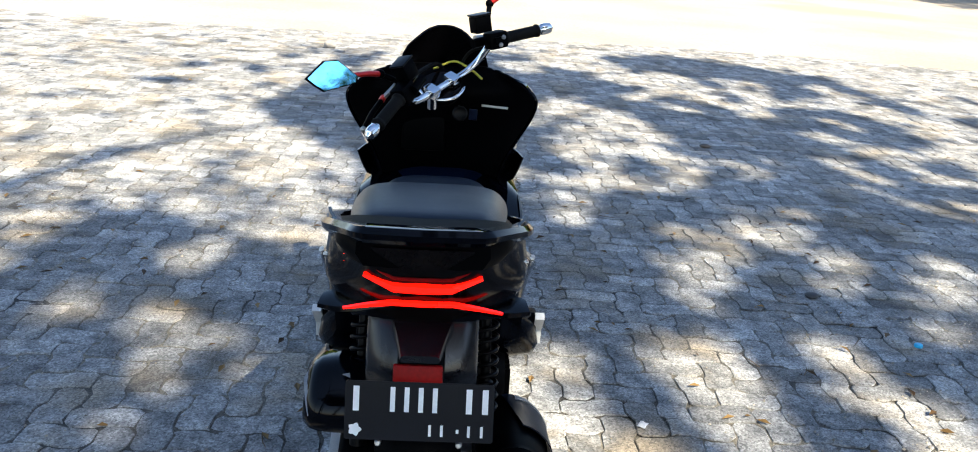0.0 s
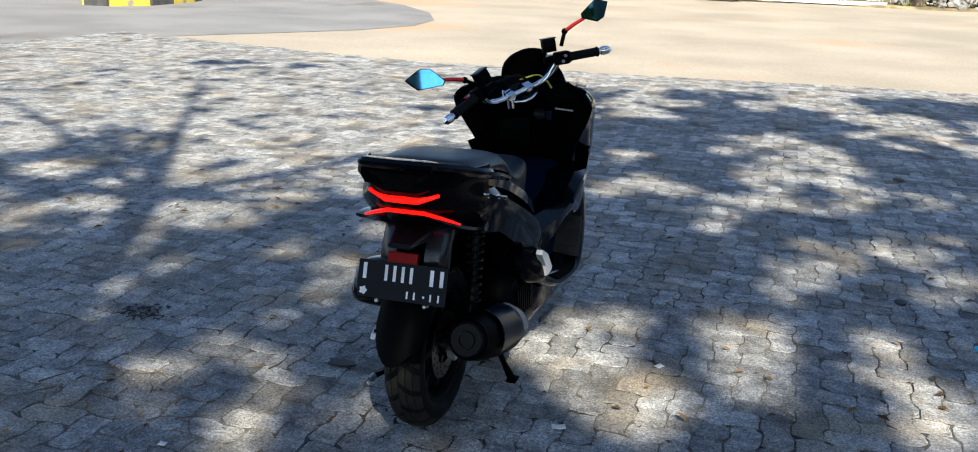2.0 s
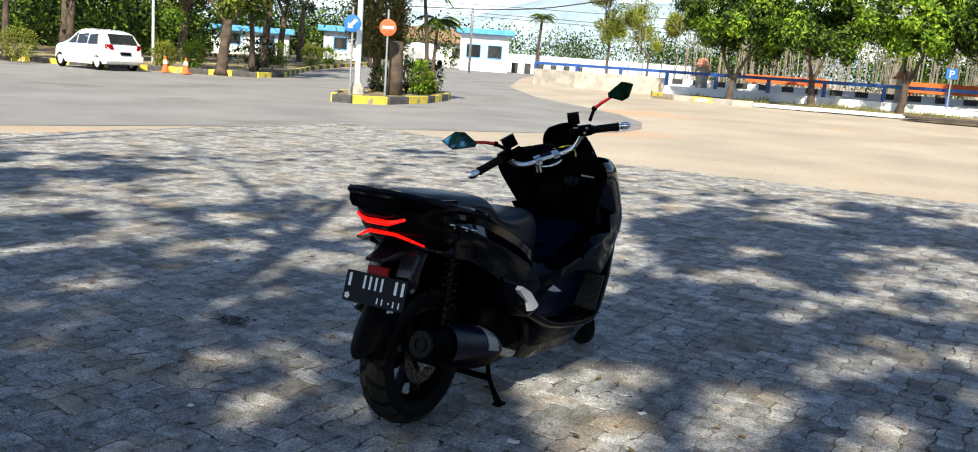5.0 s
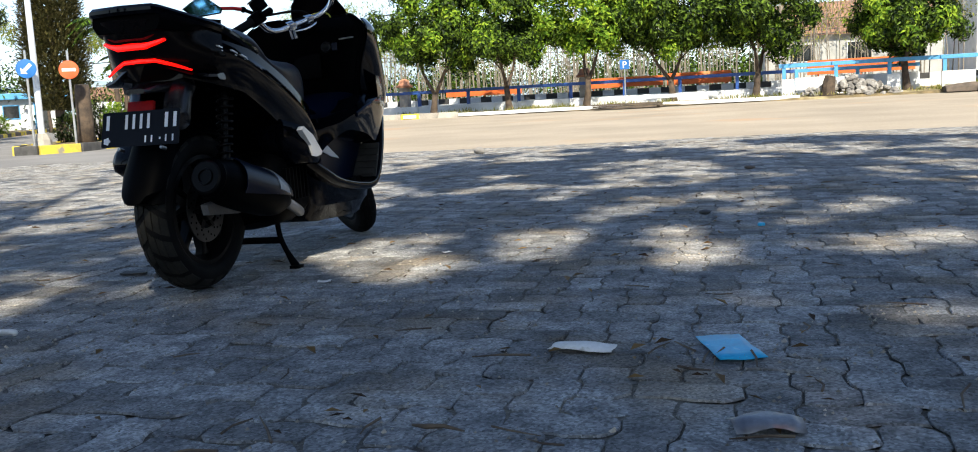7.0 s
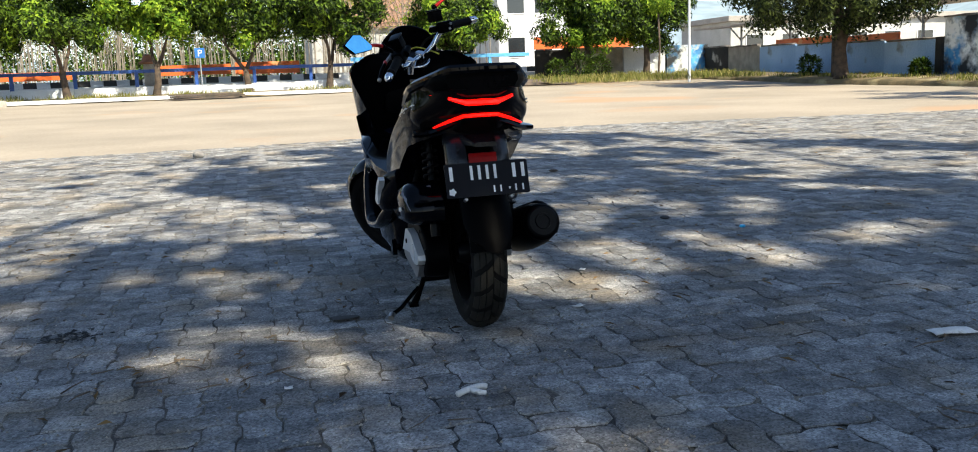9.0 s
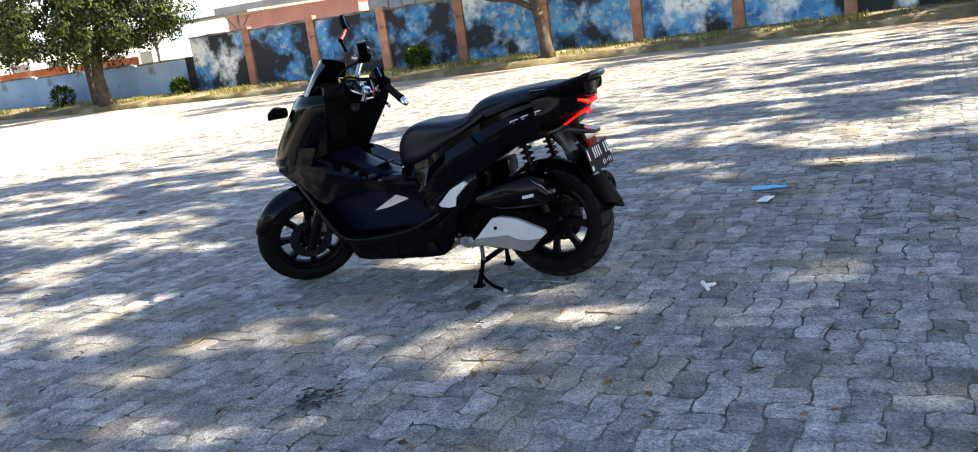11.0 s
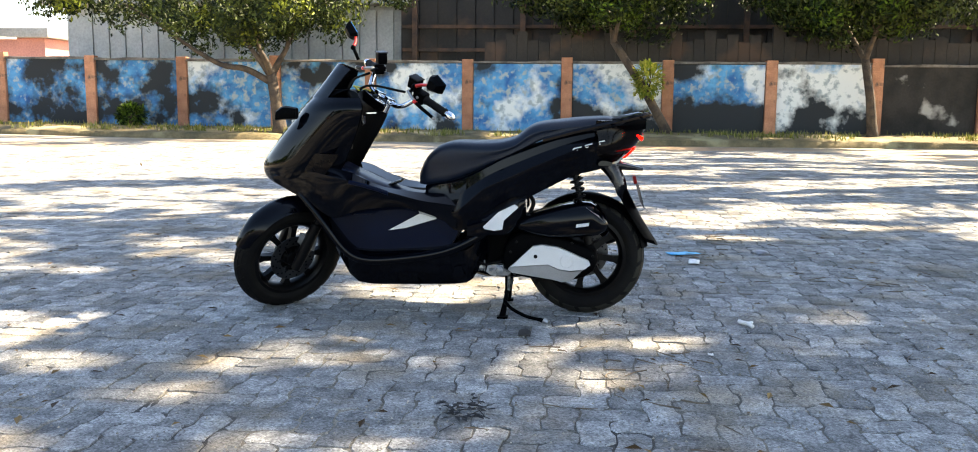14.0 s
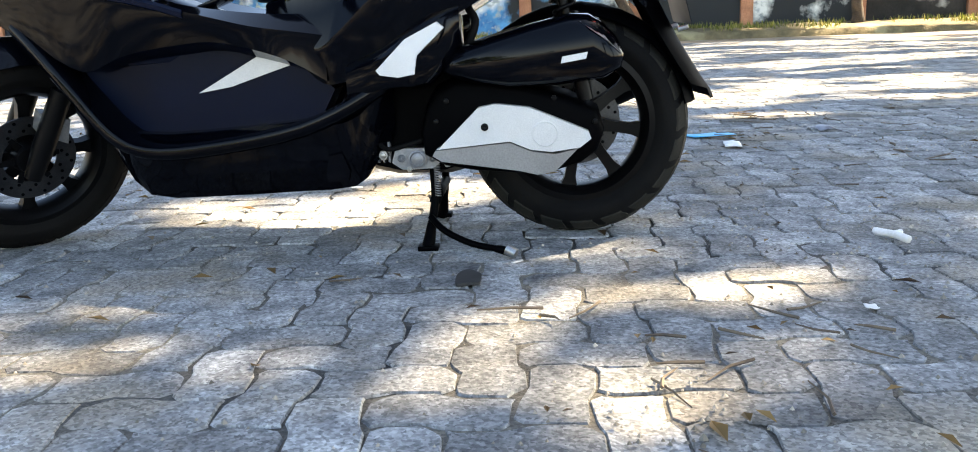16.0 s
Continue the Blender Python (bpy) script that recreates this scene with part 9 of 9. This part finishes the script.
for me in variants.values():
    me.materials.append(M["paver"])
    me.materials.append(M["joint"])
vert_lists = {q: np.array([v.co[:] for v in me.vertices]) for q, me in flat.items()}
face_lists = {q: [tuple(p.vertices) for p in me.polygons] for q, me in flat.items()}
for me in flat.values():
    bpy.data.meshes.remove(me)
rp = random.Random(4)
all_v, all_f, base, singles = [], [], 0, 0
# herringbone: blocks laid lengthways at every fourth cell of a row, one cell on in each next row, and upright ones between
X0, Y0 = -2.043 - PW, -0.786 - PW / 2
places = []
for j in range(-58, 106):
    for i in range(-80, 176):
        if (i - j) % 4 == 0:
            places.append((i, j, True))
        elif (i - j) % 4 == 3:
            places.append((i, j, False))
for i, j, lengthways in places:
    x, y = X0 + (i + (1.0 if lengthways else 0.5)) * PW, Y0 + (j + (0.5 if lengthways else 1.0)) * PW
    if y < -6.4 or y > 9.6 + 0.5 * math.sin(x * 0.4) or x < -10.0 or x > 15.6 + 0.4 * math.sin(y):
        continue
    dz = 0.0035 * math.sin(x * 1.3 + 2) * math.cos(y * 1.1) + rp.uniform(-0.0020, 0.0020)
    tilt = (rp.uniform(-0.013, 0.013), rp.uniform(-0.013, 0.013), rp.uniform(-0.025, 0.025))
    q = (lengthways, i % 2, j % 2, rp.randrange(5))
    near = (-2.2 < x < -0.95 and -2.0 < y < 1.8) or (-0.6 < x < 1.3 and -2.65 < y < -1.9)
    m_ = Matrix.Translation((x, y, ground_z(y) + dz - 0.002)) @ Euler(tilt).to_matrix().to_4x4()
    if near and singles < 300:
        ob = new("paver", variants[q])
        ob.parent, ob.matrix_basis = pavement, m_
        singles += 1
    else:
        mm = np.array(m_)
        all_v.append(vert_lists[q] @ mm[:3, :3].T + mm[:3, 3])
        all_f.extend([tuple(v + base for v in f_) for f_ in face_lists[q]])
        base += len(vert_lists[q])
me = bpy.data.meshes.new("paver_field")
me.from_pydata(np.concatenate(all_v).tolist(), [], all_f)
me.materials.append(M["paver_many"])
field = new("paver_field", me)
field.parent = pavement
tagged(field, "field of worn concrete paving blocks", kind="stuff")
